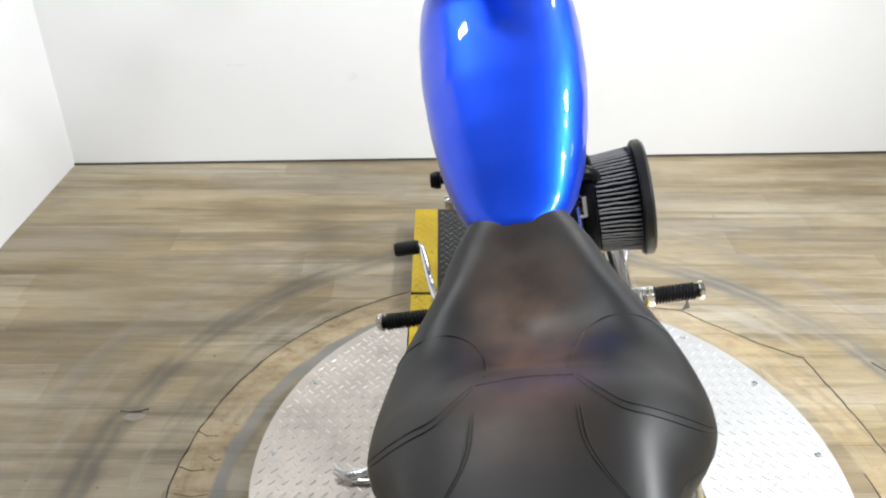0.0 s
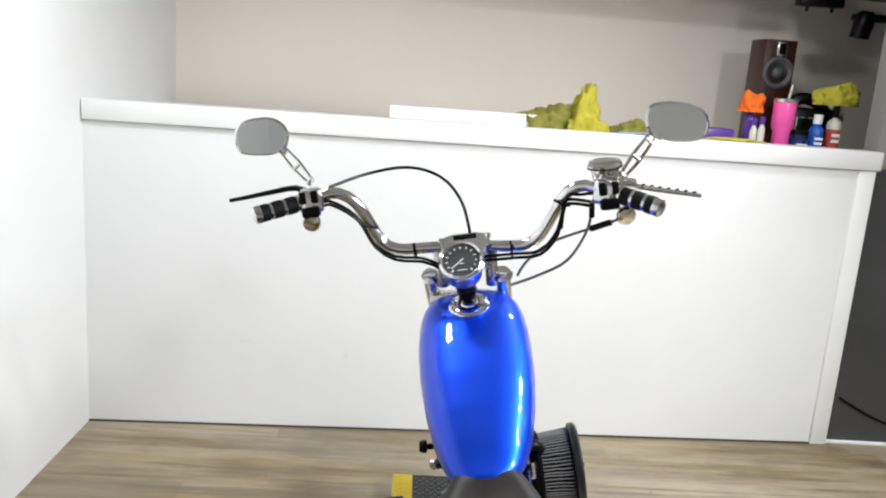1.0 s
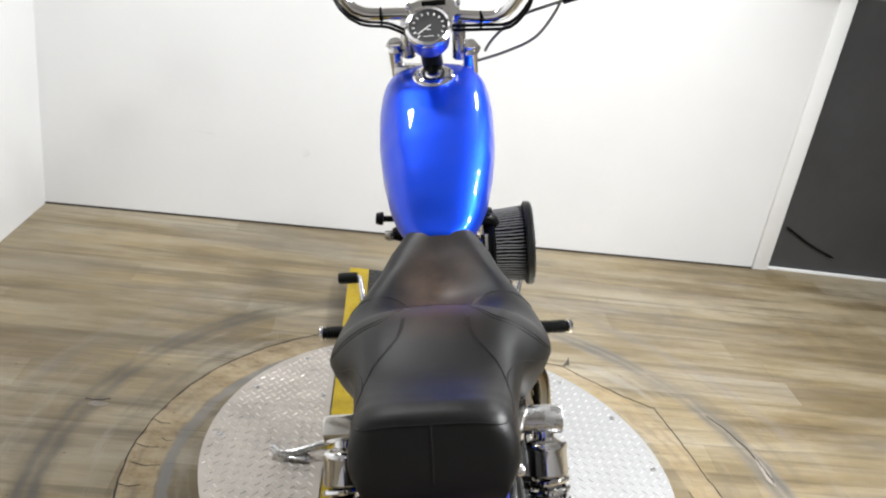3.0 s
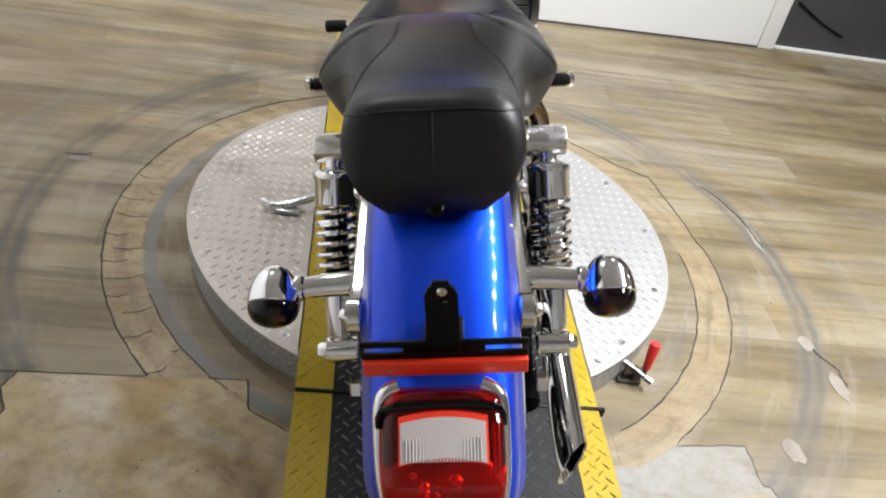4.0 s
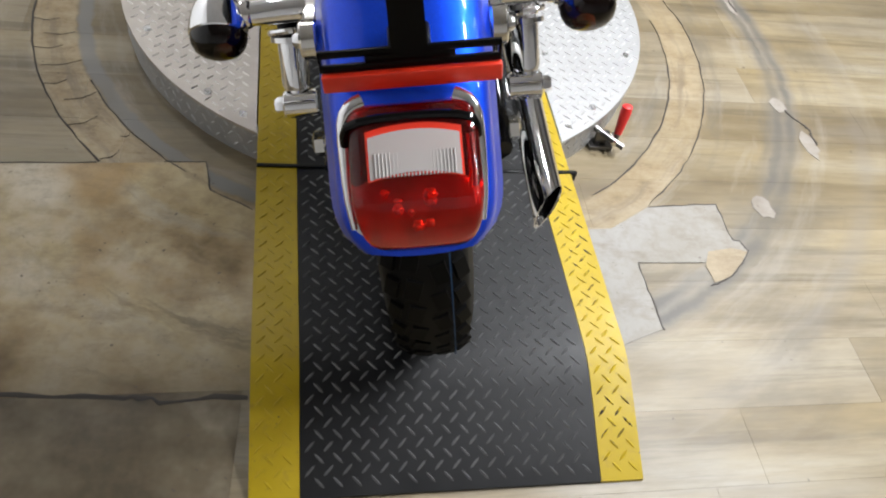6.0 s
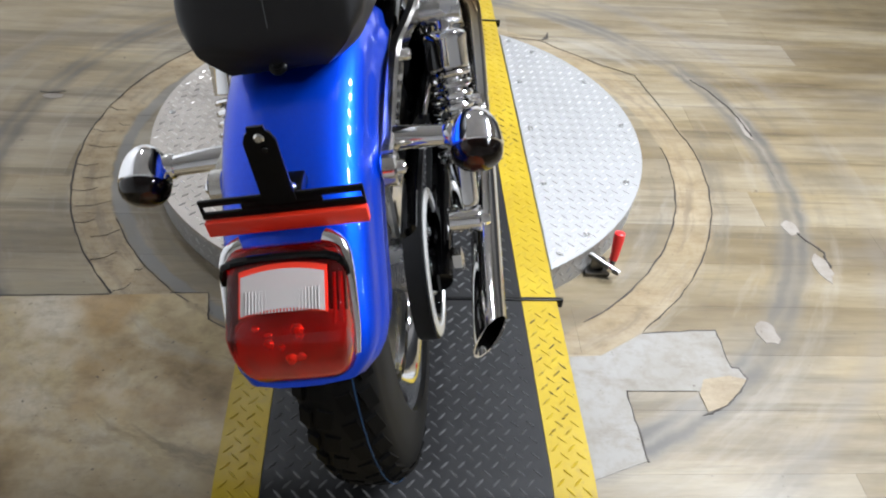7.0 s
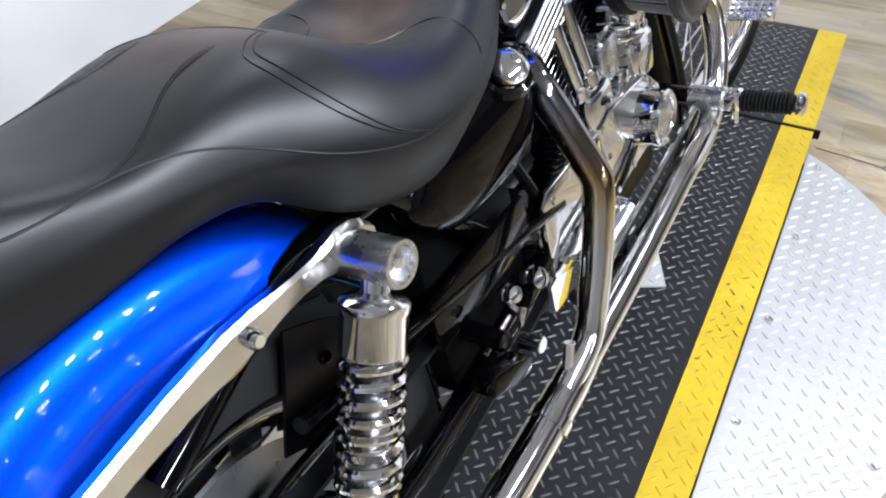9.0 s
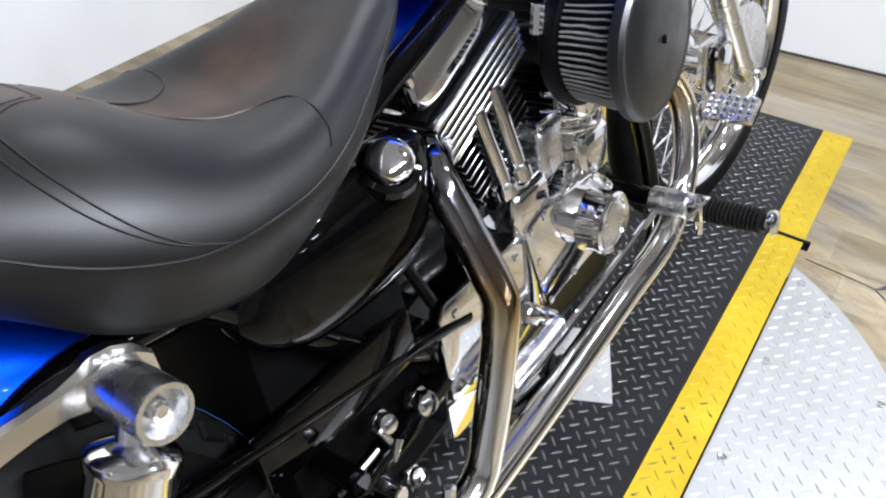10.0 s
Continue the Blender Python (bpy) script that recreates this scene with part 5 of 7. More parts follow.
def fuel_tank():
    secs = []
    for k in range(57):
        y = 0.668 + 0.527 * k / 56
        half, top, low = smooth_table(TANK, y, 0.006)
        mid = low + (top - low) * 0.45
        ring = []
        for i in range(48):
            a = 2 * math.pi * i / 48
            c, s = math.cos(a), math.sin(a)
            n = 2.75
            x = half * math.copysign(abs(c) ** (2 / n), c)
            z = mid + ((top - mid) if s > 0 else (mid - low)) * math.copysign(abs(s) ** (2 / n), s)
            ring.append((x, y, z))
        secs.append(ring)
    t = part("fuel_tank", loft(secs), "blue_paint", bike, "glossy metallic blue teardrop fuel tank", sharp=80)
    n = Vector((0, -0.33, 1)).normalized()
    at = Vector((0.0, 1.075, 1.071))
    cap = part("filler_cap", lathe([(0, 0.0), (0.047, 0.0), (0.050, 0.004), (0.050, 0.009), (0.046, 0.013), (0.03, 0.015), (0.020, 0.0145), (0.018, 0.018), (0.011, 0.020), (0, 0.020)], at, n, 36), "chrome", t, "chrome filler cap")


def speedometer():
    n = Vector((0.0, -0.72, 0.69)).normalized()
    c = Vector((-0.004, 1.046, 1.198))
    up = Vector((0, 0.69, 0.72))
    g = part("speedometer", lathe([(0, -0.065), (0.04, -0.065), (0.047, -0.055), (0.049, -0.02), (0.049, -0.006), (0, -0.006)], c, n, 36), "blue_paint", bike, "round speedometer in a blue housing with chrome ring")
    part("stem", tube([c - n * 0.05 + Vector((0, 0.012, -0.012)), c - n * 0.07 + Vector((0, 0.03, -0.03)), (0.0, 1.185, 1.06)], 0.026, 14), "black_satin", g)
    part("bezel", lathe([(0.046, -0.012), (0.052, -0.012), (0.0555, -0.004), (0.0545, 0.004), (0.049, 0.008), (0.0445, 0.004), (0.044, -0.004)], c, n, 40, closed=True), "chrome", g)
    part("dial", lathe([(0, -0.004), (0.0448, -0.004), (0.0448, -0.0015), (0, -0.0015)], c, n, 36), "dial_grey", g, "dark dial face")
    side = n.cross(up).normalized() * -1
    for k in range(13):
        a = radians(230 - 280 * k / 12)
        r = 0.035
        q = c + side * r * math.cos(a) + up * r * math.sin(a) - n * 0.0012
        dirn = (side * math.cos(a) + up * math.sin(a))
        part("dial_mark", rod(q - dirn * 0.003, q + dirn * 0.003, 0.0016, 6), "print_white", g)
    a = radians(218)
    part("needle", tube([c - n * 0.0005 - (side * math.cos(a) + up * math.sin(a)) * 0.006, c - n * 0.0005 + (side * math.cos(a) + up * math.sin(a)) * 0.032], 0.0013, 6, smooth=False), "print_white", g)
    part("print_bar", rod(c - up * 0.008 - side * 0.005 - n * 0.0014, c - up * 0.008 + side * 0.005 - n * 0.0014, 0.0013, 6), "print_white", g)
    part("print_bar", rod(c - up * 0.026 - side * 0.012 - n * 0.0014, c - up * 0.026 + side * 0.012 - n * 0.0014, 0.0010, 6), "print_white", g)
    # bracket over the dial
    pts = [(-0.062, 0.058), (-0.05, 0.075), (-0.03, 0.078), (0.03, 0.078), (0.05, 0.075), (0.062, 0.058), (0.045, 0.025), (0.03, 0.0), (-0.03, 0.0), (-0.045, 0.025)]
    bm = bm_new()
    b0 = c - n * 0.02
    lo = [bm.verts.new(b0 + side * (x + 0.012) + up * y) for x, y in pts]
    hi = [bm.verts.new(b0 + side * (x + 0.012) + up * y + n * 0.014) for x, y in pts]
    top = bm.faces.new(hi)
    bm.faces.new(lo[::-1])
    for k in range(10):
        bm.faces.new((lo[k], lo[(k + 1) % 10], hi[(k + 1) % 10], hi[k]))
    bmesh.ops.bevel(bm, geom=list(top.edges), offset=0.004, segments=2, affect="EDGES")
    br = part("gauge_bracket", bm, "chrome", bike, "chrome gauge bracket with a dark warning lamp window")
    m0 = b0 + n * 0.0145 + up * 0.068 + side * 0.014
    part("lamp_window", tube([m0 - side * 0.028, m0 + side * 0.028], 0.006, 10, flat=1.0, smooth=False), "black_gloss", br)
    for x in (-0.045, 0.07):
        part("bolt", lathe([(0, 0), (0.007, 0), (0.007, 0.006), (0.004, 0.008), (0, 0.008)], b0 + n * 0.0135 + side * x + up * 0.062, n, 12), "chrome", br)
    part("bolt", lathe([(0, 0), (0.006, 0), (0.006, 0.006), (0, 0.008)], b0 + n * 0.0135 + side * 0.042 + up * 0.038, n, 12), "chrome", br)


def grip(a, b, name_label):
    """A rubber grip with chrome rings from a (inner) to b (outer end)."""
    a, b = Vector(a), Vector(b)
    ax = (b - a).normalized()
    n = (b - a).length
    g = part("hand_grip".replace("hand_", "bar_"), rod(a, b - ax * 0.012, 0.0185, 20), "rubber_black", bike, name_label)
    part("end_cap", lathe([(0, n - 0.014), (0.0215, n - 0.014), (0.0225, n - 0.008), (0.021, n + 0.002), (0.012, n + 0.008), (0, n + 0.009)], a, ax, 24), "chrome", g)
    for f in (0.02, 0.32, 0.62):
        part("ring", lathe([(0.0185, n * f), (0.0205, n * f), (0.0205, n * f + 0.006), (0.0185, n * f + 0.006)], a, ax, 24, closed=True), "chrome", g)
    for f in range(3):
        h0 = n * (0.09 + 0.3 * f)
        part("rubber_sleeve", lathe([(0.0185, h0), (0.0212, h0 + 0.002), (0.0212, h0 + n * 0.21), (0.0185, h0 + n * 0.21 + 0.002)], a, ax, 20, closed=True), "rubber_black", g)


def mirror(sgn, centre, right, up, foot):
    """Six-sided chrome mirror on a slotted stem."""
    c, rt, u = Vector(centre), Vector(right), Vector(up)
    n = rt.cross(u).normalized()
    if n.y > 0:
        n = -n
    shape = [(-0.5, 0.05), (-0.46, 0.40), (-0.20, 0.5), (0.22, 0.46), (0.44, 0.22), (0.5, -0.1), (0.42, -0.4), (0.2, -0.5), (-0.22, -0.48), (-0.42, -0.34)]
    if sgn < 0:
        shape = [(-0.5, -0.1), (-0.40, 0.36), (-0.2, 0.48), (0.2, 0.5), (0.42, 0.3), (0.5, 0.0), (0.42, -0.36), (0.2, -0.5), (-0.2, -0.46), (-0.44, -0.36)]

    for _ in range(2):
        shape = [(p[0] * (1 - k) + q[0] * k, p[1] * (1 - k) + q[1] * k) for p, q in zip(shape, shape[1:] + shape[:1]) for k in (0.25, 0.75)]

    def ring(f, d):
        return [c + rt * x * f * 1.04 + u * y * f * 1.04 + n * d for x, y in shape]

    bm = loft([ring(0.6, -0.022), ring(0.9, -0.014), ring(1.02, -0.002), ring(1.02, 0.003), ring(0.95, 0.006), ring(0.92, 0.004)])
    m = part("mirror", bm, "chrome", bike, "six-sided chrome mirror on a slotted stem", sharp=35)
    part("mirror_glass", loft([ring(0.93, 0.0045), ring(0.925, 0.0052)]), "mirror", m, "mirror glass")
    top = c + rt * (0.33 if sgn < 0 else -0.38) - u * 0.42 - n * 0.008
    ft = Vector(foot)
    ax = (top - ft).normalized()
    side = ax.cross(n).normalized()
    for k in (-1, 1):
        part("stem_rail", tube([ft + side * 0.005 * k, ft + (top - ft) * 0.5 + side * 0.011 * k, top + side * 0.008 * k], 0.0042, 8), "chrome", m)
    for f in (0.08, 0.5, 0.92):
        q = ft + (top - ft) * f
        part("stem_bridge", rod(q - side * 0.01, q + side * 0.01, 0.005, 8), "chrome", m)


def handlebar():
    part("handlebar", tube([(-0.375, 1.09, 1.376), (-0.339, 1.10, 1.380), (-0.297, 1.11, 1.388), (-0.262, 1.12, 1.374), (-0.232, 1.132, 1.333), (-0.200, 1.147, 1.254), (-0.160, 1.15, 1.223), (-0.073, 1.147, 1.217), (0.0, 1.14, 1.211), (0.07, 1.13, 1.205), (0.154, 1.11, 1.202), (0.193, 1.10, 1.226), (0.236, 1.08, 1.288), (0.267, 1.062, 1.327), (0.305, 1.05, 1.337), (0.341, 1.03, 1.322), (0.377, 1.01, 1.312)], 0.0145, 16), "chrome", bike, "wide chrome handlebar")
    grip((-0.372, 1.092, 1.376), (-0.471, 1.045, 1.366), "black rubber grip with chrome rings")
    grip((0.372, 1.012, 1.313), (0.449, 0.956, 1.280), "black rubber throttle grip with chrome rings")
    # switch housings, levers, reservoir
    for sgn, c, ax in ((-1, Vector((-0.345, 1.10, 1.378)), Vector((-0.9, -0.3, 0))), (1, Vector((0.348, 1.026, 1.32)), Vector((0.85, -0.5, -0.3)))):
        q = ax.normalized().to_track_quat("Z", "Y").to_matrix().to_4x4()
        m = Matrix.Translation(c) @ q
        h = part("switch_housing", box(-0.026, 0.026, -0.03, 0.03, -0.028, 0.028, 0.012, None, m, 3), "chrome", bike, "chrome switch housing with black buttons")
        face = Vector((0, -1, 0.25)).normalized()
        for k in (-1, 1):
            b = c + face * 0.028 + Vector((k * 0.014, 0.0, 0.004))
            part("button", box(-0.008, 0.008, -0.007, 0.007, -0.015, 0.015, 0.003, None, Matrix.Translation(b)), "black_satin", h)
        b = c + face * 0.024 + Vector((0.0, 0.0, -0.03))
        part("switch_pod", box(-0.022, 0.022, -0.012, 0.012, -0.014, 0.012, 0.006, None, Matrix.Translation(b)), "black_satin", h)
    for k in ((-0.349, 1.085, 1.328, -1), (0.384, 1.02, 1.262, 1)):
        part("front_signal", lathe([(0, -0.02), (0.014, -0.016), (0.022, -0.004), (0.0235, 0.006), (0.02, 0.012), (0.012, 0.013), (0, 0.016)], k[:3], (0, -0.9, -0.3), 20), "chrome", bike, "small chrome front turn signal seen from behind")
    part("clutch_lever", tube([(-0.35, 1.125, 1.392), (-0.386, 1.142, 1.408), (-0.45, 1.145, 1.405), (-0.51, 1.137, 1.401), (-0.552, 1.13, 1.399)], lambda t: 0.0095 - 0.004 * t, 8, flat=0.7), "black_satin", bike, "dark clutch lever with a row of slots")
    lv = part("brake_lever", tube([(0.36, 1.06, 1.325), (0.41, 1.08, 1.318), (0.47, 1.075, 1.302), (0.53, 1.06, 1.287), (0.566, 1.05, 1.278)], lambda t: 0.0095 - 0.004 * t, 8, flat=0.7), "chrome", bike, "chrome brake lever with a row of slots")
    for k in range(7):
        p = Vector((0.44, 1.0735, 1.3145)).lerp(Vector((0.55, 1.0485, 1.286)), k / 6)
        part("slot", box(-0.0045, 0.0045, -0.002, 0.002, -0.002, 0.002, 0.001, None, Matrix.Translation(p + Vector((0, -0.003, 0.004)))), "black_satin", lv)
    c = Vector((0.352, 1.058, 1.345))
    res = part("brake_reservoir", lathe([(0, 0), (0.03, 0), (0.033, 0.006), (0.034, 0.028), (0.04, 0.03), (0.041, 0.036), (0.036, 0.042), (0, 0.044)], c, (0.02, -0.12, 1), 28), "chrome", bike, "round chrome brake fluid reservoir")
    part("gasket", lathe([(0.0405, 0.0285), (0.0415, 0.0285), (0.0415, 0.031), (0.0405, 0.031)], c, (0.02, -0.12, 1), 28, closed=True), "black_satin", res)
    part("master_cylinder", tube([(0.33, 1.06, 1.34), (0.38, 1.065, 1.332), (0.42, 1.07, 1.322)], 0.014, 12), "chrome", bike)
    mirror(-1, (-0.443, 1.12, 1.543), (0.130, 0.0, -0.004), (0.004, -0.01, 0.088), (-0.337, 1.10, 1.418))
    mirror(1, (0.526, 1.06, 1.454), (0.141, 0.0, -0.022), (0.012, -0.01, 0.088), (0.385, 1.042, 1.345))
    # cables
    part("clutch_cable", tube([(-0.30, 1.12, 1.402), (-0.215, 1.20, 1.414), (-0.114, 1.22, 1.415), (-0.036, 1.22, 1.382), (0.009, 1.2, 1.321), (0.022, 1.19, 1.24), (0.025, 1.20, 1.12)], 0.0042, 8), "black_satin", bike, "looping black cable")
    for dz in (0.0, -0.009):
        part("wiring", tube([(-0.33, 1.092, 1.362 + dz), (-0.304, 1.098, 1.372 + dz), (-0.245, 1.115, 1.324 + dz), (-0.213, 1.128, 1.248 + dz), (-0.168, 1.128, 1.210 + dz), (-0.10, 1.10, 1.203 + dz), (-0.058, 1.085, 1.185 + dz)], 0.0038, 8), "black_satin", bike)
    for dz in (0.0, -0.01):
        part("wiring", tube([(0.05, 1.10, 1.188 + dz), (0.124, 1.097, 1.186 + dz), (0.186, 1.082, 1.190 + dz), (0.230, 1.066, 1.236 + dz), (0.248, 1.056, 1.290 + dz), (0.262, 1.05, 1.31 + dz), (0.31, 1.035, 1.30 + dz)], 0.004, 8), "black_satin", bike)
    part("brake_hose", tube([(0.33, 1.03, 1.32), (0.288, 1.045, 1.318), (0.262, 1.052, 1.318), (0.248, 1.058, 1.28), (0.24, 1.065, 1.24)], 0.004, 8), "black_satin", bike)
    part("throttle_cable", tube([(0.40, 1.0, 1.277), (0.361, 1.02, 1.252), (0.297, 1.05, 1.233), (0.21, 1.1, 1.200), (0.15, 1.14, 1.15), (0.127, 1.15, 1.117)], 0.0036, 8), "fin_grey", bike, "braided steel throttle cable")
    part("cable_sleeve", tube([(0.351, 1.024, 1.2485), (0.305, 1.046, 1.2345)], 0.0075, 10, smooth=False), "black_satin", bike)
    part("idle_cable", tube([(0.315, 1.04, 1.30), (0.31, 1.045, 1.27), (0.295, 1.06, 1.222), (0.248, 1.1, 1.152), (0.177, 1.14, 1.114), (0.096, 1.16, 1.09)], 0.0036, 8), "fin_grey", bike, "braided steel cable")
    part("cable_sleeve", tube([(0.314, 1.041, 1.297), (0.3105, 1.046, 1.262)], 0.007, 10, smooth=False), "black_satin", bike)
    for q, d in (((-0.118, 1.142, 1.214), (1, 0, 0)), ((0.118, 1.11, 1.196), (1, 0, 0)), ((-0.219, 1.135, 1.293), (0.3, 0, 1)), ((0.248, 1.068, 1.30), (0.5, 0, 1))):
        part("cable_tie", lathe([(0.019, -0.0025), (0.0215, -0.0025), (0.0215, 0.0025), (0.019, 0.0025)], q, d, 16, closed=True), "black_satin", bike)


STEER = Matrix.Translation((0, 1.165, 1.12)) @ Matrix.Rotation(radians(-7), 4, Vector((0, -0.53, 0.85))) @ Matrix.Translation((0, -1.165, -1.12))


def front_end():
    """Fork and front wheel, turned a little to the right with the bars."""
    def turned(bm):
        bmesh.ops.transform(bm, matrix=STEER, verts=bm.verts)
        return bm

    hub = Vector((0, 1.69, 0.352))
    for sgn in (-1, 1):
        top, low = Vector((sgn * 0.092, 1.155, 1.128)), Vector((sgn * 0.092, 1.665, 0.37))
        mid = top.lerp(low, 0.52)
        f = part("fork_leg", turned(rod(top, mid, 0.0195, 18)), "chrome", bike, "chrome front fork leg")
        ax = (low - mid).normalized()
        part("fork_slider", turned(lathe([(0, 0), (0.026, 0), (0.0275, 0.006), (0.0275, 0.05), (0.025, 0.06), (0.025, (low - mid).length - 0.04), (0.03, (low - mid).length - 0.02), (0.022, (low - mid).length + 0.025), (0, (low - mid).length + 0.03)], mid, ax, 20)), "aluminium", f)
        part("fork_cap", turned(lathe([(0, 0), (0.024, 0), (0.026, 0.006), (0.021, 0.012), (0.017, 0.012), (0.017, 0.02), (0, 0.021)], top, (0, -0.53, 0.85), 18)), "chrome", f)
    part("upper_clamp", turned(box(-0.098, 0.098, 1.15, 1.21, 1.055, 1.085, 0.010)), "aluminium", bike, "polished upper fork clamp")
    part("lower_clamp", turned(box(-0.125, 0.125, 1.22, 1.30, 0.925, 0.955, 0.012)), "black_gloss", bike)
    for x in (-0.06, 0.065):
        part("riser", turned(tube([(x, 1.16, 1.11), (x, 1.145, 1.16), (x, 1.14, 1.205)], 0.017, 14)), "aluminium", bike)
    w = part("front_wheel", turned(lathe([(0.265, -0.022), (0.278, -0.033), (0.286, -0.034), (0.286, -0.028), (0.272, -0.016), (0.268, 0.0), (0.272, 0.016), (0.286, 0.028), (0.286, 0.034), (0.278, 0.033), (0.265, 0.022), (0.26, 0.0)], hub, (1, 0, 0), 72, closed=True)), "chrome", bike, "chrome wire-spoked front wheel")
    part("tyre", turned(lathe(tyre_profile(0.35, 0.042, 0.281), hub, (1, 0, 0), 72, closed=True)), "tyre_black", w, "narrow black front tyre")
    part("hub", turned(lathe([(0, -0.075), (0.03, -0.075), (0.04, -0.055), (0.05, -0.05), (0.05, -0.042), (0.03, -0.034), (0.03, 0.034), (0.05, 0.042), (0.05, 0.05), (0.04, 0.055), (0.03, 0.075), (0, 0.075)], hub, (1, 0, 0), 28)), "chrome", w)
    for k in range(40):
        sgn = 1 if k % 2 else -1
        a = 2 * math.pi * k / 40
        b = a + (0.42 if (k // 2) % 2 else -0.42)
        p = hub + Vector((sgn * 0.045, 0.047 * math.cos(b), 0.047 * math.sin(b)))
        q = hub + Vector((sgn * 0.004, 0.267 * math.cos(a), 0.267 * math.sin(a)))
        part("spoke", turned(tube([p, q], 0.0022, 5, smooth=False)), "chrome", w)
    part("axle", turned(rod(hub + Vector((-0.13, 0, 0)), hub + Vector((0.13, 0, 0)), 0.013)), "chrome", w)
    part("brake_disc", turned(lathe([(0.06, 0), (0.135, 0), (0.135, 0.005), (0.06, 0.005)], hub + Vector((0.064, 0, 0)), (1, 0, 0), 48, closed=True)), "aluminium", w)
    part("brake_caliper", turned(box(0.055, 0.105, 1.53, 1.60, 0.36, 0.46, 0.014)), "chrome", bike, "chrome front brake caliper")


def cylinder(base, lean, label):
    """One finned cylinder with head, rocker box and push rod tubes; lean: degrees ahead."""
    a = radians(lean)
    up = Vector((0, math.sin(a), math.cos(a)))
    fore = Vector((0, math.cos(a), -math.sin(a)))
    base = Vector(base)

    def at(x, f, h):
        return base + Vector((x, 0, 0)) + fore * f + up * h

    def plate(w, d, h, t, bevel=0.012):
        m = Matrix.Translation(base) @ Matrix(((1, 0, 0), (0, fore.y, up.y), (0, fore.z, up.z))).to_4x4()
        return box(-w, w, -d, d, h, h + t, bevel, None, m, 2)

    c = part("cylinder", plate(0.058, 0.058, 0.0, 0.20), "black_satin", bike, label)
    def edge(w, d, h, t):
        m = Matrix.Translation(base) @ Matrix(((1, 0, 0), (0, fore.y, up.y), (0, fore.z, up.z))).to_4x4()
        return box(w - 0.005, w + 0.0008, -d - 0.0008, d + 0.0008, h, h + t, 0.001, None, m, 1)

    for k in range(13):
        fin = part("fin", plate(0.072, 0.072, 0.022 + 0.0132 * k, 0.0034, 0.0), "black_satin", c)
        part("edge", edge(0.072, 0.072, 0.0222 + 0.0132 * k, 0.0022), "polished", fin, "bright machined fin edge")
    head = part("cylinder_head", plate(0.06, 0.074, 0.20, 0.066, 0.01), "black_satin", bike, "cylinder head with polished fin edges")
    for k in range(6):
        fin = part("fin", plate(0.086 + 0.0012 * k, 0.093, 0.200 + 0.0118 * k, 0.0052, 0.0), "black_satin", head)
        part("edge", edge(0.0862 + 0.0012 * k, 0.093, 0.1998 + 0.0118 * k, 0.0056), "polished", fin, "bright machined fin edge")
    m = Matrix.Translation(base) @ Matrix(((1, 0, 0), (0, fore.y, up.y), (0, fore.z, up.z))).to_4x4()
    secs = [[m @ Vector((w * math.copysign(abs(math.cos(q)) ** 0.42, math.cos(q)), d * math.copysign(abs(math.sin(q)) ** 0.42, math.sin(q)), h)) for q in (2 * math.pi * i / 40 for i in range(40))] for w, d, h in ((0.074, 0.088, 0.270), (0.078, 0.090, 0.274), (0.078, 0.090, 0.288), (0.073, 0.086, 0.296), (0.068, 0.080, 0.310), (0.061, 0.072, 0.322), (0.052, 0.062, 0.329), (0.038, 0.048, 0.332))]
    rb = part("rocker_box", loft(secs), "chrome", bike, "chrome rocker box", sharp=30)
    part("gasket", plate(0.075, 0.089, 0.2665, 0.0034, 0.0), "black_satin", rb)
    for x in (0.056, -0.056):
        for f in (0.066, -0.066):
            part("bolt", rod(at(x, f, 0.298), at(x, f, 0.314), 0.0085, 12), "chrome", rb)
        part("boss", rod(at(x * 0.9, 0.0, 0.268), at(x * 1.3, 0.0, 0.28), 0.012, 14), "chrome", rb)
    return at


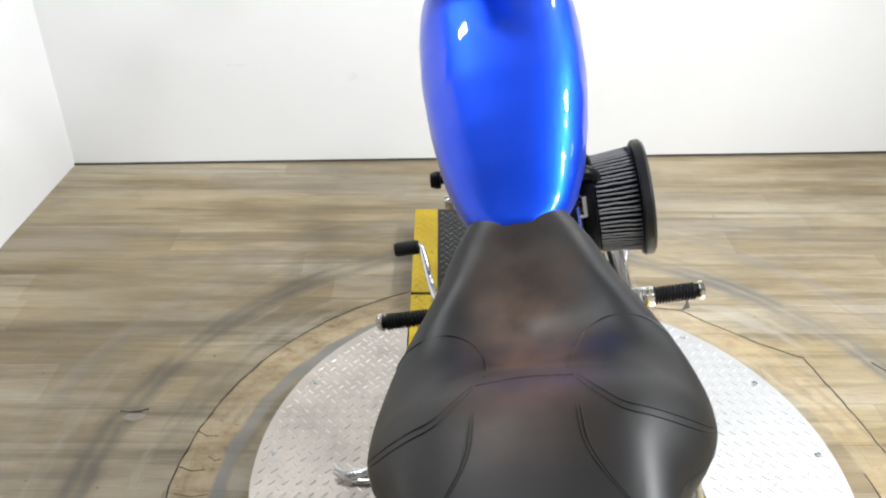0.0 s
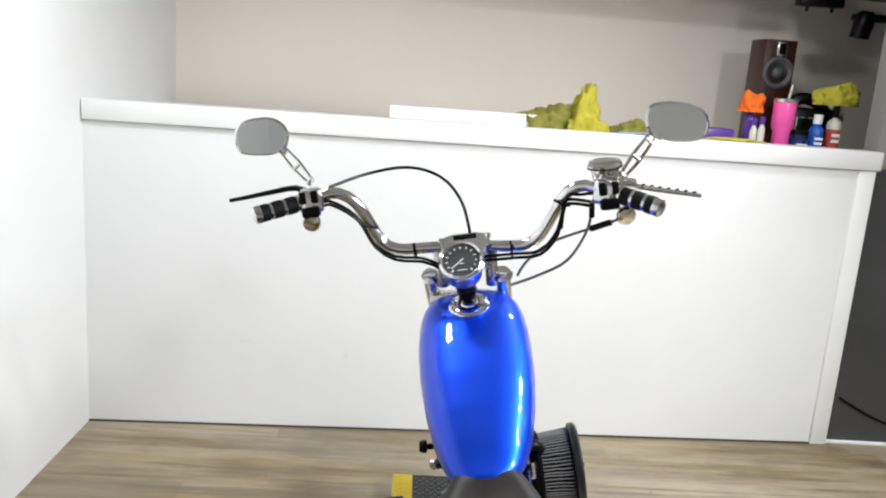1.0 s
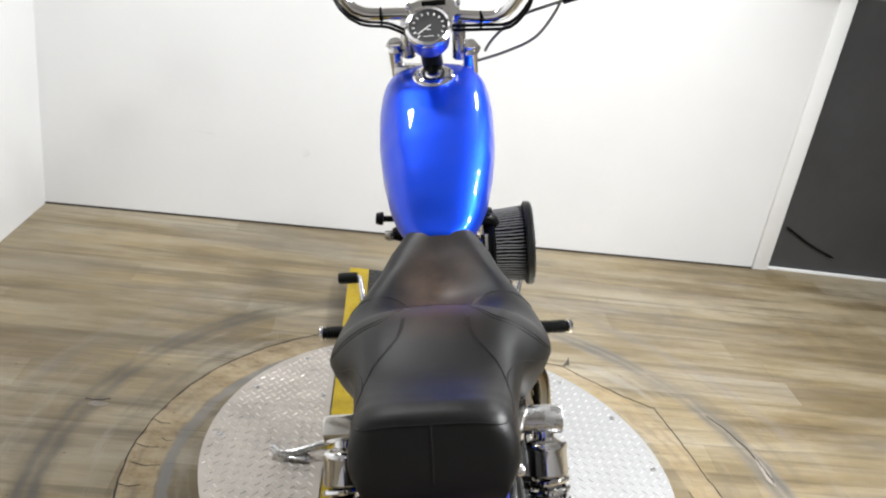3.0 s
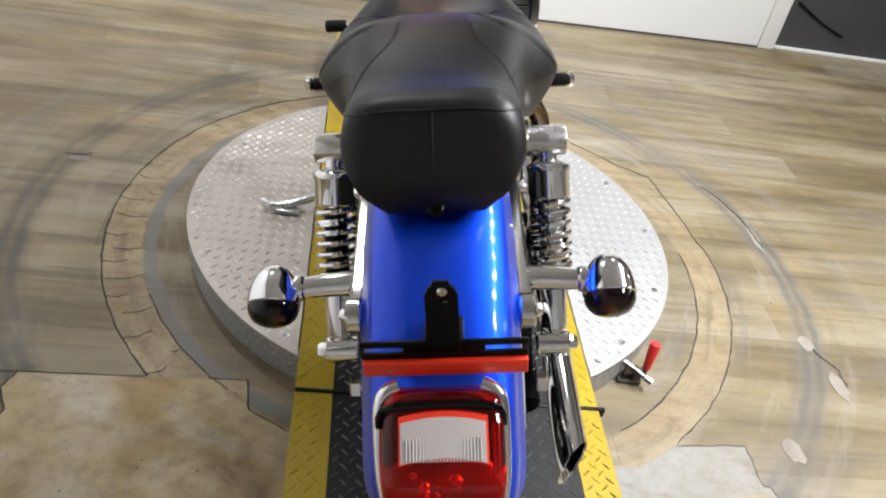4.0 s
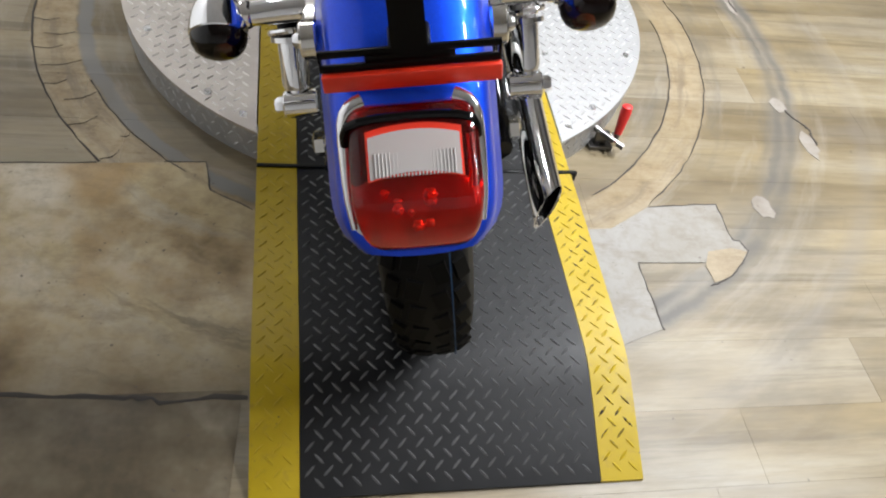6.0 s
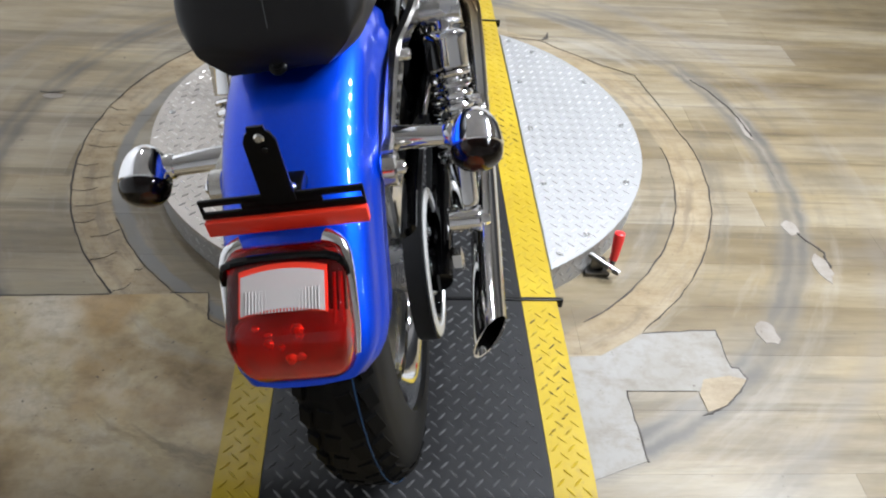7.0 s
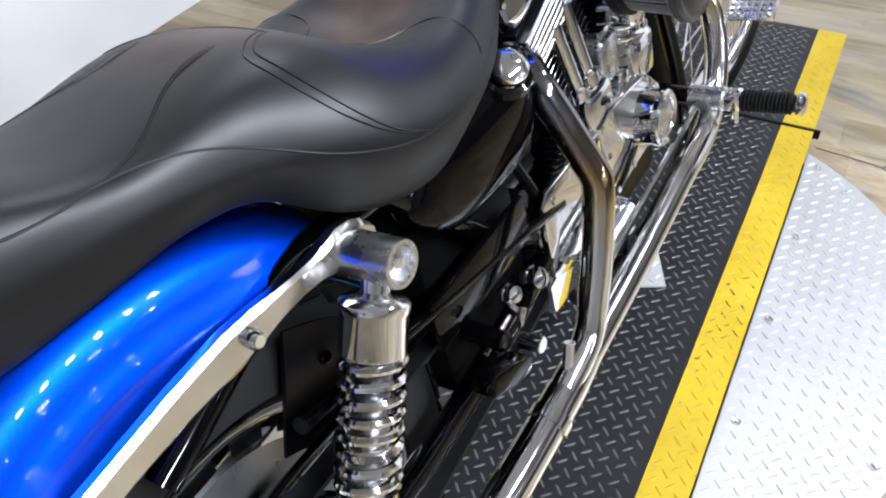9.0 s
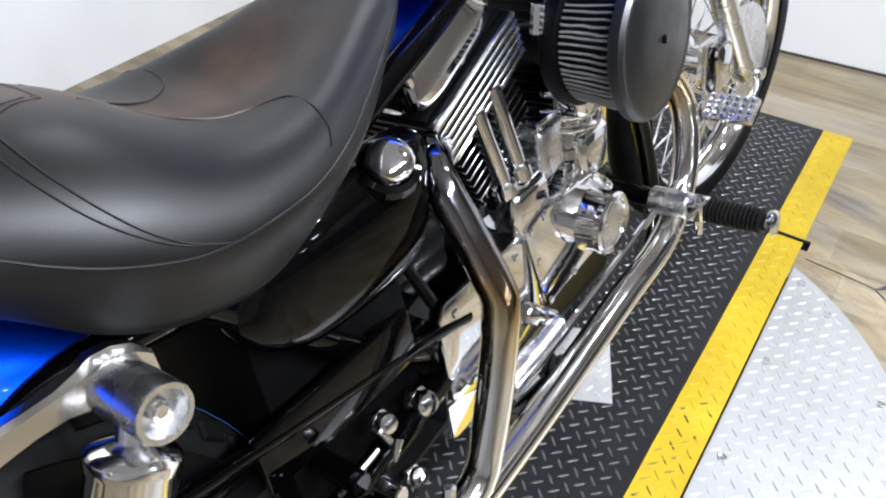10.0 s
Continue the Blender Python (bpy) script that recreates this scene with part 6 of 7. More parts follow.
def engine():
    rear = cylinder((0, 0.885, 0.46), -24, "black rear cylinder with cooling fins")
    fore = cylinder((0, 0.985, 0.45), 24, "black front cylinder with cooling fins")
    e = part("crankcase", box(-0.085, 0.08, 0.68, 1.12, 0.20, 0.46, 0.04, seg=3), "black_satin", bike, "dark crankcase")
    # cam cover on the right with the round timing cover
    outline = [(0.827, 0.335), (0.806, 0.42), (0.793, 0.478), (0.83, 0.486), (0.88, 0.484), (0.98, 0.475), (1.03, 0.43), (1.03, 0.37), (0.97, 0.345), (0.90, 0.342)]
    secs = [[(x, y + (0.91 - y) * s, z + (0.41 - z) * s) for y, z in outline] for x, s in ((0.075, 0.0), (0.119, 0.0), (0.1232, 0.012), (0.1245, 0.035))]
    cover = part("cam_cover", loft(secs), "chrome", bike, "chrome cam cover", sharp=30)
    part("timing_housing", lathe([(0, 0), (0.05, 0), (0.046, 0.012), (0.0445, 0.034), (0.047, 0.036), (0.047, 0.044), (0.043, 0.047), (0.036, 0.045), (0.034, 0.042), (0, 0.042)], (0.118, 0.955, 0.408), (1, 0, 0), 36), "chrome", cover, "round chrome timing cover")
    part("timing_cover", lathe([(0, 0.0), (0.032, 0.0), (0.031, 0.003), (0.012, 0.004), (0, 0.004)], (0.1602, 0.955, 0.408), (1, 0, 0), 30), "aluminium", cover)
    for k in range(10):
        y, z = outline[k]
        part("bolt", lathe([(0, 0.006), (0.005, 0.006), (0.007, 0.002), (0.007, 0), (0, 0)], (0.121, y + (0.91 - y) * 0.1, z + (0.41 - z) * 0.1), (1, 0, 0), 10), "chrome", cover)
    rear_case = [(0.606, 0.345), (0.603, 0.40), (0.604, 0.468), (0.62, 0.484), (0.70, 0.484), (0.789, 0.478), (0.802, 0.42), (0.823, 0.335), (0.75, 0.316), (0.66, 0.322)]
    secs = [[(x, y + (0.71 - y) * s, z + (0.40 - z) * s) for y, z in rear_case] for x, s in ((0.05, 0.0), (0.118, 0.0), (0.1232, 0.015), (0.1245, 0.04), (0.1250, 0.3))]
    sc = part("sprocket_cover", loft(secs), "chrome", bike, "polished chrome sprocket cover", sharp=30)
    for y, z in ((0.635, 0.462), (0.765, 0.458), (0.785, 0.352), (0.64, 0.352)):
        part("bolt", lathe([(0, 0.006), (0.005, 0.006), (0.007, 0.002), (0.007, 0), (0, 0)], (0.122, y, z), (1, 0, 0), 10), "chrome", sc)
    # push rod tubes
    for foot, h, f in (((0.098, 0.80, 0.525), rear, -0.022), ((0.1, 0.832, 0.535), rear, 0.018), ((0.1, 0.985, 0.535), fore, -0.018), ((0.098, 1.02, 0.525), fore, 0.022)):
        top = h(0.082, f, 0.215)
        t = part("pushrod_tube", tube([foot, top], 0.0115, 14, smooth=False), "chrome", bike, "chrome push rod tube")
        d = (top - Vector(foot)).normalized()
        part("collar", lathe([(0, 0), (0.016, 0), (0.016, 0.018), (0.0125, 0.022), (0, 0.022)], foot, d, 16), "chrome", t)
    part("lifter_block", box(0.055, 0.12, 0.785, 0.868, 0.455, 0.532, 0.012, seg=3), "chrome", bike, "polished lifter block")
    part("lifter_block", box(0.055, 0.12, 0.955, 1.035, 0.455, 0.535, 0.012, seg=3), "chrome", bike, "polished lifter block")
    part("solenoid", lathe([(0, 0), (0.03, 0), (0.032, 0.004), (0.032, 0.03), (0.026, 0.036), (0.012, 0.038), (0, 0.038)], (0.085, 0.985, 0.585), (1, 0, 0), 24), "chrome", bike)
    part("bridge", box(0.06, 0.11, 0.925, 0.96, 0.46, 0.50, 0.006), "chrome", bike)
    for z in (0.545, 0.565, 0.60):
        part("elbow", tube([(0.07, 0.94, z), (0.105, 0.955, z), (0.112, 1.0, z - 0.01)], 0.007, 10), "chrome", bike)
    reg = part("coil_block", box(0.045, 0.104, 0.875, 0.935, 0.50, 0.575, 0.008, seg=3), "aluminium", bike, "smooth silver block below the air cleaner")
    part("lid", box(0.05, 0.099, 0.88, 0.93, 0.576, 0.588, 0.005), "chrome", reg)
    for y, z, h, r in ((0.965, 0.50, 0.11, 0.019), (1.012, 0.50, 0.10, 0.017)):
        post = part("tappet_tower", lathe([(0, 0), (r * 1.25, 0), (r * 1.25, 0.014), (r, 0.018), (r, h - 0.016), (r * 1.2, h - 0.012), (r * 1.2, h), (r * 0.6, h + 0.006), (0, h + 0.007)], (0.088, y, z), (0, 0.1, 1), 24), "chrome", bike, "chrome tappet tower")
        for k in (0.35, 0.55, 0.75):
            part("groove", lathe([(r * 1.005, 0), (r * 1.06, 0.002), (r * 1.005, 0.004)], (0.088, y + 0.1 * h * k, z + h * k), (0, 0.1, 1), 24, closed=True), "polished", post)
    # primary case on the left
    secs = []
    for x, f in ((-0.085, 1.0), (-0.13, 0.99), (-0.148, 0.94), (-0.152, 0.84)):
        secs.append([(x, 0.86 + 0.27 * f * math.copysign(abs(math.cos(a)) ** 0.7, math.cos(a)), 0.35 + 0.11 * f * math.copysign(abs(math.sin(a)) ** 0.8, math.sin(a))) for a in (2 * math.pi * k / 28 for k in range(28))])
    part("primary_cover", loft(secs), "chrome", bike, "chrome primary cover")
    part("starter", rod((0.02, 0.72, 0.50), (0.02, 0.60, 0.50), 0.035), "black_satin", bike)
    # carburettor and air cleaner
    part("intake", tube([(0.0, 0.91, 0.66), (0.05, 0.94, 0.665), (0.10, 0.965, 0.67)], 0.03, 14), "black_satin", bike)
    c = Vector((0.0, 0.985, 0.672))
    ac = part("air_cleaner", lathe([(0, 0.098), (0.088, 0.098), (0.093, 0.104), (0.093, 0.122), (0.086, 0.124), (0, 0.124)], c, (1, 0, 0), 48), "black_satin", bike, "round air cleaner with pleated filter and black cover")
    part("filter", lathe([(0.078, 0.123), (0.084, 0.126), (0.087, 0.16), (0.091, 0.195), (0.086, 0.199)], c, (1, 0, 0), 64), "black_satin", ac, "black filter core behind the pleats")
    rnd, bm = random.Random(31), bm_new()
    for k in range(68):
        pts, w = [], rnd.uniform(-0.012, 0.012)
        for h, r in ((0.126, 0.0848), (0.14, 0.0862), (0.155, 0.0877), (0.17, 0.0893), (0.185, 0.0909), (0.196, 0.0916)):
            b = 2 * math.pi * k / 68 + w + rnd.uniform(-0.010, 0.010)
            pts.append(c + Vector((h, r * math.cos(b), r * math.sin(b))))
        tube(pts, 0.0017, 5, bm, step=0.01)
    tagged(part("pleat", bm, "filter_grey", ac, "pale pleats of the filter"), kind="stuff")
    part("cover", lathe([(0, 0.198), (0.099, 0.198), (0.103, 0.202), (0.103, 0.213), (0.098, 0.218), (0.09, 0.2165), (0.085, 0.219), (0.04, 0.223), (0, 0.224)], c, (1, 0, 0), 56), "cover_black", ac, "satin black round cover")
    part("bolt", lathe([(0, 0), (0.006, 0), (0.005, 0.004), (0, 0.005)], c + Vector((0.2235, 0, 0)), (1, 0, 0), 10), "black_gloss", ac)
    part("breather", tube([(0.075, 0.93, 0.755), (0.11, 0.93, 0.765), (0.125, 0.945, 0.745)], 0.014, 10), "black_satin", bike)
    part("breather_cap", lathe([(0, 0), (0.026, 0), (0.028, 0.006), (0.026, 0.03), (0, 0.032)], (0.085, 1.03, 0.75), (0.2, 0, 1), 18), "black_satin", bike)
    part("bracket_bolt", rod((0.10, 0.905, 0.735), (0.10, 0.895, 0.70), 0.009, 8), "chrome", bike)
    # oil tank with its cap
    secs = []
    for y, f in ((0.392, 0.35), (0.396, 0.52), (0.405, 0.66), (0.42, 0.79), (0.445, 0.91), (0.48, 0.98), (0.53, 1.0), (0.575, 1.0), (0.603, 0.97), (0.618, 0.91), (0.626, 0.82), (0.631, 0.68), (0.633, 0.5)):
        secs.append([(0.09 + 0.045 * f * math.copysign(abs(math.cos(a)) ** 0.7, math.cos(a)), y + (0.02 * math.sin(a)), 0.62 + 0.055 * (1 - f) + 0.072 * f * math.copysign(abs(math.sin(a)) ** 0.7, math.sin(a))) for a in (2 * math.pi * k / 48 for k in range(48))])
    ot = part("oil_tank", loft(secs), "black_gloss", bike, "glossy black oil tank with chrome cap", sharp=80)
    part("oil_cap", lathe([(0, 0), (0.019, 0), (0.019, 0.008), (0.0235, 0.01), (0.0245, 0.016), (0.0232, 0.020), (0.019, 0.0235), (0.012, 0.0262), (0.006, 0.0272), (0, 0.0275)], (0.126, 0.576, 0.682), (0.5, -0.2, 0.8), 28), "chrome", ot, "chrome oil filler cap", sharp=30)
    part("cap_ring", lathe([(0.0245, -0.004), (0.033, -0.004), (0.031, 0.004), (0.0245, 0.006)], (0.126, 0.576, 0.682), (0.5, -0.2, 0.8), 28, closed=True), "black_gloss", ot)
    part("side_cover", box(0.118, 0.128, 0.34, 0.56, 0.455, 0.525, 0.004), "black_gloss", bike)


def exhaust():
    front = part("front_header", tube([(0.065, 1.135, 0.575), (0.11, 1.185, 0.555), (0.15, 1.212, 0.49), (0.168, 1.197, 0.41), (0.176, 1.145, 0.335), (0.183, 1.06, 0.308), (0.186, 0.93, 0.302), (0.188, 0.72, 0.282), (0.19, 0.5, 0.27)], 0.0215, 20), "hot_shaded_chrome", bike, "chrome front header pipe tinted brown by heat")
    rear = part("rear_header", tube([(0.055, 0.73, 0.63), (0.095, 0.675, 0.642), (0.122, 0.648, 0.632), (0.145, 0.644, 0.595), (0.168, 0.64, 0.555), (0.188, 0.636, 0.520), (0.1945, 0.633, 0.505), (0.197, 0.626, 0.485), (0.197, 0.612, 0.44), (0.196, 0.594, 0.39), (0.194, 0.57, 0.335), (0.193, 0.545, 0.30), (0.19, 0.47, 0.278)], 0.0215, 20), "hot_shaded_chrome", bike, "chrome rear header pipe tinted brown by heat")
    # silencer, cut off slantwise
    bm = bm_new()
    secs, r = [], 0.0268
    path = spline([(0.188, 0.56, 0.272), (0.19, 0.4, 0.268), (0.19, 0.2, 0.266), (0.19, -0.01, 0.266)], 0.04)
    for i, q in enumerate(path):
        rr = r * (0.8 if i == 0 else 0.93 if i == 1 else 1.0)
        ring = []
        for k in range(28):
            a = 2 * math.pi * k / 28
            dx, dz = rr * math.cos(a), rr * math.sin(a)
            y = q.y
            if i == len(path) - 1:
                y = -0.075 + (dx + r) * 1.25
            ring.append((q.x + dx, y, q.z + dz))
        secs.append(ring)
    inner = [[(q.x + (p[0] - q.x) * 0.9, p[1] + (0.002 if d == 0 else 0.12), q.z + (p[2] - q.z) * 0.9) for p in secs[-1]] for d, q in ((0, path[-1]), (1, path[-1]))]
    m = part("silencer", loft(secs + inner), "chrome", bike, "long chrome silencer with a slash-cut end", sharp=40)
    part("clamp", lathe([(0.027, -0.01), (0.03, -0.01), (0.03, 0.01), (0.027, 0.01)], (0.19, 0.42, 0.268), (0, 1, 0), 24, closed=True), "chrome", m)
    part("hanger", box(0.150, 0.185, 0.34, 0.43, 0.375, 0.405, 0.006, None, Matrix.Translation((0, 0.385, 0.39)) @ Matrix.Rotation(radians(-28), 4, "X") @ Matrix.Translation((0, -0.385, -0.39))), "black_gloss", m, "black pipe hanger")
    part("hanger_arm", rod((0.09, 0.42, 0.41), (0.155, 0.42, 0.405), 0.014, 12), "black_gloss", m)
    part("bolt", rod((0.175, 0.425, 0.412), (0.205, 0.425, 0.412), 0.011, 10), "chrome", m)
    part("bolt", rod((0.19, 0.49, 0.30), (0.19, 0.505, 0.335), 0.008, 8), "chrome", m)


def controls():
    for sgn, tip in ((1, 0.338), (-1, 0.374)):
        x0 = sgn * (0.236 if sgn > 0 else 0.25)
        y, z = (1.118, 0.356) if sgn > 0 else (1.147, 0.356)
        p = part("foot_peg", rod((x0, y, z), (sgn * (tip - 0.01), y, z), 0.0145, 16), "rubber_black", bike, "ribbed black rubber foot peg with chrome end")
        n = 13
        for k in range(n):
            x = x0 + (sgn * (tip - 0.018) - x0) * (k + 0.3) / n
            part("rib", lathe([(0.0145, -0.002), (0.019, -0.0015), (0.019, 0.0015), (0.0145, 0.002)], (x, y, z), (1, 0, 0), 16, closed=True), "rubber_black", p)
        part("end_cap", lathe([(0, 0), (0.019, 0), (0.02, 0.003), (0.02, 0.009), (0.015, 0.013), (0, 0.014)], (sgn * (tip - 0.012), y, z), (sgn, 0, 0), 20), "chrome", p)
        part("clevis", box(min(x0 - sgn * 0.03, x0), max(x0 - sgn * 0.03, x0), y - 0.018, y + 0.018, z - 0.016, z + 0.016, 0.006), "chrome", p)
        part("pin", rod((x0 - sgn * 0.012, y - 0.002, z - 0.045), (x0 - sgn * 0.012, y - 0.002, z + 0.022), 0.006, 10), "chrome", p)
        part("mount", rod((sgn * 0.05, y + 0.005, z + 0.008), (sgn * 0.15, y, z), 0.016, 14), "black_gloss", p)
        part("mount_clamp", rod((sgn * 0.145, y, z), (x0 - sgn * 0.028, y, z), 0.022, 18), "aluminium", p)
    b = part("brake_pedal", tube([(0.165, 1.10, 0.355), (0.172, 1.14, 0.365), (0.178, 1.19, 0.375), (0.19, 1.225, 0.40), (0.202, 1.25, 0.43), (0.205, 1.262, 0.445)], 0.0115, 12, flat=0.75), "chrome", bike, "chrome brake pedal with a waffle pad")
    pm = Matrix.Translation((0.212, 1.268, 0.455)) @ Matrix.Rotation(radians(30), 4, "X")
    part("pad", box(-0.04, 0.04, -0.024, 0.024, -0.006, 0.005, 0.003, None, pm), "aluminium", b)
    for i in range(6):
        for j in range(4):
            mm = pm @ Matrix.Translation((-0.0325 + 0.013 * i, -0.0175 + 0.0117 * j, 0.007))
            part("stud", box(-0.0045, 0.0045, -0.004, 0.004, -0.003, 0.003, 0.001, None, mm), "chrome", b)
    s = part("shift_lever", tube([(-0.20, 1.13, 0.36), (-0.225, 1.15, 0.37), (-0.245, 1.20, 0.40), (-0.255, 1.25, 0.45), (-0.262, 1.27, 0.467), (-0.275, 1.271, 0.467)], 0.008, 10), "aluminium", bike, "silver shift lever with a black rubber peg")
    part("rubber", lathe([(0, 0), (0.0145, 0), (0.0165, 0.004), (0.0165, 0.05), (0.0145, 0.056), (0, 0.056)], (-0.266, 1.271, 0.467), (-1, 0, 0), 18), "rubber_black", s)
    k = part("side_stand", tube([(-0.13, 1.0, 0.22), (-0.22, 0.985, 0.17), (-0.33, 0.965, 0.125), (-0.42, 0.94, 0.112), (-0.47, 0.925, 0.115), (-0.502, 0.938, 0.128)], lambda t: 0.013 - 0.002 * t, 12, flat=0.8), "aluminium", bike, "silver side stand folded out on the plate")
    part("stand_foot", box(-0.47, -0.40, 0.915, 0.955, 0.094, 0.106, 0.004, None, Matrix.Translation((-0.435, 0, 0.1)) @ Matrix.Rotation(radians(11.7), 4, "Y") @ Matrix.Translation((0.435, 0, -0.1))), "aluminium", k)
    # ignition switch and choke knob under the tank on the left
    kn = part("choke_knob", lathe([(0, 0), (0.016, 0.001), (0.0175, 0.008), (0.014, 0.02), (0, 0.022)], (-0.152, 1.077, 0.721), (-1, 0, 0.1), 18), "black_satin", bike, "black choke knob on its bracket")
    part("stem", rod((-0.155, 1.077, 0.721), (-0.09, 1.08, 0.715), 0.008, 10), "black_satin", kn)
    part("ignition_switch", lathe([(0, 0), (0.02, 0), (0.022, 0.012), (0.014, 0.03), (0, 0.03)], (-0.10, 1.05, 0.69), (-1, -0.2, 0), 18), "black_satin", bike)
    part("key", box(-0.15, -0.125, 1.035, 1.05, 0.675, 0.70, 0.004), "aluminium", bike)
    part("horn_cover", lathe([(0, -0.02), (0.045, -0.02), (0.055, 0.0), (0.045, 0.02), (0, 0.028)], (-0.10, 0.93, 0.62), (-1, 0, 0), 24), "black_gloss", bike)
    # fittings low on the right behind the cam cover
    part("oil_line", tube([(0.09, 0.60, 0.55), (0.11, 0.63, 0.45), (0.115, 0.66, 0.36), (0.12, 0.72, 0.31), (0.12, 0.78, 0.29)], 0.008, 8), "black_satin", bike)
    part("brake_cylinder", tube([(0.135, 0.70, 0.30), (0.145, 0.76, 0.318), (0.15, 0.81, 0.33)], 0.016, 14), "aluminium", bike, "silver rear brake cylinder with rubber boot")
    part("boot", lathe([(0.01, 0), (0.018, 0.005), (0.013, 0.01), (0.019, 0.015), (0.014, 0.02), (0.02, 0.025), (0.015, 0.03), (0.02, 0.035), (0.012, 0.042)], (0.138, 0.756, 0.297), (0.75, 0.3, -0.22), 18), "rubber_black", bike)
    part("brake_rod", tube([(0.155, 0.68, 0.298), (0.165, 0.9, 0.335), (0.165, 1.08, 0.355)], 0.006, 8), "chrome", bike)
    part("banjo", lathe([(0, 0), (0.012, 0), (0.015, 0.004), (0.015, 0.022), (0.011, 0.025), (0.011, 0.034), (0.0145, 0.037), (0.0145, 0.058), (0.009, 0.063), (0, 0.063)], (0.122, 0.768, 0.368), (0.3, 0.72, -0.62), 18), "chrome", bike)
    for at, axis, r in (((0.118, 0.556, 0.388), (1, -0.25, 0.3), 0.0155), ((0.120, 0.493, 0.412), (1, -0.2, 0.4), 0.0125), ((0.125, 0.517, 0.302), (0.8, -0.2, 0.6), 0.012)):
        knob = part("chrome_fitting", lathe([(0, 0), (r * 0.8, 0), (r, r * 0.35), (r, r * 1.0), (r * 0.86, r * 1.25), (r * 0.4, r * 1.42), (0, r * 1.45)], at, axis, 18), "chrome", bike, "round chrome fitting below the oil tank")
        part("nut", lathe([(0, -0.008), (r * 1.15, -0.008), (r * 1.15, 0.001), (0, 0.001)], at, axis, 6), "steel_bar", knob)
    for a, b, r in (((0.132, 0.501, 0.385), (0.132, 0.484, 0.366), 0.006), ((0.130, 0.405, 0.389), (0.130, 0.470, 0.396), 0.004), ((0.128, 0.478, 0.418), (0.128, 0.49, 0.388), 0.005)):
        part("linkage_rod", rod(a, b, r, 10), "steel_bar", bike)
    part("plate_cover", box(0.075, 0.118, 0.60, 0.70, 0.27, 0.44, 0.012), "chrome", bike, "chrome sprocket cover")


plain("polished", (0.82, 0.82, 0.82), 0.22, 1.0, spread=0.04, scale=14)
plain("fin_grey", (0.16, 0.16, 0.155), 0.35, 0.6, spread=0.2, scale=20)
plain("filter_grey", (0.17, 0.167, 0.16), 0.5, spread=0.2, scale=20)
plain("cover_black", (0.005, 0.005, 0.0055), 0.33, spread=0.15, scale=12, lo=0.27, hi=0.42)
rear_wheel(), final_drive(), wheel_guard(), swingarm_and_frame(), rear_fender(), shock(-1), shock(1), turn_signal(-1), turn_signal(1)
tail_light(), plate_bracket(), seat(), fuel_tank(), speedometer(), handlebar(), front_end(), engine(), exhaust(), controls()

# ---- things on the counter and at the ceiling ----


def crumple(at, size, material, label, seed, name="cloth"):
    """A crumpled cloth: a folded heap with sharp valleys."""
    bm = bm_new()
    bmesh.ops.create_icosphere(bm, subdivisions=5, radius=1.0)
    sx, sy, sz = size
    off = Vector((seed * 3.7, seed * 1.3, seed * 2.1))
    for v in bm.verts:
        n = v.co.normalized()
        f = 0.78 + 0.4 * noise.noise(n * 1.4 + off) - 0.34 * abs(noise.noise(n * 2.6 + off * 2)) - 0.16 * abs(noise.noise(n * 5.2 + off)) - 0.07 * abs(noise.noise(n * 11 + off)) + 0.1
        p = n * max(f, 0.25)
        p.z = max(p.z, -0.05)
        v.co = Vector(at) + Vector((p.x * sx, p.y * sy, (p.z + 0.05) * sz))
    return alone(name, at, bm, material, label, "cloth", "cleaning cloths", sharp=150)


def bottle(at, r, h, material, label, cap="black_satin", neck=0.35, trigger=False, band=None):
    t = thing("bottle", at, label, "bottle", "cleaning bottles")
    sh = h * 0.72
    part("body", lathe([(0, 0), (r * 0.94, 0), (r, 0.006), (r, sh * 0.85), (r * 0.8, sh * 0.95), (r * neck, sh), (r * neck, sh + 0.01), (0, sh + 0.01)], at, (0, 0, 1), 20), material, t)
    x, y, z = at
    part("cap", lathe([(0, 0), (r * neck * 1.25, 0), (r * neck * 1.25, h - sh - 0.012), (0, h - sh - 0.008)], (x, y, z + sh + 0.008), (0, 0, 1), 16), cap, t)
    if trigger:
        part("spray_head", box(x - 0.012, x + 0.05, y - 0.011, y + 0.011, z + h, z + h + 0.025, 0.004), cap, t)
    if band:
        part("label", lathe([(r * 1.01, sh * 0.2), (r * 1.012, sh * 0.2), (r * 1.012, sh * 0.72), (r * 1.01, sh * 0.72)], at, (0, 0, 1), 20, closed=True), band, t, "plain printed label band")
        for k in range(2):
            part("print_bar", box(x - r * 0.6, x + r * 0.6, y - r * 1.03, y - r * 0.98, z + sh * (0.36 + 0.16 * k), z + sh * (0.44 + 0.16 * k)), "print_white", t)
    return t


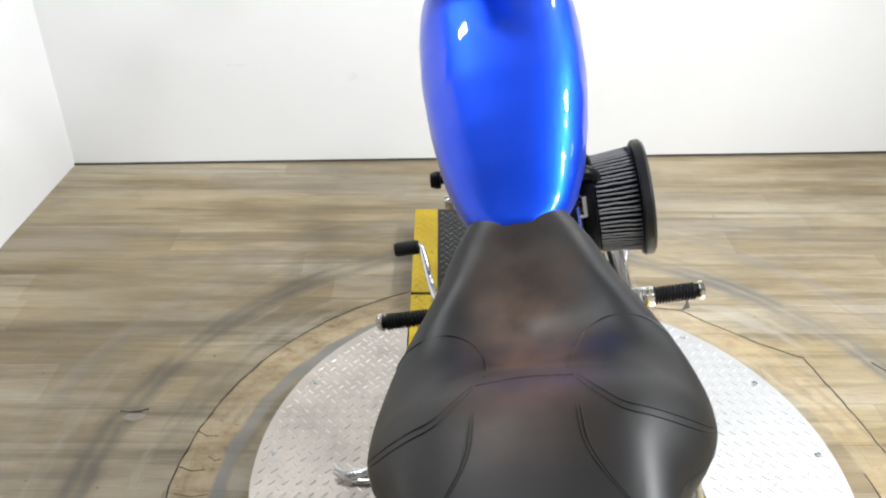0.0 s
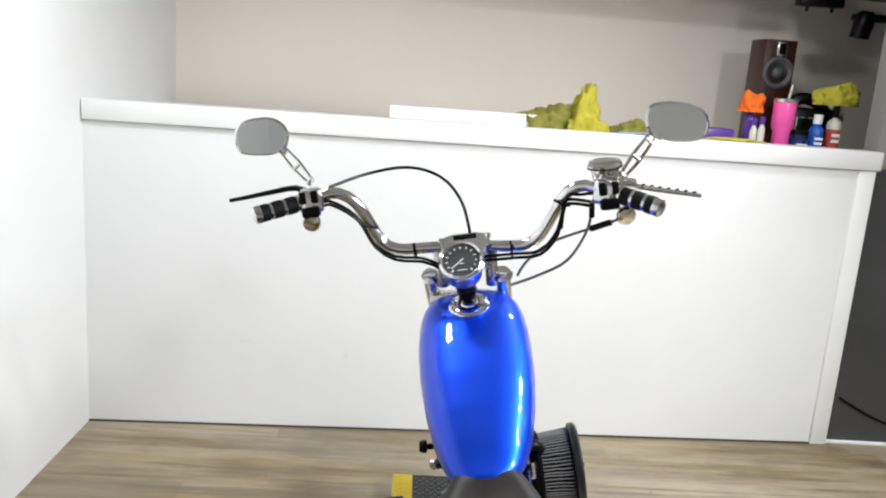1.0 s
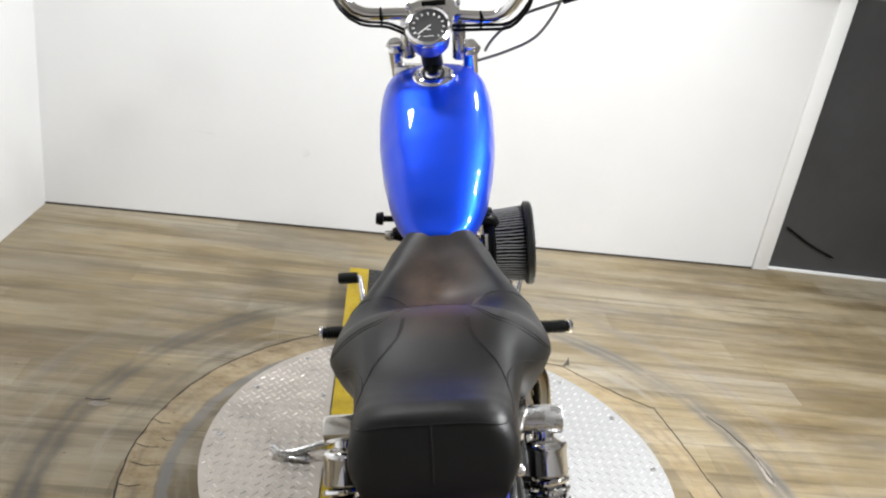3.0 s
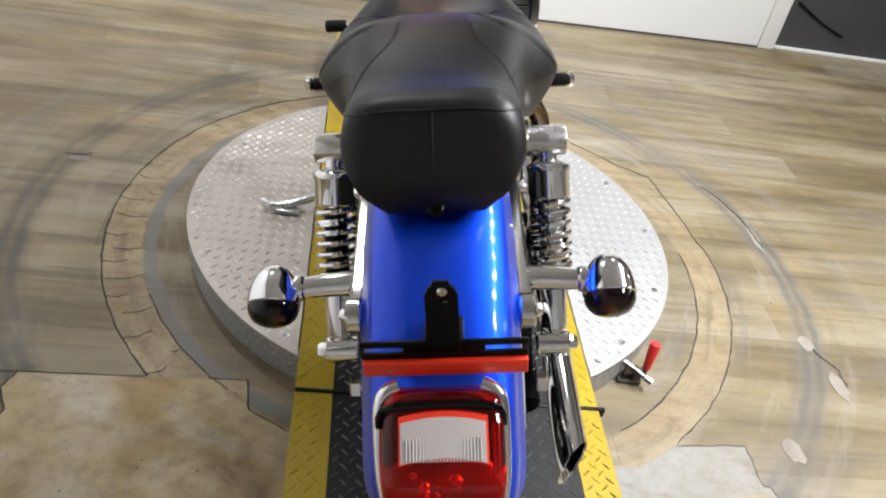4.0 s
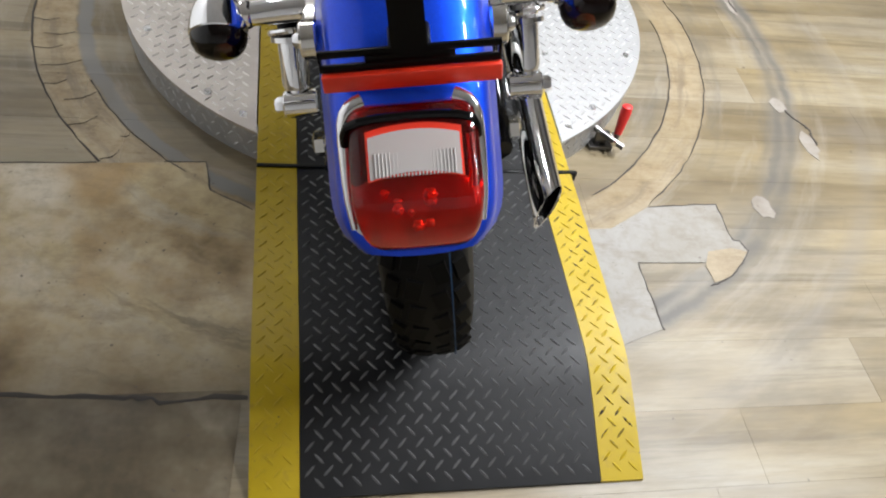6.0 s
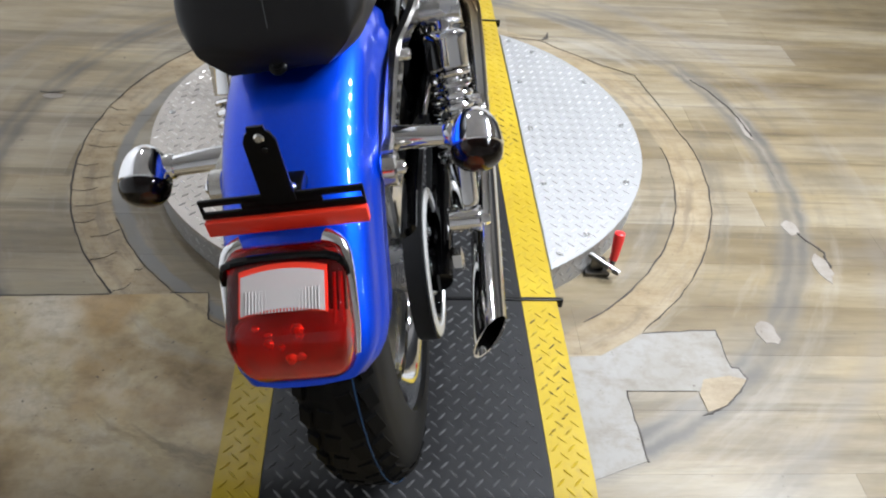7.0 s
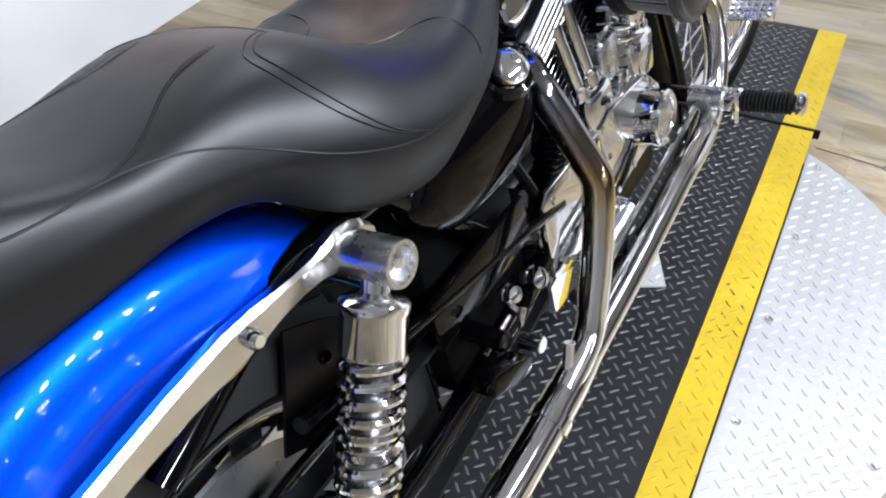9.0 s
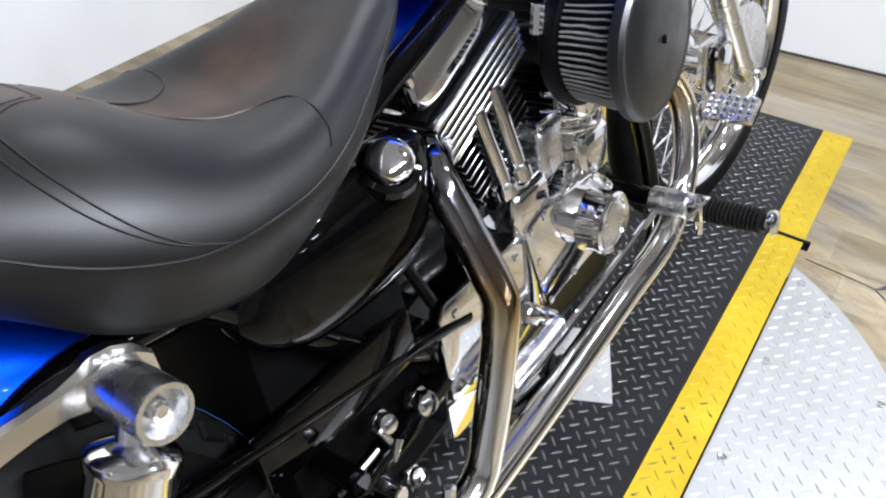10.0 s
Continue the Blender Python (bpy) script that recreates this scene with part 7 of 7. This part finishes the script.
def speaker():
    x, y, z = 1.59, 3.29, 1.432
    m = Matrix.Translation((x, y, z)) @ Matrix.Rotation(radians(4), 4, "Z") @ Matrix.Diagonal((0.83, 0.78, 1.24, 1))
    t = thing("loudspeaker", (x, y, z), "tall dark wood loudspeaker with a round grey driver on the counter", "loudspeaker")
    part("cabinet", box(-0.105, 0.105, -0.10, 0.12, 0, 0.46, 0.004, None, m), "speaker_wood", t)
    part("baffle", box(-0.10, 0.10, -0.106, -0.1005, 0.005, 0.455, 0.002, None, m), "speaker_wood", t)
    c = m @ Vector((-0.004, -0.106, 0.322))
    ax = (m.to_3x3() @ Vector((0, -1, 0)))
    part("driver", lathe([(0.07, 0), (0.084, 0.0), (0.084, 0.009), (0.072, 0.013), (0.064, 0.004), (0.036, -0.012), (0.03, 0.0), (0.018, 0.014), (0, 0.018)], c, ax, 28), "speaker_cone", t, "round grey speaker cone with a metal ring")
    h = box(-0.032, 0.036, -0.115, -0.106, 0.392, 0.452, 0.003, None, m)
    horn = part("horn_frame", h, "aluminium", t)
    part("horn", box(-0.018, 0.022, -0.118, -0.1155, 0.400, 0.444, 0.001, None, m), "black_satin", horn)


def tumbler():
    x, y, z = 1.475, 2.80, 1.434
    t = thing("tumbler", (x, y, z), "pink steel tumbler with a clear lid standing on the counter", "tumbler")
    part("cup", lathe([(0, 0), (0.036, 0), (0.038, 0.004), (0.041, 0.105), (0.052, 0.125), (0.054, 0.245), (0.052, 0.25), (0, 0.25)], (x, y, z), (0, 0, 1), 28), "pink_steel", t)
    part("rim", lathe([(0.0535, 0.246), (0.056, 0.246), (0.056, 0.26), (0.05, 0.264), (0, 0.262)], (x, y, z), (0, 0, 1), 28), "aluminium", t)
    part("straw", tube([(x + 0.01, y, z + 0.26), (x + 0.022, y, z + 0.33)], 0.005, 8, smooth=False), "plastic_clear", t)


def counter_things():
    speaker(), tumbler()
    crumple((0.35, 2.85, 1.434), (0.24, 0.12, 0.19), "cloth_olive", "crumpled olive yellow cleaning cloth on the counter", 1)
    crumple((0.50, 2.80, 1.434), (0.13, 0.09, 0.25), "cloth_yellow", "bright yellow crumpled cleaning cloth on the counter", 2)
    crumple((0.73, 2.80, 1.434), (0.13, 0.08, 0.14), "cloth_olive", "small olive cleaning cloth on the counter", 3)
    crumple((0.78, 2.64, 1.484), (0.17, 0.04, 0.012), "cloth_blue", "flat pale blue cloth on the counter edge", 4)
    crumple((1.22, 2.66, 1.484), (0.16, 0.05, 0.016), "cloth_yellow", "flat yellow cloth on the counter edge", 5)
    crumple((1.34, 2.86, 1.62), (0.08, 0.06, 0.11), "cloth_orange", "orange cloth draped over a spray bottle", 6)
    crumple((1.78, 2.90, 1.68), (0.15, 0.08, 0.13), "cloth_yellow", "yellow cloth draped over a bottle", 7)
    bottle((0.93, 2.82, 1.434), 0.012, 0.17, "label_red", "thin red marker bottle with a dark tip", neck=0.5)
    bottle((1.0, 2.80, 1.434), 0.035, 0.12, "plastic_clear", "small clear tub with a yellow label", neck=0.8, band="cloth_yellow")
    bottle((1.335, 2.80, 1.434), 0.017, 0.16, "plastic_clear", "small clear spray bottle with purple cap", cap="plastic_purple", neck=0.6)
    bottle((1.37, 2.79, 1.434), 0.017, 0.17, "plastic_clear", "small clear spray bottle with purple cap", cap="plastic_purple", neck=0.6)
    bottle((1.34, 2.87, 1.434), 0.028, 0.25, "plastic_purple", "purple spray bottle under an orange cloth", neck=0.5)
    bottle((1.565, 2.80, 1.434), 0.045, 0.12, "plastic_navy", "wide navy blue tin with white print", neck=0.8, band="plastic_navy")
    bottle((1.655, 2.81, 1.434), 0.034, 0.20, "plastic_blue", "blue spray can with a white cap", cap="print_white", neck=0.5, band="plastic_blue")
    bottle((1.765, 2.86, 1.434), 0.034, 0.25, "plastic_clear", "clear bottle with a red label band", neck=0.4, trigger=True, band="label_red")
    t = thing("machine_box", (1.68, 2.98, 1.434), "black polishing machine with a grey frame behind the bottles", "machine")
    part("body", box(1.56, 1.80, 2.93, 3.05, 1.434, 1.66, 0.02), "black_satin", t)
    part("handle", tube([(1.57, 2.98, 1.61), (1.61, 2.97, 1.70), (1.71, 2.97, 1.69), (1.79, 2.98, 1.62)], 0.03, 10), "black_satin", t)
    part("frame", tube([(1.60, 2.92, 1.48), (1.60, 2.92, 1.61), (1.71, 2.92, 1.61), (1.71, 2.92, 1.48)], 0.006, 8, smooth=False), "aluminium", t)
    t = thing("tray", (1.16, 2.9, 1.434), "shallow purple plastic tray on the counter", "tray")
    part("body", box(1.06, 1.26, 2.84, 2.95, 1.434, 1.53, 0.008), "plastic_purple", t)
    alone("white_board", (0.2, 2.95, 1.434), wall_box(1.32, 2.22, 0.30, 0.315, 1.434, 1.532, 0.002), "trim_white", "long white board standing on the counter", "board")
    alone("pebble", (1.94, 2.75, 1.434), box(1.92, 1.97, 2.73, 2.76, 1.434, 1.488, 0.005), "black_satin", "small black remote lying on the counter", "remote")
    t = thing("wall_socket", (2.22, 3.735, 1.66), "pale plastic wall socket with a plug in it", "socket", kind="")
    part("plate", box(2.19, 2.26, 3.725, 3.738, 1.60, 1.72, 0.003), "wall_cream", t)
    part("plug", box(2.205, 2.245, 3.69, 3.7245, 1.62, 1.66, 0.006), "plastic_clear", t)
    t = thing("wall_bracket", (-1.68, 3.6, 2.05), "small black bracket on the wall near the corner", "bracket")
    part("arm", box(-1.757, -1.735, 3.55, 3.62, 2.07, 2.20, 0.004), "black_satin", t)
    # dark fixtures hanging over the counter's end
    t = thing("ceiling_duct", (2.2, 3.2, 2.15), "dark metal duct and rail hanging under the ceiling", "duct")
    part("rail", box(1.57, 1.80, 3.02, 3.09, 2.165, 2.21, 0.008), "black_satin", t)
    part("rail", box(1.86, 3.2, 3.0, 3.06, 2.11, 2.145, 0.008), "black_satin", t)
    for x, z in ((1.90, 2.03), (2.17, 2.03), (2.60, 2.03)):
        head = part("lamp_head", lathe([(0, 0), (0.040, 0.0), (0.046, 0.006), (0.050, 0.06), (0.046, 0.11), (0.03, 0.128), (0, 0.13)], (x, 3.02, z), (0.12, -0.1, 1), 20), "black_satin", t)
        part("shade_ring", lathe([(0.041, -0.004), (0.049, -0.004), (0.049, 0.006), (0.041, 0.006)], (x, 3.02, z), (0.12, -0.1, 1), 20, closed=True), "black_gloss", head)
    for x in (1.62, 1.75, 2.3, 2.9):
        part("hanger", rod((x, 3.05, 2.14), (x, 3.05, 2.4), 0.008), "black_satin", t)
    bm, rows = bm_new(), []
    for i in range(45):
        x = 1.60 + 1.7 * i / 44
        rows.append([bm.verts.new((x, 2.98 + 0.60 * k / 14, 2.245 + 0.05 * k / 14 + 0.035 * noise.noise(Vector((x * 3.1, k * 0.35, 0))) + 0.018 * noise.noise(Vector((x * 8, k * 0.9, 3))))) for k in range(15)])
    for a, b in zip(rows, rows[1:]):
        for k in range(14):
            bm.faces.new((a[k], a[k + 1], b[k + 1], b[k]))
    bmesh.ops.solidify(bm, geom=bm.faces[:], thickness=0.004)
    alone("hanging_sheet", (2.2, 3.2, 2.25), bm, "sheet_grey", "crumpled grey sheet lying over the ceiling rails", "sheet", sharp=60)
    part("cable", tube([(1.90, 2.592, 0.24), (2.05, 2.594, 0.16), (2.20, 2.594, 0.10)], 0.006, 8), "black_satin", dark, "black cable hanging against the dark wall")
    # scuffs on the half wall
    for s, z, w, h in ((0.72, 0.42, 0.05, 0.005), (1.16, 0.37, 0.025, 0.018)):
        pts = [on_wall(s + w * math.cos(k * 0.7854) * random.uniform(0.7, 1.2), -0.0008, z + h * math.sin(k * 0.7854) * random.uniform(0.7, 1.2)) for k in range(8)]
        bm = bm_new()
        a = [bm.verts.new(p) for p in pts]
        b = [bm.verts.new(Vector(p) + BACK * 0.0006) for p in pts]
        bm.faces.new(a), bm.faces.new(b[::-1])
        for k in range(8):
            bm.faces.new((a[k], a[(k + 1) % 8], b[(k + 1) % 8], b[k]))
        part("scuff", bm, "scuff", front)


plain("sheet_grey", (0.22, 0.215, 0.21), 0.7, spread=0.25, scale=6, bump=0.2, bscale=40)
plain("scuff", (0.71, 0.71, 0.70), 0.6)
counter_things()
floor_marks()
floor_boards()
